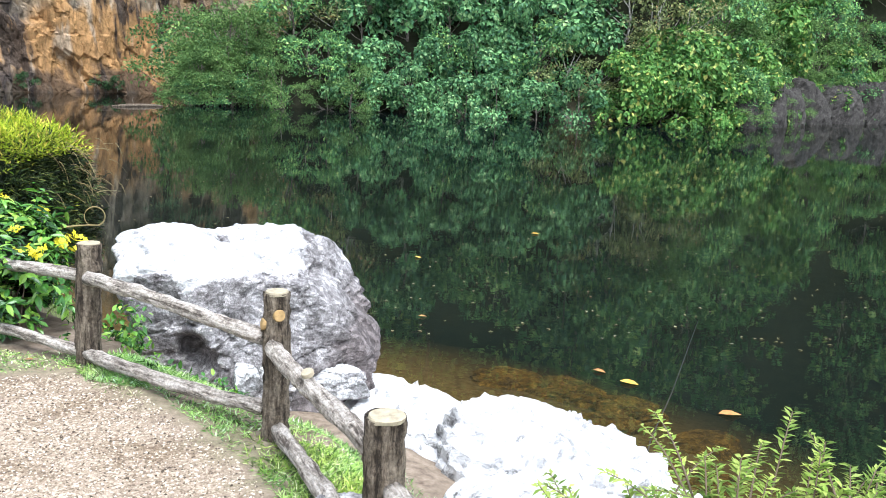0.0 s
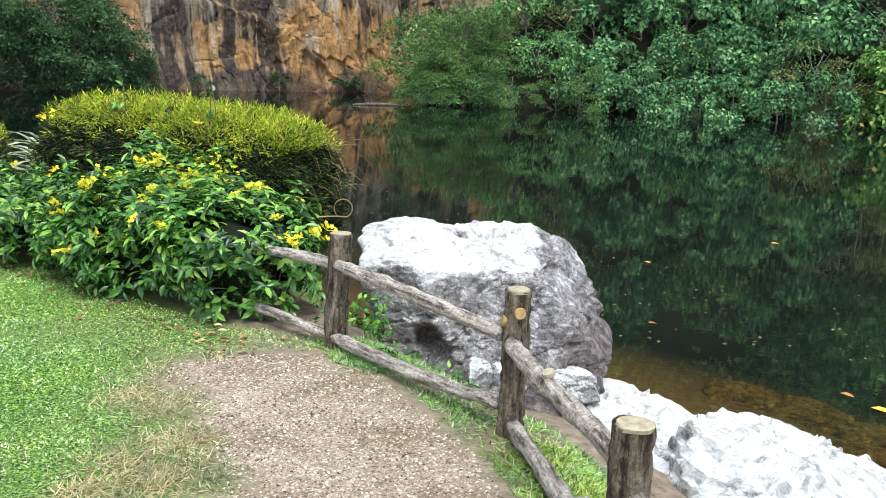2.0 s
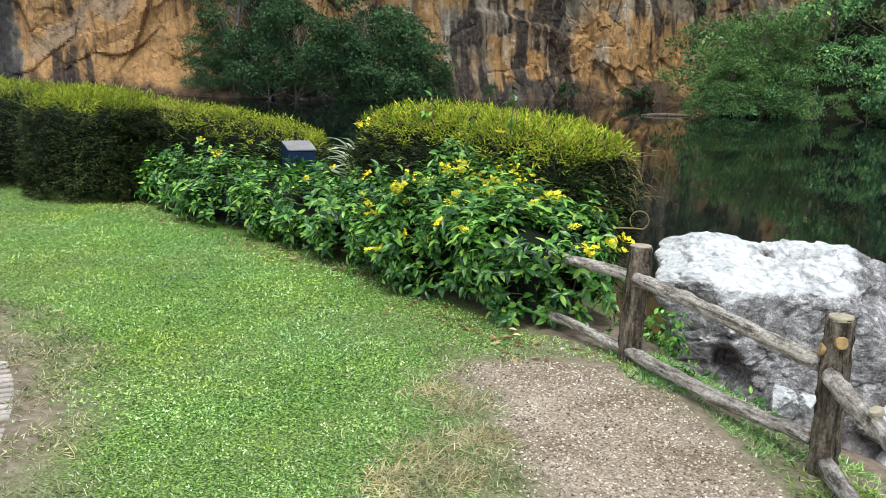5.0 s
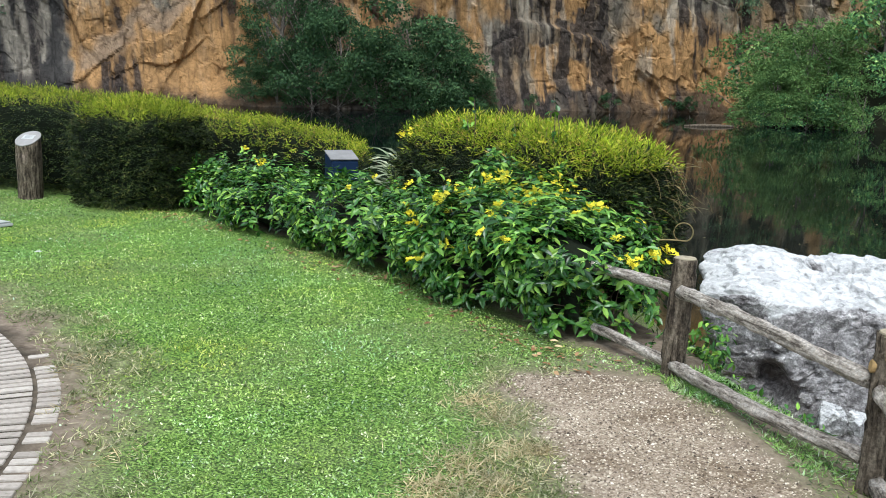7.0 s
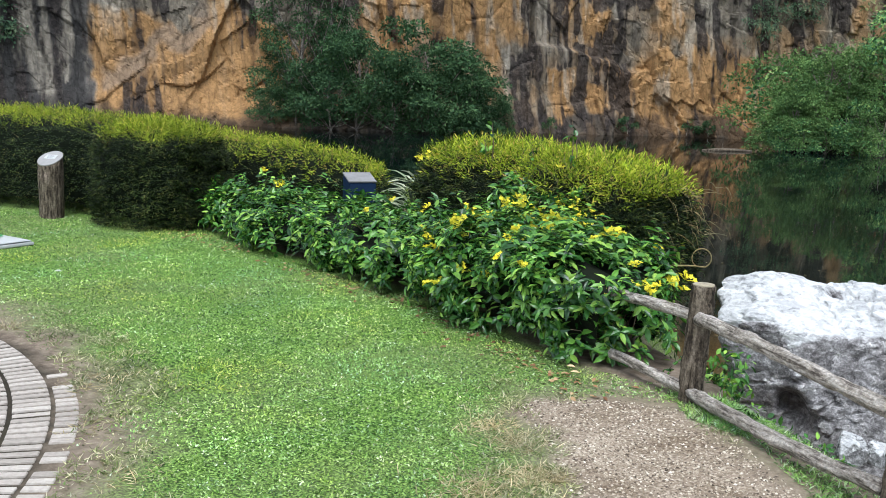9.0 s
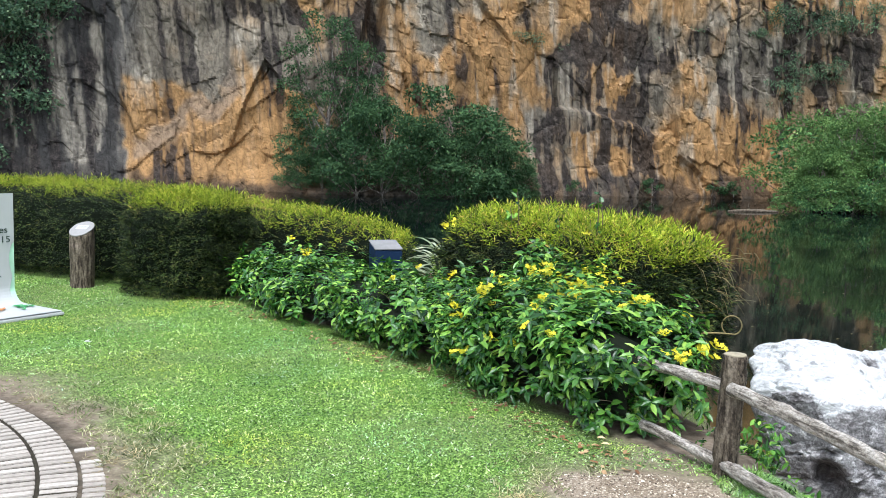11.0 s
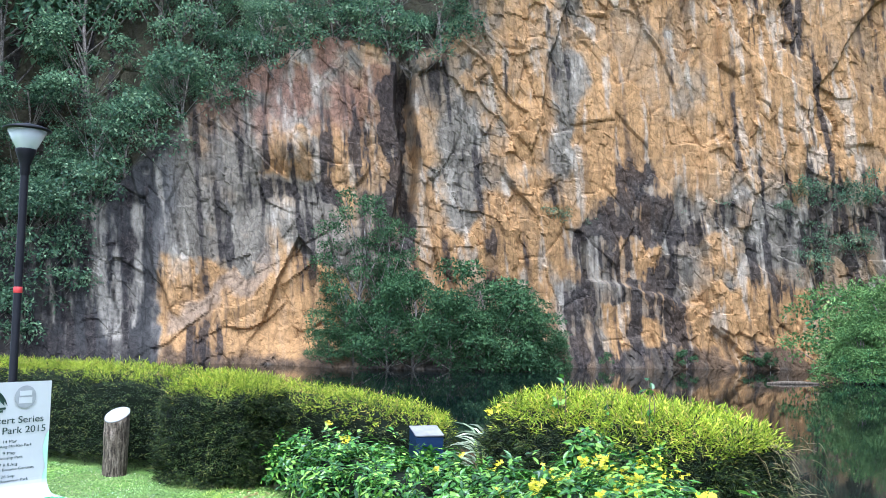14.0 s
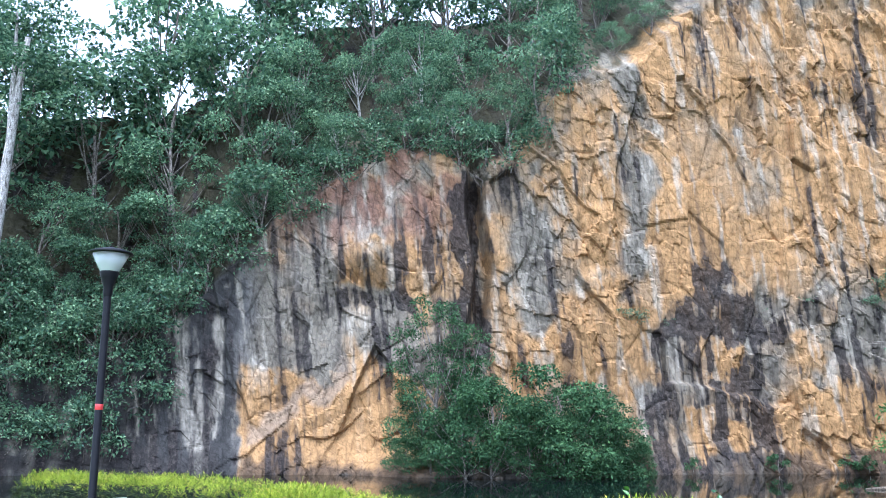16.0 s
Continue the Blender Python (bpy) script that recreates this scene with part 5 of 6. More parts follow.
def build_hedge(seed, line, count, label, power=4.6, shoot=0.055, straws=120, turn_up=0.5, blur=0.12, top=HEDGE_TOP):
    r = np.random.default_rng(seed)
    base = empty("hedge", pose(line[0][0], line[0][1], 0), label, "hedge", "clipped hedges")
    base_inv = Matrix.Translation((-line[0][0], -line[0][1], 0))

    def put(name, V, F, mat, lab="", smooth=False):
        me = mesh_of(name, V, F, smooth)
        me.transform(base_inv)
        return part(name, me, mat, base, lab)

    P = round_body(line, seed=seed, power=power)
    mid = P.mean(axis=1, keepdims=True)
    cut = int(0.28 / np.linalg.norm(mid[1] - mid[0])) + 1
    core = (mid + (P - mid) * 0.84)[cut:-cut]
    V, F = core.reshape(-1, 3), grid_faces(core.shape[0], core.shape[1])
    put("inner_core", V, F, SHADE_CORE, "near-black inner sheet standing in for shade")
    p, n = on_surface(P, count, r, cut)
    p, n = p[n[:, 1] < 0.45], n[n[:, 1] < 0.45]
    count = len(p)
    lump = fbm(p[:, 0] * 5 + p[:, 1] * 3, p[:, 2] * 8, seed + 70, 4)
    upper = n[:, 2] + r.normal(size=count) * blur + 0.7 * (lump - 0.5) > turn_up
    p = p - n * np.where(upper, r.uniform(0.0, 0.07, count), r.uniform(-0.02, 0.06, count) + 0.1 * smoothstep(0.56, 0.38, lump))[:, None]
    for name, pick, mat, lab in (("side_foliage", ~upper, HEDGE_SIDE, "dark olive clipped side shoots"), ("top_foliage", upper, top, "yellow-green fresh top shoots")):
        q, k = p[pick], n[pick]
        m = len(q)
        if name == "side_foliage":
            d = k * 0.9 + r.normal(size=(m, 3)) * np.array([0.75, 0.75, 0.35]) + np.array([0, 0, 0.1])
        else:
            d = k * 0.7 + r.normal(size=(m, 3)) * np.array([0.75, 0.75, 0.3]) + np.array([0, 0, 0.35])
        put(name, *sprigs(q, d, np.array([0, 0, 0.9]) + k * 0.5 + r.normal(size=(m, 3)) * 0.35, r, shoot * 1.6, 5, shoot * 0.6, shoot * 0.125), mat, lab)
    up = np.flatnonzero(n[:, 2] > 0.3)
    i = r.choice(up, straws)
    d = np.array([0, 0, 1.0]) + r.normal(size=(straws, 3)) * 0.45 + n[i] * 0.3
    tagged(put("straw", *leaves(p[i], d, r.normal(size=(straws, 3)), 0.14, 0.0045, r, 0.1), STRAW, "thin dry stems sticking out"), kind="stuff")
    return base


HEDGE_A = [(-13.6, 5.6, 0.6, 1.1), (-12.5, 5.75, 0.6, 1.1), (-10.2, 6.2, 0.58, 1.09), (-9.4, 6.4, 0.56, 1.07), (-8.6, 6.6, 0.5, 1.04)]
HEDGE_B = [(-8.98, 6.14, 0.72, 1.05), (-8.6, 6.24, 0.77, 1.07), (-7.86, 6.46, 0.76, 1.04)]
HEDGE_C = [(-10.5, 7.5, 0.5, 0.95), (-8.9, 7.6, 0.5, 0.9), (-8.0, 7.85, 0.5, 0.84), (-7.4, 8.1, 0.48, 0.72), (-6.95, 8.3, 0.42, 0.6)]
HEDGE_D = [(-5.3, 7.15, 0.62, 1.0), (-4.6, 7.12, 0.68, 1.06), (-3.6, 6.98, 0.7, 1.03), (-2.82, 6.8, 0.62, 0.93)]
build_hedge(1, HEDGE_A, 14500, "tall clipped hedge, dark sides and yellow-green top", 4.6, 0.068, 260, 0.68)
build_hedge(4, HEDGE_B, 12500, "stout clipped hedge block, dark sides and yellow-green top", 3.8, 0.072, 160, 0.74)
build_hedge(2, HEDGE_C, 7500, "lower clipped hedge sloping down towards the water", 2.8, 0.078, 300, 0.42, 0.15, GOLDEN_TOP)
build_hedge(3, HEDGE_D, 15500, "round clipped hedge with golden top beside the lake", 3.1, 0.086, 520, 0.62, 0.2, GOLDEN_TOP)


# ---- flowering bush ----


def flower_mesh(seed, n=9):
    """A loose head of five-petalled flowers."""
    r = np.random.default_rng(seed)
    V, F = [(0, 0, -0.05)], []
    for _ in range(n):
        c = r.normal(size=3) * np.array([0.038, 0.038, 0.02])
        k0 = len(V)
        V += [c, c + np.array([0.002, 0.002, -0.01])]
        F.append((0, k0, k0 + 1))
        ax = unit(np.array([0, 0, 1.0]) + r.normal(size=3) * 0.55)
        s = unit(np.cross(ax, [0.3, 0.8, 0.1]))
        q = np.cross(ax, s)
        for k in range(5):
            a = k * 1.2566 + r.uniform(-0.1, 0.1)
            d = unit(s * math.cos(a) + q * math.sin(a) + ax * 0.3)
            w = np.cross(d, ax)
            V += [c + d * 0.018 + w * 0.011, c + d * 0.033 - ax * 0.004, c + d * 0.018 - w * 0.011]
            j = len(V) - 3
            F += [(k0, j, j + 1), (k0, j + 1, j + 2)]
    return mesh_of("flower", np.array([np.asarray(v, float) for v in V]), F)


def build_bush():
    r = np.random.default_rng(12)
    o = BUSH_LINE[4]
    base = empty("flowering_bush", pose(o[0], o[1], 0), "dense glossy green bush with small yellow flowers edging the lawn", "bush")
    back = Matrix.Translation((-o[0], -o[1], 0))
    P = round_body(BUSH_LINE, 110, 34, 2.1, 0.84, 0.26, 4)
    mid = P.mean(axis=1, keepdims=True)

    def put(name, V, F, mat, lab=""):
        me = mesh_of(name, V, F)
        me.transform(back)
        return part(name, me, mat, base, lab)

    # shrunken dark sheet, so the gaps between leaves look shaded
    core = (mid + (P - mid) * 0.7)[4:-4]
    put("inner_core", core.reshape(-1, 3), grid_faces(core.shape[0], core.shape[1]), SHADE_CORE, "near-black sheet that gives the leaf gaps their shade")
    n = 8200
    p, nn = on_surface(P, n, r)
    p = p - nn * (r.uniform(-0.03, 0.07, n) + 0.15 * smoothstep(0.56, 0.4, fbm(p[:, 0] * 5, p[:, 2] * 6 + p[:, 1] * 5, 33, 3)))[:, None]
    p = p + (nn * 0.5 + np.array([0, 0, 0.6])) * (0.16 * (r.random(n) < 0.1) * r.random(n) * (nn[:, 2] > 0.1))[:, None]
    # bare, shaded gaps between the low branches
    gap = smoothstep(0.42, 0.3, p[:, 2]) * smoothstep(0.42, 0.56, fbm(p[:, 0] * 6, p[:, 2] * 6 + p[:, 1] * 6, 37, 3))
    full = (r.random(n) > 0.85 * gap) & (p[:, 2] > 0.05)
    p, nn, n = p[full], nn[full], int(full.sum())
    climb = unit(r.normal(size=(300, 3))) * r.random((300, 1)) ** 0.4 * np.array([0.5, 0.12, 0.17]) + np.array([-3.8, 6.38, 0.66])
    climb[:, 2] += 0.08 * np.sin(climb[:, 0] * 9)
    p, nn, n = np.vstack([p, climb]), np.vstack([nn, np.tile([0.1, -0.8, 0.5], (300, 1))]), n + 300
    ax = unit(nn * 0.6 + np.array([0, 0, 0.7]) + r.normal(size=(n, 3)) * 0.35)
    pieces = []
    s = unit(np.cross(ax, r.normal(size=(n, 3))))
    q = np.cross(ax, s)
    for k in range(5):
        a = k * 2.4 + r.normal(size=n) * 0.35
        d = s * np.cos(a)[:, None] + q * np.sin(a)[:, None] + ax * r.uniform(-0.05, 0.5, n)[:, None]
        pieces.append(leaves(p + ax * (0.012 * k), d, ax + r.normal(size=(n, 3)) * 0.2, 0.076, 0.034, r, 0.3, True))
    put("foliage", *joined(pieces), FLOWER_LEAF)
    stems = []
    i = r.choice(n, 260)
    for j in i:
        t = np.linspace(0, 1, 4)[:, None]
        root = mid[np.argmin(((mid[:, 0, :2] - p[j][:2]) ** 2).sum(1)), 0] * np.array([1, 1, 0])
        stems.append(tube(root * (1 - t) + p[j] * t + np.array([0, 0, 0.05]) * np.sin(t * 3.14), [0.005, 0.004, 0.003, 0.002], 4))
    put("stems", *joined(stems), TWIG)
    heads = [flower_mesh(300 + k, 5 + 2 * k) for k in range(4)]
    up = np.flatnonzero((nn[:, 2] > 0.1) & (nn[:, 1] < 0.55) & (np.arange(n) < n - 300))
    weight = (0.2 + 2.2 * smoothstep(-4.6, -2.9, p[up][:, 0])) * (0.15 + smoothstep(0.5, 0.62, fbm(p[up][:, 0] * 3.5, p[up][:, 1] * 3.5, 36, 2)))
    pick = []
    for j in r.choice(up, 260, replace=False, p=weight / weight.sum()):
        if len(pick) < 84 and all(np.linalg.norm(p[j] - p[i]) > 0.065 for i in pick):
            pick.append(j)
    for j in pick:
        sc = r.uniform(0.42, 0.8)
        m = Matrix.LocRotScale(Vector(p[j] + nn[j] * 0.07 + np.array([0, 0, 0.045]) - np.array([o[0], o[1], 0])), Euler((r.uniform(-0.6, 0.6), r.uniform(-0.6, 0.6), r.uniform(0, 6))), Vector((sc, sc, sc)))
        part("flower", heads[int(r.integers(4))], PETAL, base, "", m)
    for k, (x, y, z) in enumerate(((-3.47, 6.18, 1.02), (-5.02, 6.55, 0.98), (-5.1, 6.52, 0.95), (-7.35, 6.75, 0.64))):
        part("flower", heads[k % 4], PETAL, base, "", pose(x - o[0], y - o[1], z, 20, 10, 40 * k) @ Matrix.Scale(0.6, 4))
    return base


build_bush()


# ---- park fittings ----
LID = make_plain("pale_grey_lid", (0.2, 0.195, 0.19), 0.5, 0.4, 0.2)
BLACK = make_plain("black_painted_metal", (0.006, 0.006, 0.008), 0.5, 0.15, 0.2)
NAVY = make_plain("navy_painted_metal", (0.006, 0.018, 0.05), 0.5, 0.2, 0.2)
PLATE = make_plain("pale_metal_plate", (0.25, 0.24, 0.23), 0.5, 0.4, 0.12)
WHITE_BOARD = make_plain("white_board", (0.42, 0.43, 0.42), 0.5, 0.3, 0.04, 4)
BOARD_GREEN = make_plain("pale_green_print", (0.42, 0.66, 0.48), 0.5, 0.3, 0.15, 5)
INK = make_plain("dark_green_ink", (0.015, 0.035, 0.025), 0.6, 0.3, 0.1)
GREY_INK = make_plain("grey_ink", (0.25, 0.26, 0.26), 0.6, 0.3, 0.1)
RED = make_plain("red_tape", (0.4, 0.03, 0.03), 0.5, 0.4, 0.1)
CUT_LEAF = make_plain("green_print", (0.05, 0.3, 0.09), 0.5, 0.3, 0.2)


def block(sx, sy, sz, bevel=0.01):
    bm = bmesh.new()
    bmesh.ops.create_cube(bm, size=1)
    bmesh.ops.scale(bm, vec=(sx, sy, sz), verts=bm.verts)
    bmesh.ops.bevel(bm, geom=bm.edges, offset=bevel, segments=2, affect="EDGES")
    return bm


def lathe(profile, sides=24):
    a = np.linspace(0, 2 * np.pi, sides, endpoint=False)
    V = np.array([(r * np.cos(t), r * np.sin(t), z) for r, z in profile for t in a])
    F = [(i * sides + j, i * sides + (j + 1) % sides, (i + 1) * sides + (j + 1) % sides, (i + 1) * sides + j) for i in range(len(profile) - 1) for j in range(sides)]
    return V, np.array(F)


def build_lamp():
    base = empty("park_lamp", pose(-11.48, 5.35, 0), "black park lamp post with a flared translucent glass head", "street lamp")
    part("pole", mesh_of("pole", *lathe([(0.07, 0), (0.07, 0.25), (0.05, 0.3), (0.048, 3.45), (0.04, 3.55), (0.0, 3.56)]), True), BLACK, base)
    part("collar", mesh_of("collar", *lathe([(0.05, 3.44), (0.06, 3.48), (0.06, 3.56), (0.10, 3.68), (0.125, 3.75), (0.12, 3.77), (0.0, 3.77)]), True), BLACK, base)
    m, nt, b = material("frosted_lamp_glass", 0.25, 0.5)
    b.inputs["Base Color"].default_value = (0.72, 0.76, 0.74, 1)
    b.inputs["Transmission Weight"].default_value = 0.55
    part("glass", mesh_of("glass", *lathe([(0.115, 3.765), (0.15, 3.83), (0.235, 4.0), (0.228, 4.0), (0.14, 3.83), (0.105, 3.77)]), True), m, base, "frosted flared glass")
    part("cap", mesh_of("cap", *lathe([(0.0, 4.095), (0.06, 4.09), (0.2, 4.055), (0.285, 4.02), (0.285, 4.005), (0.23, 3.998), (0.0, 3.998)]), True), BLACK, base)
    part("finial", mesh_of("finial", *lathe([(0.0, 4.12), (0.02, 4.115), (0.022, 4.085), (0.0, 4.085)]), True), BLACK, base)
    part("tape", mesh_of("tape", *lathe([(0.0485, 1.98), (0.0515, 1.985), (0.0515, 2.05), (0.0485, 2.055)]), True), RED, base, "red band")


def words(text, size, m, mat, parent, wide=0.0, align="CENTER"):
    cu = bpy.data.curves.new("lettering", "FONT")
    cu.body, cu.size, cu.align_x = text, size, align
    cu.extrude = 0.0008
    tmp = bpy.data.objects.new("lettering", cu)
    scene.collection.objects.link(tmp)
    me = bpy.data.meshes.new_from_object(tmp.evaluated_get(bpy.context.evaluated_depsgraph_get()))
    bpy.data.objects.remove(tmp)
    bpy.data.curves.remove(cu)
    me.materials.clear()
    if wide and len(me.vertices):
        w = max(v.co.x for v in me.vertices) - min(v.co.x for v in me.vertices)
        me.transform(Matrix.Diagonal((wide / w, 1, 1, 1)))
    return part("lettering", me, mat, parent, "", m)


def sheet(profile, left, right, thick=0.006):
    """A sheet swept along a profile of y, z; left and right give its edges row by row."""
    n = len(profile)
    V, F = [], []
    for k, (y, z) in enumerate(profile):
        a, b = profile[max(k - 1, 0)], profile[min(k + 1, n - 1)]
        t = np.array([b[0] - a[0], b[1] - a[1]])
        ny, nz = np.array([t[1], -t[0]]) / (np.linalg.norm(t) + 1e-9) * thick
        for x in np.linspace(left[k], right[k], 7):
            V += [(x, y, z), (x, y - ny, z - nz)]
    for k in range(n - 1):
        for q in range(6):
            p = k * 14 + q * 2
            F += [(p, p + 2, p + 16, p + 14), (p + 1, p + 15, p + 17, p + 3)]
        for p in (k * 14, k * 14 + 12):
            F.append((p, p + 14, p + 15, p + 1))
    return mesh_of("sheet", np.array(V), F)


def build_sign():
    # a printed sheet hangs upright, bends at the foot and lies forward on a flat plate: own x runs along the face, y away from the reader
    base = empty("poster_stand", pose(-8.72, 4.04, 0.0, 0, 0, 95), "white printed concert poster sheet curving on to a flat foot", "sign board")
    drop = [(0.0, z) for z in np.linspace(1.09, 0.2, 24)] + [(-0.2 + 0.16 * math.cos(a) + 0.04, 0.2 - 0.16 * math.sin(a)) for a in np.linspace(0.15, 1.5, 8)] + [(-y, 0.038) for y in np.linspace(0.24, 0.74, 8)]
    part("backing", sheet([(y + 0.012, max(z - 0.004, 0.03)) for y, z in drop], [-0.43] * len(drop), [0.425] * len(drop)), BOARD_GREEN, base, "pale green printed border")
    edge = [0.42 - (0.0 if z > 0.62 or y < -0.1 else 0.02 + 0.035 * abs(math.sin((0.62 - z) * 9.5))) for y, z in drop]
    part("board", sheet(drop, [-0.425] * len(drop), edge), WHITE_BOARD, base)
    part("foot", block(0.86, 0.82, 0.026, 0.006), WHITE_BOARD, base, "flat white foot plate", pose(0.0, -0.36, 0.013))
    face = lambda x, z: pose(x, -0.0075, z, 90, 0, 0)
    words("Concert Series", 0.088, face(0.03, 0.715), INK, base, 0.64)
    words("in the Park 2015", 0.088, face(0.03, 0.622), INK, base, 0.69)
    rows = (("14 Mar", 0.13, "Bishan-Ang Mo Kio Park", 0.44), ("9 May", 0.12, "Admiralty Park", 0.27), ("7 & 8 Aug", 0.17, "Singapore Botanic Gardens", 0.5), ("26 Sep", 0.13, "Bedok Reservoir Park", 0.4), ("31 Oct", 0.13, "", 0.36))
    for k, (day, w0, spot, w1) in enumerate(rows):
        z = 0.54 - 0.104 * k
        words(day, 0.038, face(0.03, z), INK, base, w0)
        if spot:
            words(spot, 0.036, face(0.03, z - 0.042), INK, base, w1)
        else:
            part("print_line", block(w1, 0.002, 0.02, 0.0005), INK, base, "", pose(0.03, -0.008, z - 0.032))
    # leaf emblem above its caption bars, and a round grey emblem
    for side, mat, dx in ((1, INK, 0.0), (-1, INK, 0.03)):
        a = np.linspace(0, 1, 9)
        mid = np.stack([-0.16 + dx + 0.12 * a, 1.03 - 0.15 * a], 1)
        wide = 0.03 * np.sin(a * 3.1416) * (1.0 if side > 0 else 0.55)
        V = [(x + w * k, -0.0085 - 0.002 * h, z + w * k) for (x, z), w in zip(mid, wide) for k in (-0.2, 0.9) for h in (0, 1)]
        F = [(4 * q + 1, 4 * q + 5, 4 * q + 7, 4 * q + 3) for q in range(8)] + [(4 * q, 4 * q + 4, 4 * q + 5, 4 * q + 1) for q in range(8)] + [(4 * q + 2, 4 * q + 3, 4 * q + 7, 4 * q + 6) for q in range(8)]
        part("emblem", mesh_of("emblem", np.array(V), F), mat, base, "dark leaf-shaped emblem")
    part("emblem_line", block(0.19, 0.002, 0.02, 0.0005), INK, base, "", pose(-0.12, -0.008, 0.855))
    part("emblem_line", block(0.12, 0.002, 0.02, 0.0005), INK, base, "", pose(-0.11, -0.008, 0.83))
    V, F = lathe([(0.105, 0), (0.105, 0.002), (0.09, 0.003), (0.0, 0.003)], 30)
    part("round_emblem", mesh_of("round_emblem", V, F), GREY_INK, base, "grey round emblem", pose(0.16, -0.0072, 0.95, 90, 0, 0))
    for x, z, w, h in ((0.16, 0.985, 0.12, 0.045), (0.16, 0.92, 0.13, 0.055)):
        part("emblem_line", block(w, 0.002, h, 0.0005), WHITE_BOARD, base, "", pose(x, -0.0112, z))
    r = np.random.default_rng(5)
    for name, mat, n, x0, lab in (("leaf_print", CUT_LEAF, 12, 0.3, "printed green leaves"), ("leaf_print", make_plain("orange_print", (0.5, 0.22, 0.08), 0.5, 0.3, 0.2), 9, 0.05, "printed orange leaves")):
        P = np.stack([r.normal(x0, 0.06, n), r.uniform(-0.42, -0.26, n), np.full(n, 0.0475)], 1)
        D = np.stack([r.normal(size=n), r.normal(size=n), np.zeros(n)], 1)
        part(name, mesh_of(name, *leaves(P, D, np.tile([0, 0, 1.0], (n, 1)), 0.1, 0.045, r, 0.0)), mat, base, lab)


def build_stump():
    base = empty("log_bollard", pose(-9.42, 5.55, 0.0), "brown log bollard with a slanted plaque on top", "bollard")
    V, F = tube([(0, 0, z) for z in np.linspace(-0.1, 0.64, 14)], [0.142, 0.138] + [0.13] * 12, 22, 0.05, 4)
    top = V[:, 2] > 0.52
    slope = Vector((0.2, -0.42, 0.88)).normalized()
    V[top, 2] -= (V[top, 0] * slope.x + V[top, 1] * slope.y) / slope.z
    part("log", mesh_of("log", V, F, True), POST_WOOD, base)
    tilt = Matrix.Translation((0, 0, 0.644)) @ slope.to_track_quat("Z", "Y").to_matrix().to_4x4()
    V, F = tube([(0, 0, -0.004), (0, 0, 0.006), (0, 0, 0.009)], [0.13, 0.132, 0.127], 22, 0.05, 4)
    part("slanted_top", mesh_of("slanted_top", V * np.array([1.0, 1.12, 1.0]), F), PLATE, base, "pale slanted top", tilt)
    part("plaque", block(0.13, 0.08, 0.004, 0.001), WHITE_BOARD, base, "small engraved plaque", tilt @ Matrix.Translation((0.0, 0.02, 0.011)))
    for k in range(3):
        part("plaque_line", block(0.09 - 0.02 * (k == 2), 0.008, 0.002, 0.0005), GREY_INK, base, "", tilt @ Matrix.Translation((0.0, 0.04 - 0.02 * k, 0.0135)))


def build_box():
    base = empty("marker_box", pose(-6.18, 6.95, 0.0, 0, 0, 58), "navy blue metal box with a pale slanted lid", "utility box")
    bm = bmesh.new()
    bmesh.ops.create_cube(bm, size=1)
    bmesh.ops.scale(bm, vec=(0.28, 0.24, 0.64), verts=bm.verts)
    for v in bm.verts:
        v.co.z += 0.32
        if v.co.z > 0.5:
            v.co.z += v.co.y * 0.28
    bmesh.ops.bevel(bm, geom=bm.edges, offset=0.008, segments=2, affect="EDGES")
    part("body", bm, NAVY, base)
    part("lid", block(0.29, 0.26, 0.012, 0.004), LID, base, "pale grey lid plate", pose(0, 0, 0.652, 15.6, 0, 0))


build_lamp()
build_sign()
build_stump()
build_box()


# ---- fine plants ----
def spray(r, root, tip, n, leaf, wide, droop=0.3, loose=0.15):
    """One arching stem with paired leaflets."""
    t = np.linspace(0, 1, 7)[:, None]
    root, tip = np.array(root, float), np.array(tip, float)
    mid = (root + tip) / 2 + np.array([0, 0, 0.25 * np.linalg.norm(tip - root)])
    C = root * (1 - t) ** 2 + 2 * mid * t * (1 - t) + tip * t ** 2
    stem = tube(C, np.linspace(0.005, 0.0015, 7), 5)
    k = np.linspace(0.25, 1, n)[:, None]
    Q = root * (1 - k) ** 2 + 2 * mid * k * (1 - k) + tip * k ** 2
    T = unit(2 * (1 - k) * (mid - root) + 2 * k * (tip - mid))
    S = unit(np.cross(T, np.array([0, 0, 1.0])))
    out = []
    for sgn in (-1, 1):
        d = S * sgn + T * 0.75 + r.normal(size=(n, 3)) * loose
        out.append(leaves(Q, d, np.array([0, 0, 1.0]) + r.normal(size=(n, 3)) * 0.25, leaf, wide, r, droop))
    return stem, joined(out)


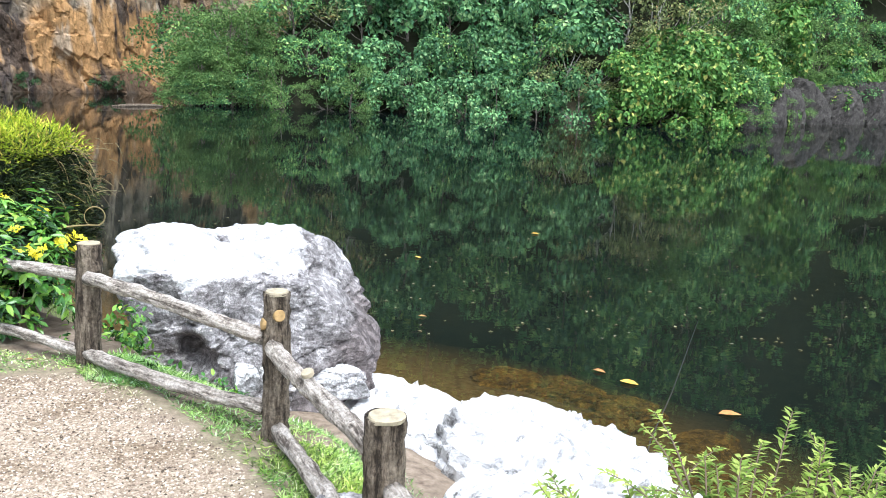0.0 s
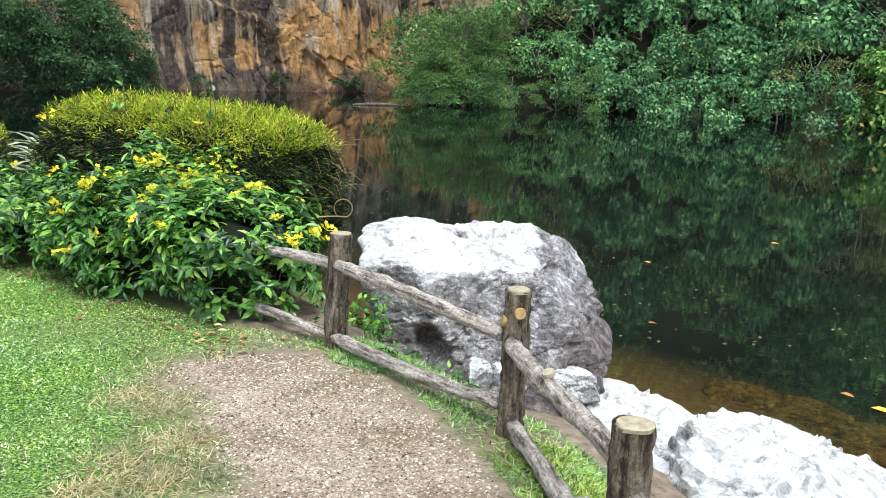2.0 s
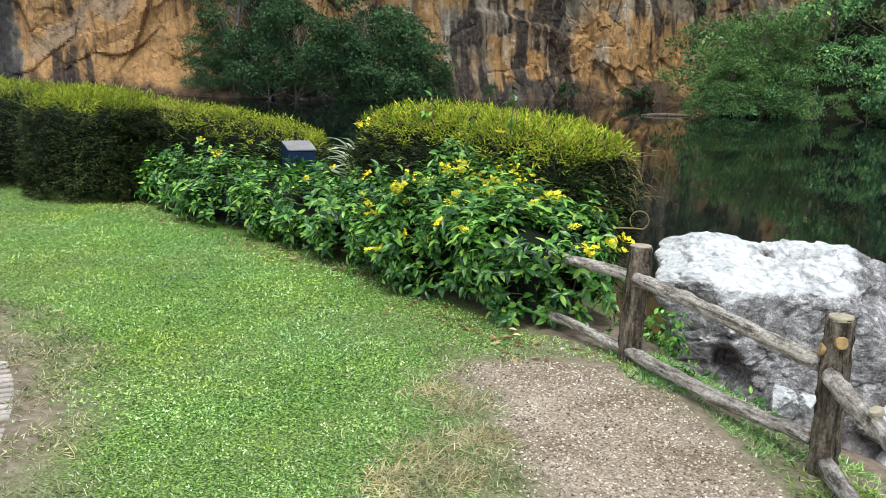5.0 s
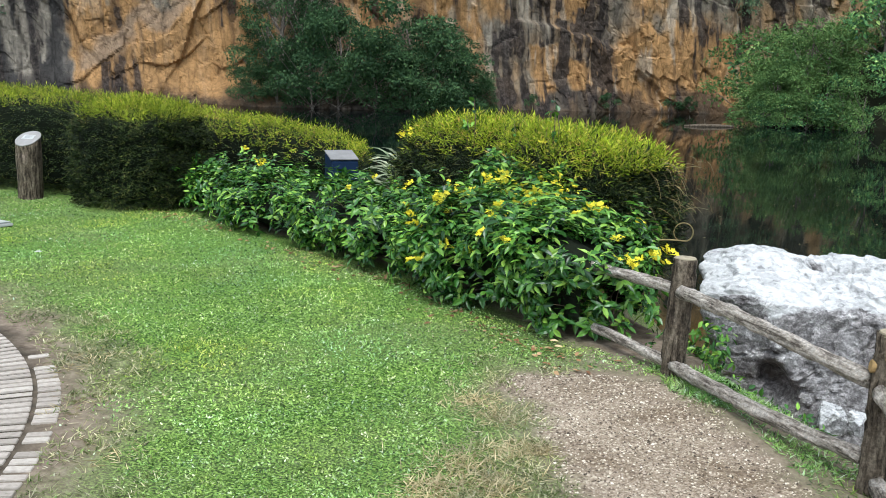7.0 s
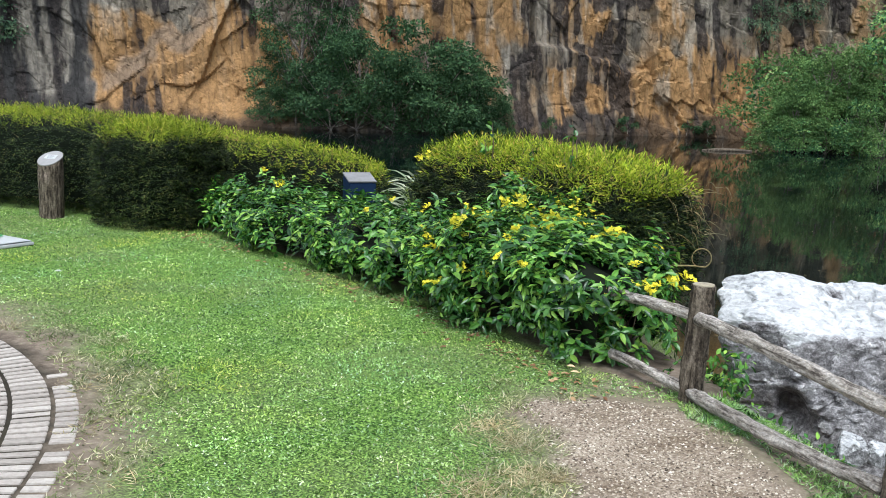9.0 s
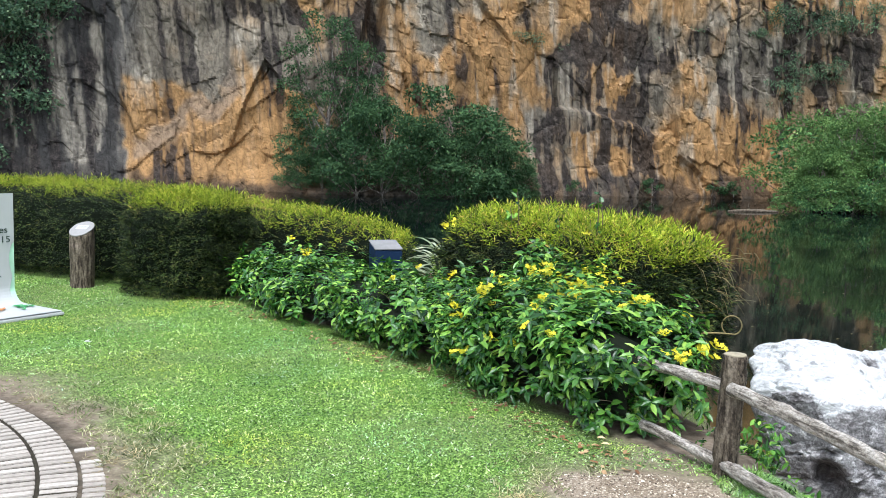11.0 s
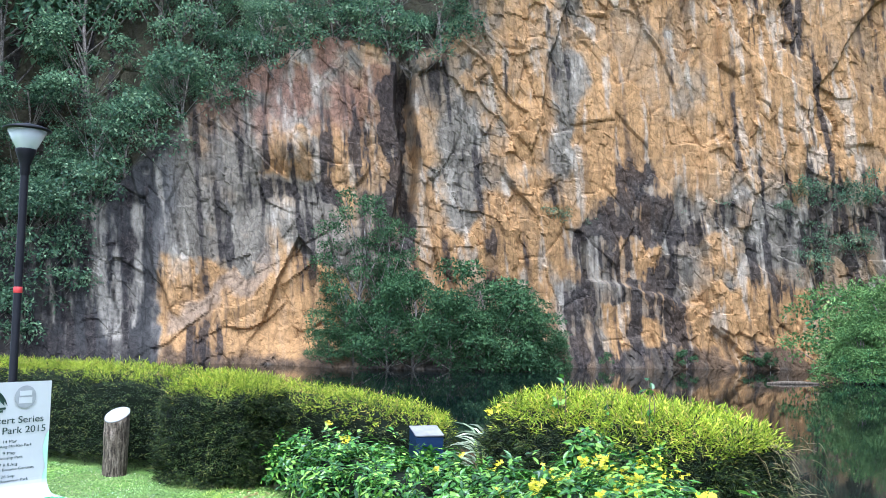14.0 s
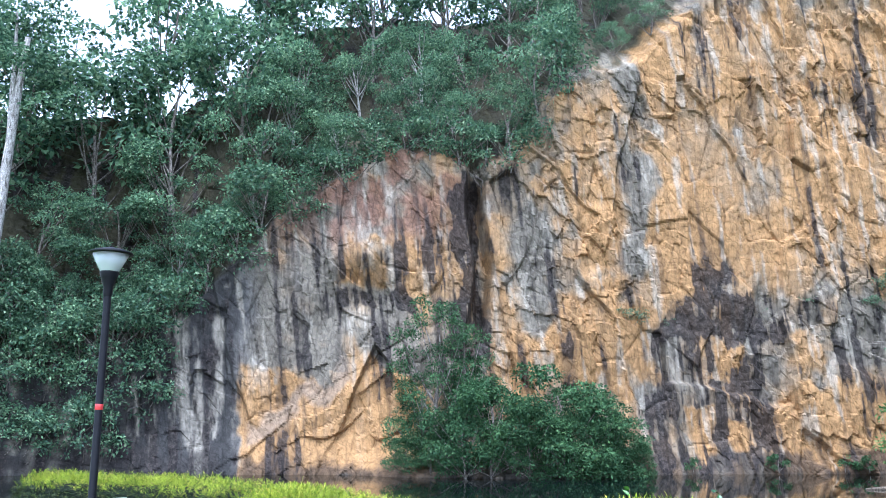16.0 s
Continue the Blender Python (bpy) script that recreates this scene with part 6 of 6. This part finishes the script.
def build_foreground_plant():
    r = np.random.default_rng(77)
    base = empty("feathery_shrub", pose(0.75, 2.05, -0.1), "light green feathery shrub growing outside the fence", "shrub")
    stems, leafs = [], []
    for i in range(84):
        a = r.uniform(0, 6.28)
        q = np.array([r.uniform(-0.45, 0.75), r.uniform(-0.3, 0.5)])
        top = 0.55 + 0.2 * smoothstep(-0.4, 0.3, q[0]) * r.uniform(0.5, 1.1) + r.uniform(-0.16, 0.05)
        s, l = spray(r, (q[0] * 0.5, q[1] * 0.5, 0), (q[0] + 0.12 * np.cos(a), q[1] + 0.12 * np.sin(a), top), 40, 0.032, 0.0125, 0.2, 0.4)
        stems.append(s)
        leafs.append(l)
        for _ in range(3):
            e = np.array([q[0] + r.normal() * 0.14, q[1] + r.normal() * 0.14, top - r.uniform(0.02, 0.2)])
            s, l = spray(r, np.array([q[0] * 0.8, q[1] * 0.8, top * 0.6]), e, 26, 0.03, 0.0115, 0.2, 0.4)
            stems.append(s)
            leafs.append(l)
    tagged(part("stems", mesh_of("stems", *joined(stems), True), TWIG, base), kind="stuff")
    part("sprays", mesh_of("sprays", *joined(leafs)), FERN, base)


def build_pale_plant():
    r = np.random.default_rng(78)
    base = empty("variegated_plant", pose(-5.6, 7.2, 0), "pale variegated long-leaved plant between two hedges", "plant")
    n = 60
    a = r.uniform(0, 6.28, n)
    P = np.stack([0.16 * np.cos(a), 0.12 * np.sin(a), r.uniform(0.3, 0.68, n)], 1)
    D = np.stack([0.9 * np.cos(a), 0.9 * np.sin(a), r.uniform(0.0, 1.0, n)], 1)
    part("fronds", mesh_of("fronds", *leaves(P, D, np.stack([-np.cos(a), -np.sin(a), np.ones(n)], 1), 0.28, 0.05, r, 0.5, True)), SILVER, base)
    st = [tube([(0.02 * k, 0.01 * k, 0.0), p * np.array([0.6, 0.6, 0.6]), p], [0.012, 0.01, 0.006], 5) for k, p in enumerate(P[:10])]
    part("stems", mesh_of("stems", *joined(st), True), FERN, base)


def build_vines():
    t = np.linspace(0, 1, 26)
    ang = -1.2 + 5.4 * t
    ring = np.stack([-2.30 + 0.065 * np.cos(ang) * 0.9, 6.07 + 0.065 * np.cos(ang) * 0.4, 0.49 + 0.065 * np.sin(ang)], 1)
    tail = np.stack([np.linspace(-2.62, ring[0][0], 8), np.linspace(5.75, ring[0][1], 8), np.linspace(0.38, ring[0][2], 8) + 0.03 * np.sin(np.linspace(0, 3.1, 8))], 1)
    me = mesh_of("tendril", *tube(np.vstack([tail[:-1], ring]), np.linspace(0.006, 0.0035, 33), 6), True)
    tagged(part("tendril", me, STRAW), "curled dry vine tendril hanging over the water", "tendril")
    r = np.random.default_rng(90)
    base = empty("climbing_shoot", pose(-3.6, 6.55, 0.95), "thin leafy climbing shoots rising from the hedge", "vine")
    st, lf = [], []
    for x, h in ((0.0, 0.44), (0.04, 0.3), (-0.75, 0.34), (-0.82, 0.2), (-0.35, 0.16)):
        P = np.array([(x, 0, -0.1), (x + 0.01, 0, h * 0.5), (x - 0.02, 0.01, h)])
        st.append(tube(P, [0.005, 0.004, 0.002], 5))
        n = 12
        k = r.random(n)[:, None]
        lf.append(leaves(P[0] * (1 - k) + P[2] * k, r.normal(size=(n, 3)), np.tile([0, 0, 1.0], (n, 1)) + r.normal(size=(n, 3)) * 0.3, 0.075, 0.04, r, 0.2, True))
    for v in st:
        part("stem", mesh_of("stem", *v), TWIG, base)
    part("foliage", mesh_of("foliage", *joined(lf)), FLOWER_LEAF, base)
    # wisps at the hedge's waterside end
    n = 44
    P = np.stack([r.uniform(-2.75, -2.42, n), r.uniform(6.3, 6.9, n), r.uniform(0.55, 0.95, n)], 1)
    D = np.stack([r.uniform(0.5, 1.2, n), r.normal(size=n) * 0.3, r.uniform(-0.5, 0.35, n)], 1)
    k = np.linspace(0, 1, 6)[:, None]
    wisps = [tube(p + unit(d) * 0.17 * k * r.uniform(0.3, 1.1) - np.array([0, 0, 0.13]) * k * k * r.uniform(0, 1.2), np.linspace(0.0022, 0.0008, 6), 4) for p, d in zip(P, D)]
    tagged(part("grass_wisps", mesh_of("grass_wisps", *joined(wisps)), STRAW), "dry wispy stems at the hedge end", "grass", kind="stuff")


build_foreground_plant()
build_pale_plant()
build_vines()


# ---- the lake's small things ----
def build_lake_bits():
    r = np.random.default_rng(61)
    DEAD = make_plain("dead_leaf", (0.36, 0.17, 0.05), 0.6, 0.3, 0.4, 30)
    YEL = make_plain("yellow_dead_leaf", (0.6, 0.34, 0.05), 0.6, 0.3, 0.3, 30)
    for x, y, s, mt, lab in ((1.45, 6.97, 0.24, YEL, "orange fallen leaf floating on the lake"), (1.28, 7.22, 0.17, DEAD, "brown fallen leaf floating on the lake"), (2.05, 6.35, 0.26, DEAD, "brown fallen leaf floating on the lake"), (3.2, 5.9, 0.2, YEL, "orange fallen leaf floating on the lake"), (-0.35, 11.4, 0.16, YEL, "yellow leaf floating on the lake"), (1.3, 13.5, 0.2, YEL, "yellow leaf floating on the lake"), (-0.2, 8.6, 0.13, DEAD, "pale leaf floating on the lake")):
        V, F = leaves(np.array([[x, y, WATER_Z + 0.012]]), np.array([[0.9, -0.3 + r.normal() * 0.3, 0.02]]), np.array([[0, 0, 1.0]]), s, s * 0.5, np.random.default_rng(3), 0.05, True)
        tagged(part("fallen_leaf", mesh_of("fallen_leaf", V, F), mt), lab, "leaf", "leaves on the lake")
    n = 900
    P = np.stack([r.uniform(-8, 12, n), 8 + 26 * r.random(n) ** 1.4, np.full(n, WATER_Z + 0.004)], 1)
    P[:, 0] *= 0.3 + P[:, 1] / 26
    D = np.stack([r.normal(size=n), r.normal(size=n), np.zeros(n)], 1)
    tagged(part("floating_specks", mesh_of("floating_specks", *leaves(P, D, np.tile([0, 0, 1.0], (n, 1)), 0.045, 0.03, r, 0.0)), STRAW), "specks of leaf litter floating on the lake", "debris", kind="stuff")
    V, F = tube([(-15.95, 42.8, -0.78), (-15.4, 43.4, -0.74), (-14.8, 44.1, -0.75), (-14.2, 44.75, -0.78)], [0.05, 0.09, 0.1, 0.06], 8, 0.2, 3)
    V2, F2 = tube([(-15.2, 43.6, -0.72), (-15.25, 43.55, -0.5), (-15.2, 43.5, -0.36)], [0.03, 0.025, 0.015], 6, 0.2, 3)
    tagged(part("driftwood_log", mesh_of("driftwood_log", *joined([(V, F), (V2, F2)]), True), POST_WOOD), "grey driftwood log floating by the far bank", "log")
    V, F = tube([(1.3, 5.4, -0.95), (1.42, 5.7, -0.74), (1.66, 6.2, -0.6), (2.2, 7.6, -0.45)], [0.006, 0.005, 0.004, 0.0015], 6, 0.2, 8)
    tagged(part("bare_twig", mesh_of("bare_twig", V, F, True), make_plain("wet_dark_twig", (0.035, 0.03, 0.022), 0.7, 0.2, 0.3)), "thin bare twig reaching over the shallows", "twig")


build_lake_bits()


# ---- lawn, weeds, gravel ----
LAWN = [(-15, 4.75), (-10.3, 5.62), (-8.5, 5.85), (-7.6, 6.22), (-6.3, 5.74), (-5.3, 5.56), (-4.3, 5.36), (-3.64, 5.14), (-2.94, 4.84), (-2.5, 4.74), (-2.05, 4.72), (-1.74, 4.7), (-1.72, 4.46), (-2.04, 4.38), (-2.32, 4.2), (-2.5, 4.02), (-2.45, 3.85), (-2.24, 3.66), (-2.08, 3.52), (-1.79, 3.2), (-1.59, 2.93), (-1.51, 2.6), (-1.55, 2.0), (-1.67, 0.6), (-15, 0.6)]


MATS = ((-1.79, 2.87, 0.072, 1540), (-2.01, 2.96, 0.072, 1100), (-1.89, 3.2, 0.06, 924), (-1.81, 3.28, 0.03, 440), (-2.12, 3.46, 0.072, 792), (-2.33, 3.56, 0.072, 572), (-1.87, 2.63, 0.084, 1320), (-1.98, 2.74, 0.06, 770), (-1.8, 2.4, 0.072, 770), (-4.17, 2.65, 0.08, 260), (-3.6, 2.34, 0.08, 260), (-3.11, 2.13, 0.08, 240), (-5.46, 2.92, 0.05, 200), (-4.18, 2.81, 0.08, 260))


def scatter(poly, n, r, grow=0.0):
    P = np.array(poly)
    x, y = r.uniform(P[:, 0].min(), P[:, 0].max(), n), r.uniform(P[:, 1].min(), P[:, 1].max(), n)
    k = inside(x, y, poly)
    return x[k], y[k]


def blades(x, y, r, length, width, stand=0.8):
    n = len(x)
    z = lie(x, y) - 0.004
    D = np.stack([r.normal(size=n), r.normal(size=n), r.uniform(0.25, 1.0, n) * stand], 1)
    return leaves(np.stack([x, y, z], 1), D, np.stack([r.normal(size=n) * 0.4, r.normal(size=n) * 0.4, np.ones(n)], 1), length, width, r, 0.35)


def build_lawn():
    r = np.random.default_rng(51)
    x, y = scatter(LAWN, 2300000, r)
    seen = (y > -0.45 * x - 0.3) | (r.random(len(x)) < 0.2)
    x, y = x[seen], y[seen]
    far = np.hypot(x, y)
    edge = to_line(x, y, PATH_EDGE)
    brick = np.hypot(x - BRICK_MID[0], y - BRICK_MID[1]) - BRICK_R
    patch = fbm(x * 1.6, y * 1.6, 91, 4)
    thin = smoothstep(0.0, 0.45, edge + 0.5 * (patch - 0.5)) * smoothstep(0.06, 0.6, brick + 0.6 * (patch - 0.5))
    thin = np.maximum(thin, 0.9 * smoothstep(4.02, 4.3, y) * smoothstep(0.02, 0.12, edge))
    clump = smoothstep(0.3, 0.6, fbm(x * 9, y * 9, 93, 3))
    keep = (r.random(len(x)) < np.clip(1.15 - far * 0.11, 0.25, 1) * (0.12 + 0.88 * thin) * (0.45 + 0.55 * clump)) & (brick > 0.0) & (r.random(len(x)) < 0.5) & (to_line(x, y, [p[:2] for p in BUSH_LINE]) + 0.16 * (patch - 0.5) > 0.27)
    x, y, thin, far = x[keep], y[keep], thin[keep], far[keep]
    # each plant is a low rosette of a few blades
    x, y, thin, far = np.repeat(x, 3) + r.normal(size=3 * len(x)) * 0.008, np.repeat(y, 3) + r.normal(size=3 * len(y)) * 0.008, np.repeat(thin, 3), np.repeat(far, 3)
    dry = r.random(len(x)) < 0.03 + 0.75 * (1 - thin) + 0.4 * smoothstep(0.56, 0.70, fbm(x * 0.9, y * 0.9, 92, 4))
    for name, pick, mat, lab in (("lawn_grass", ~dry, BLADE, "short bright green broad-bladed lawn grass"), ("dry_grass", dry, DRY_BLADE, "straw-coloured dry grass in the worn lawn")):
        wide = 0.0108 if name == "lawn_grass" else 0.007
        tagged(part(name, mesh_of(name, *blades(x[pick], y[pick], r, 0.0165 + 0.0006 * far[pick], wide * (0.74 + 0.02 * far[pick]), 0.75)), mat), lab, "grass", kind="stuff")
    # long tufts on the worn edges and the strip under the fence
    strip = [(-1.9, 4.62), (-1.66, 4.3), (-1.3, 4.22), (-0.95, 3.8), (-0.62, 3.4), (-0.35, 2.9), (-0.15, 2.2), (0.25, 1.2), (0.7, 2.2), (0.35, 3.4), (-0.1, 4.3), (-0.7, 4.9), (-1.35, 4.85)]
    x, y = scatter(strip, 330000, r)
    k = (fbm(x * 2.6, y * 2.6, 95, 3) + 0.12 * r.normal(size=len(x))) > 0.4
    tagged(part("verge_grass", mesh_of("verge_grass", *blades(x[k], y[k], r, 0.04, 0.0055, 1.0)), BLADE), "green verge grass under the fence", "grass", kind="stuff")
    tx, ty, X, Y = r.uniform(-5.9, -1.3, 5200), r.uniform(1.2, 4.3, 5200), [], []
    e = to_line(tx, ty, PATH_EDGE) * np.where(inside(tx, ty, PATH_EDGE), -2, 1)
    b = np.hypot(tx - BRICK_MID[0], ty - BRICK_MID[1]) - BRICK_R
    worn = (((e > -0.12) & (e < 0.3)) | (b < 0.5)) & (b > 0.02) & (fbm(tx * 4, ty * 4, 96, 3) > 0.42)
    for a, c in zip(tx[worn], ty[worn]):
        m = int(r.integers(10, 34))
        X.append(a + r.normal(size=m) * 0.02)
        Y.append(c + r.normal(size=m) * 0.02)
    X, Y = np.concatenate(X), np.concatenate(Y)
    tagged(part("grass_tufts", mesh_of("grass_tufts", *blades(X, Y, r, 0.042, 0.0052, 0.9)), DRY_BLADE), "grey-green dry grass tufts at the worn edges", "grass", kind="stuff")
    # pale matted straw where the path meets the lawn, with a few green-brown tufts
    X, Y = [], []
    for a, c, w, m in MATS:
        X.append(a + r.normal(size=m) * w)
        Y.append(c + r.normal(size=m) * w)
    X, Y = np.concatenate(X), np.concatenate(Y)
    tagged(part("straw_mat", mesh_of("straw_mat", *blades(X, Y, r, 0.062, 0.0042, 0.6)), PALE_STRAW), "pale matted dry straw beside the path", "grass", kind="stuff")
    # broad weeds by the boulder and under the rails
    w = [(-1.62, 4.62), (-1.2, 4.45), (-0.85, 4.3), (-0.9, 4.7), (-1.3, 4.8)]
    x, y = scatter(w, 24, r)
    x, y = np.concatenate([x, r.uniform(-2.05, -1.62, 14)]), np.concatenate([y, r.uniform(4.72, 5.5, 14)])
    x, y = np.repeat(x, 16) + r.normal(size=16 * len(x)) * 0.045, np.repeat(y, 16) + r.normal(size=16 * len(y)) * 0.045
    P = np.stack([x, y, lie(x, y) + r.uniform(0, 0.07, len(x))], 1)
    tall = np.stack([r.normal(-1.62, 0.06, 130), r.normal(4.84, 0.06, 130), 0.02 + 0.24 * r.random(130) ** 1.3], 1)
    P = np.vstack([P, tall])
    x = P[:, 0]
    tagged(part("shore_weeds", mesh_of("shore_weeds", *leaves(P, r.normal(size=P.shape), np.tile([0, 0, 1.0], (len(x), 1)) + r.normal(size=P.shape) * 0.4, 0.05, 0.024, r, 0.2, True)), FLOWER_LEAF), "broad green weeds between fence and boulder", "weeds", kind="stuff")


def build_gravel():
    r = np.random.default_rng(52)
    x, y = scatter([p for p in PATH_EDGE if p[1] > 0.5], 95000, r)
    k = y > 1.3
    x, y = x[k], y[k]
    n = len(x)
    o = np.array([(1, 0, 0), (-1, 0, 0), (0, 1, 0), (0, -1, 0), (0.2, 0.1, 1)], float)
    f = np.array([(0, 2, 4), (2, 1, 4), (1, 3, 4), (3, 0, 4)])
    s = 0.0022 + 0.0062 * r.random(n) ** 2.6
    sc = np.stack([s * r.uniform(0.7, 1.5, n), s * r.uniform(0.7, 1.5, n), s * 0.8], 1)
    a = r.uniform(0, 6.28, n)
    q = o[None] * sc[:, None]
    q = np.stack([q[..., 0] * np.cos(a)[:, None] - q[..., 1] * np.sin(a)[:, None], q[..., 0] * np.sin(a)[:, None] + q[..., 1] * np.cos(a)[:, None], q[..., 2]], -1)
    V = q + np.stack([x, y, lie(x, y) - 0.001], 1)[:, None]
    m, nt, b = material("gravel_chips", 0.9, 0.2)
    nt.links.new(ramp(nt, island(nt), (0.0, (0.04, 0.03, 0.02)), (0.3, (0.15, 0.115, 0.085)), (0.6, (0.32, 0.27, 0.2)), (0.85, (0.46, 0.4, 0.31)), (1.0, (0.64, 0.58, 0.48))), b.inputs["Base Color"])
    tagged(part("gravel", mesh_of("gravel", V.reshape(-1, 3), (f[None] + 5 * np.arange(n)[:, None, None]).reshape(-1, 3)), m), "small loose gravel chips on the path", "gravel", kind="stuff")


def build_litter():
    r = np.random.default_rng(53)
    m = leaf_material("leaf_litter", ((0.0, (0.1, 0.05, 0.03)), (0.5, (0.24, 0.13, 0.07)), (1.0, (0.42, 0.3, 0.18))), 0.7, 0.15)
    L = np.array(BUSH_LINE)
    t = r.random(300)
    s = np.interp(t, np.linspace(0, 1, len(L)), L[:, 0]), np.interp(t, np.linspace(0, 1, len(L)), L[:, 1])
    P = np.stack([s[0] + r.normal(size=300) * 0.08 - 0.1, s[1] - 0.62 + r.normal(size=300) * 0.1, np.zeros(300)], 1)
    P[:, 2] = lie(P[:, 0], P[:, 1]) + 0.012
    tagged(part("leaf_litter", mesh_of("leaf_litter", *leaves(P, r.normal(size=(300, 3)) * np.array([1, 1, 0.15]), np.tile([0, 0, 1.0], (300, 1)) + r.normal(size=(300, 3)) * 0.3, 0.045, 0.022, r, 0.1, True)), m), "brown leaf litter along the foot of the bush", "litter", kind="stuff")
    PALE = make_plain("pale_dry_leaf", (0.6, 0.42, 0.24), 0.6, 0.3, 0.2, 30)
    for x, y in ((-2.49, 4.58), (-2.42, 4.5)):
        V, F = leaves(np.array([[x, y, 0.03]]), np.array([[0.9, 0.3, 0.1]]), np.array([[0, 0, 1.0]]), 0.08, 0.05, np.random.default_rng(3), 0.1, True)
        tagged(part("fallen_leaf", mesh_of("fallen_leaf", V, F), PALE), "pale dry leaf lying on the lawn edge", "leaf")
    V, F = leaves(np.array([[-6.62, 3.92, 0.045]]), np.array([[0.5, 0.8, 0.05]]), np.array([[0, 0, 1.0]]), 0.09, 0.07, np.random.default_rng(3), 0.1, True)
    tagged(part("paper_scrap", mesh_of("paper_scrap", V, F), WHITE_BOARD), "white paper scrap lying on the lawn", "litter")


build_lawn()
build_gravel()
build_litter()


# ---- brick paving ----
def build_bricks():
    m, nt, b = material("worn_grey_brick", 0.85, 0.2)
    w = coords(nt, kind="World")
    info = nt.nodes.new("ShaderNodeObjectInfo").outputs["Random"]
    c = ramp(nt, info, (0.0, (0.31, 0.278, 0.24)), (0.5, (0.39, 0.35, 0.305)), (1.0, (0.46, 0.42, 0.37)))
    c = mixed(nt, 0.6, c, ramp(nt, grain(nt, 45, w, 6, 0.7), (0.3, (0.6, 0.58, 0.56)), (0.7, (1.2, 1.2, 1.2))), "MULTIPLY")
    nt.links.new(c, b.inputs["Base Color"])
    relief(nt, b, grain(nt, 90, w, 4), 0.5, 0.006)
    base = tagged(empty("paving", pose(BRICK_MID[0], BRICK_MID[1], 0), "curved path of narrow grey-brown bricks laid in rings", "path", kind="structure"), kind="structure")
    r = np.random.default_rng(54)
    shapes = {}
    for ring, (r0, r1) in enumerate(((3.205, 3.305), (3.02, 3.185), (2.8, 3.0), (2.58, 2.78), (2.36, 2.56))):
        me = bpy.data.meshes.new("brick")
        bm = block(r1 - r0, 0.0485, 0.06, 0.003)
        bm.to_mesh(me)
        bm.free()
        shapes[ring] = me
        step = 0.067 / ((r0 + r1) / 2)
        for a in np.arange(radians(32), radians(110), step):
            if ring == 0 and (a > radians(62) + 0.25 * r.random() or r.random() < 0.06):
                continue
            q = a + (ring % 2) * step / 2 + r.normal() * 0.001
            mid = (r0 + r1) / 2
            part("brick", me, m, base, "", pose(mid * math.cos(q), mid * math.sin(q), -0.0235 + r.normal() * 0.0015, r.normal() * 0.4, r.normal() * 0.4, math.degrees(q) + r.normal() * 0.6))

    V, F = [], []
    for r0, r1, a0, a1 in ((3.205, 3.305, 110.4, 392.3), (3.02, 3.185, 110.4, 392.3), (2.8, 3.0, 110.4, 392.3), (2.58, 2.78, 110.4, 392.3), (2.36, 2.56, 110.4, 392.3), (2.14, 2.34, 0, 360), (1.92, 2.12, 0, 360), (1.7, 1.9, 0, 360), (1.48, 1.68, 0, 360), (1.26, 1.46, 0, 360), (1.04, 1.24, 0, 360), (0.68, 1.02, 0, 360), (0.3, 0.66, 0, 360)):
        mid = (r0 + r1) / 2
        for q in np.arange(radians(a0), radians(a1) - 0.05 / mid, 0.067 / mid):
            k, ca, sa = len(V), math.cos(q), math.sin(q)
            for h, cut in ((-0.03, 0.0), (0.004, 0.0), (0.007, 0.003)):
                for a, t in ((r0 + cut, -0.025 + cut), (r1 - cut, -0.025 + cut), (r1 - cut, 0.025 - cut), (r0 + cut, 0.025 - cut)):
                    V.append((a * ca - t * sa, a * sa + t * ca, h))
            F += [(k + 8, k + 9, k + 10, k + 11)] + [(k + u + e, k + u + (e + 1) % 4, k + u + 4 + (e + 1) % 4, k + u + 4 + e) for u in (0, 4) for e in range(4)]
    tagged(part("inner_bricks", mesh_of("inner_bricks", V, F), m, base, "inner rings of the brick path"), kind="stuff")


build_bricks()
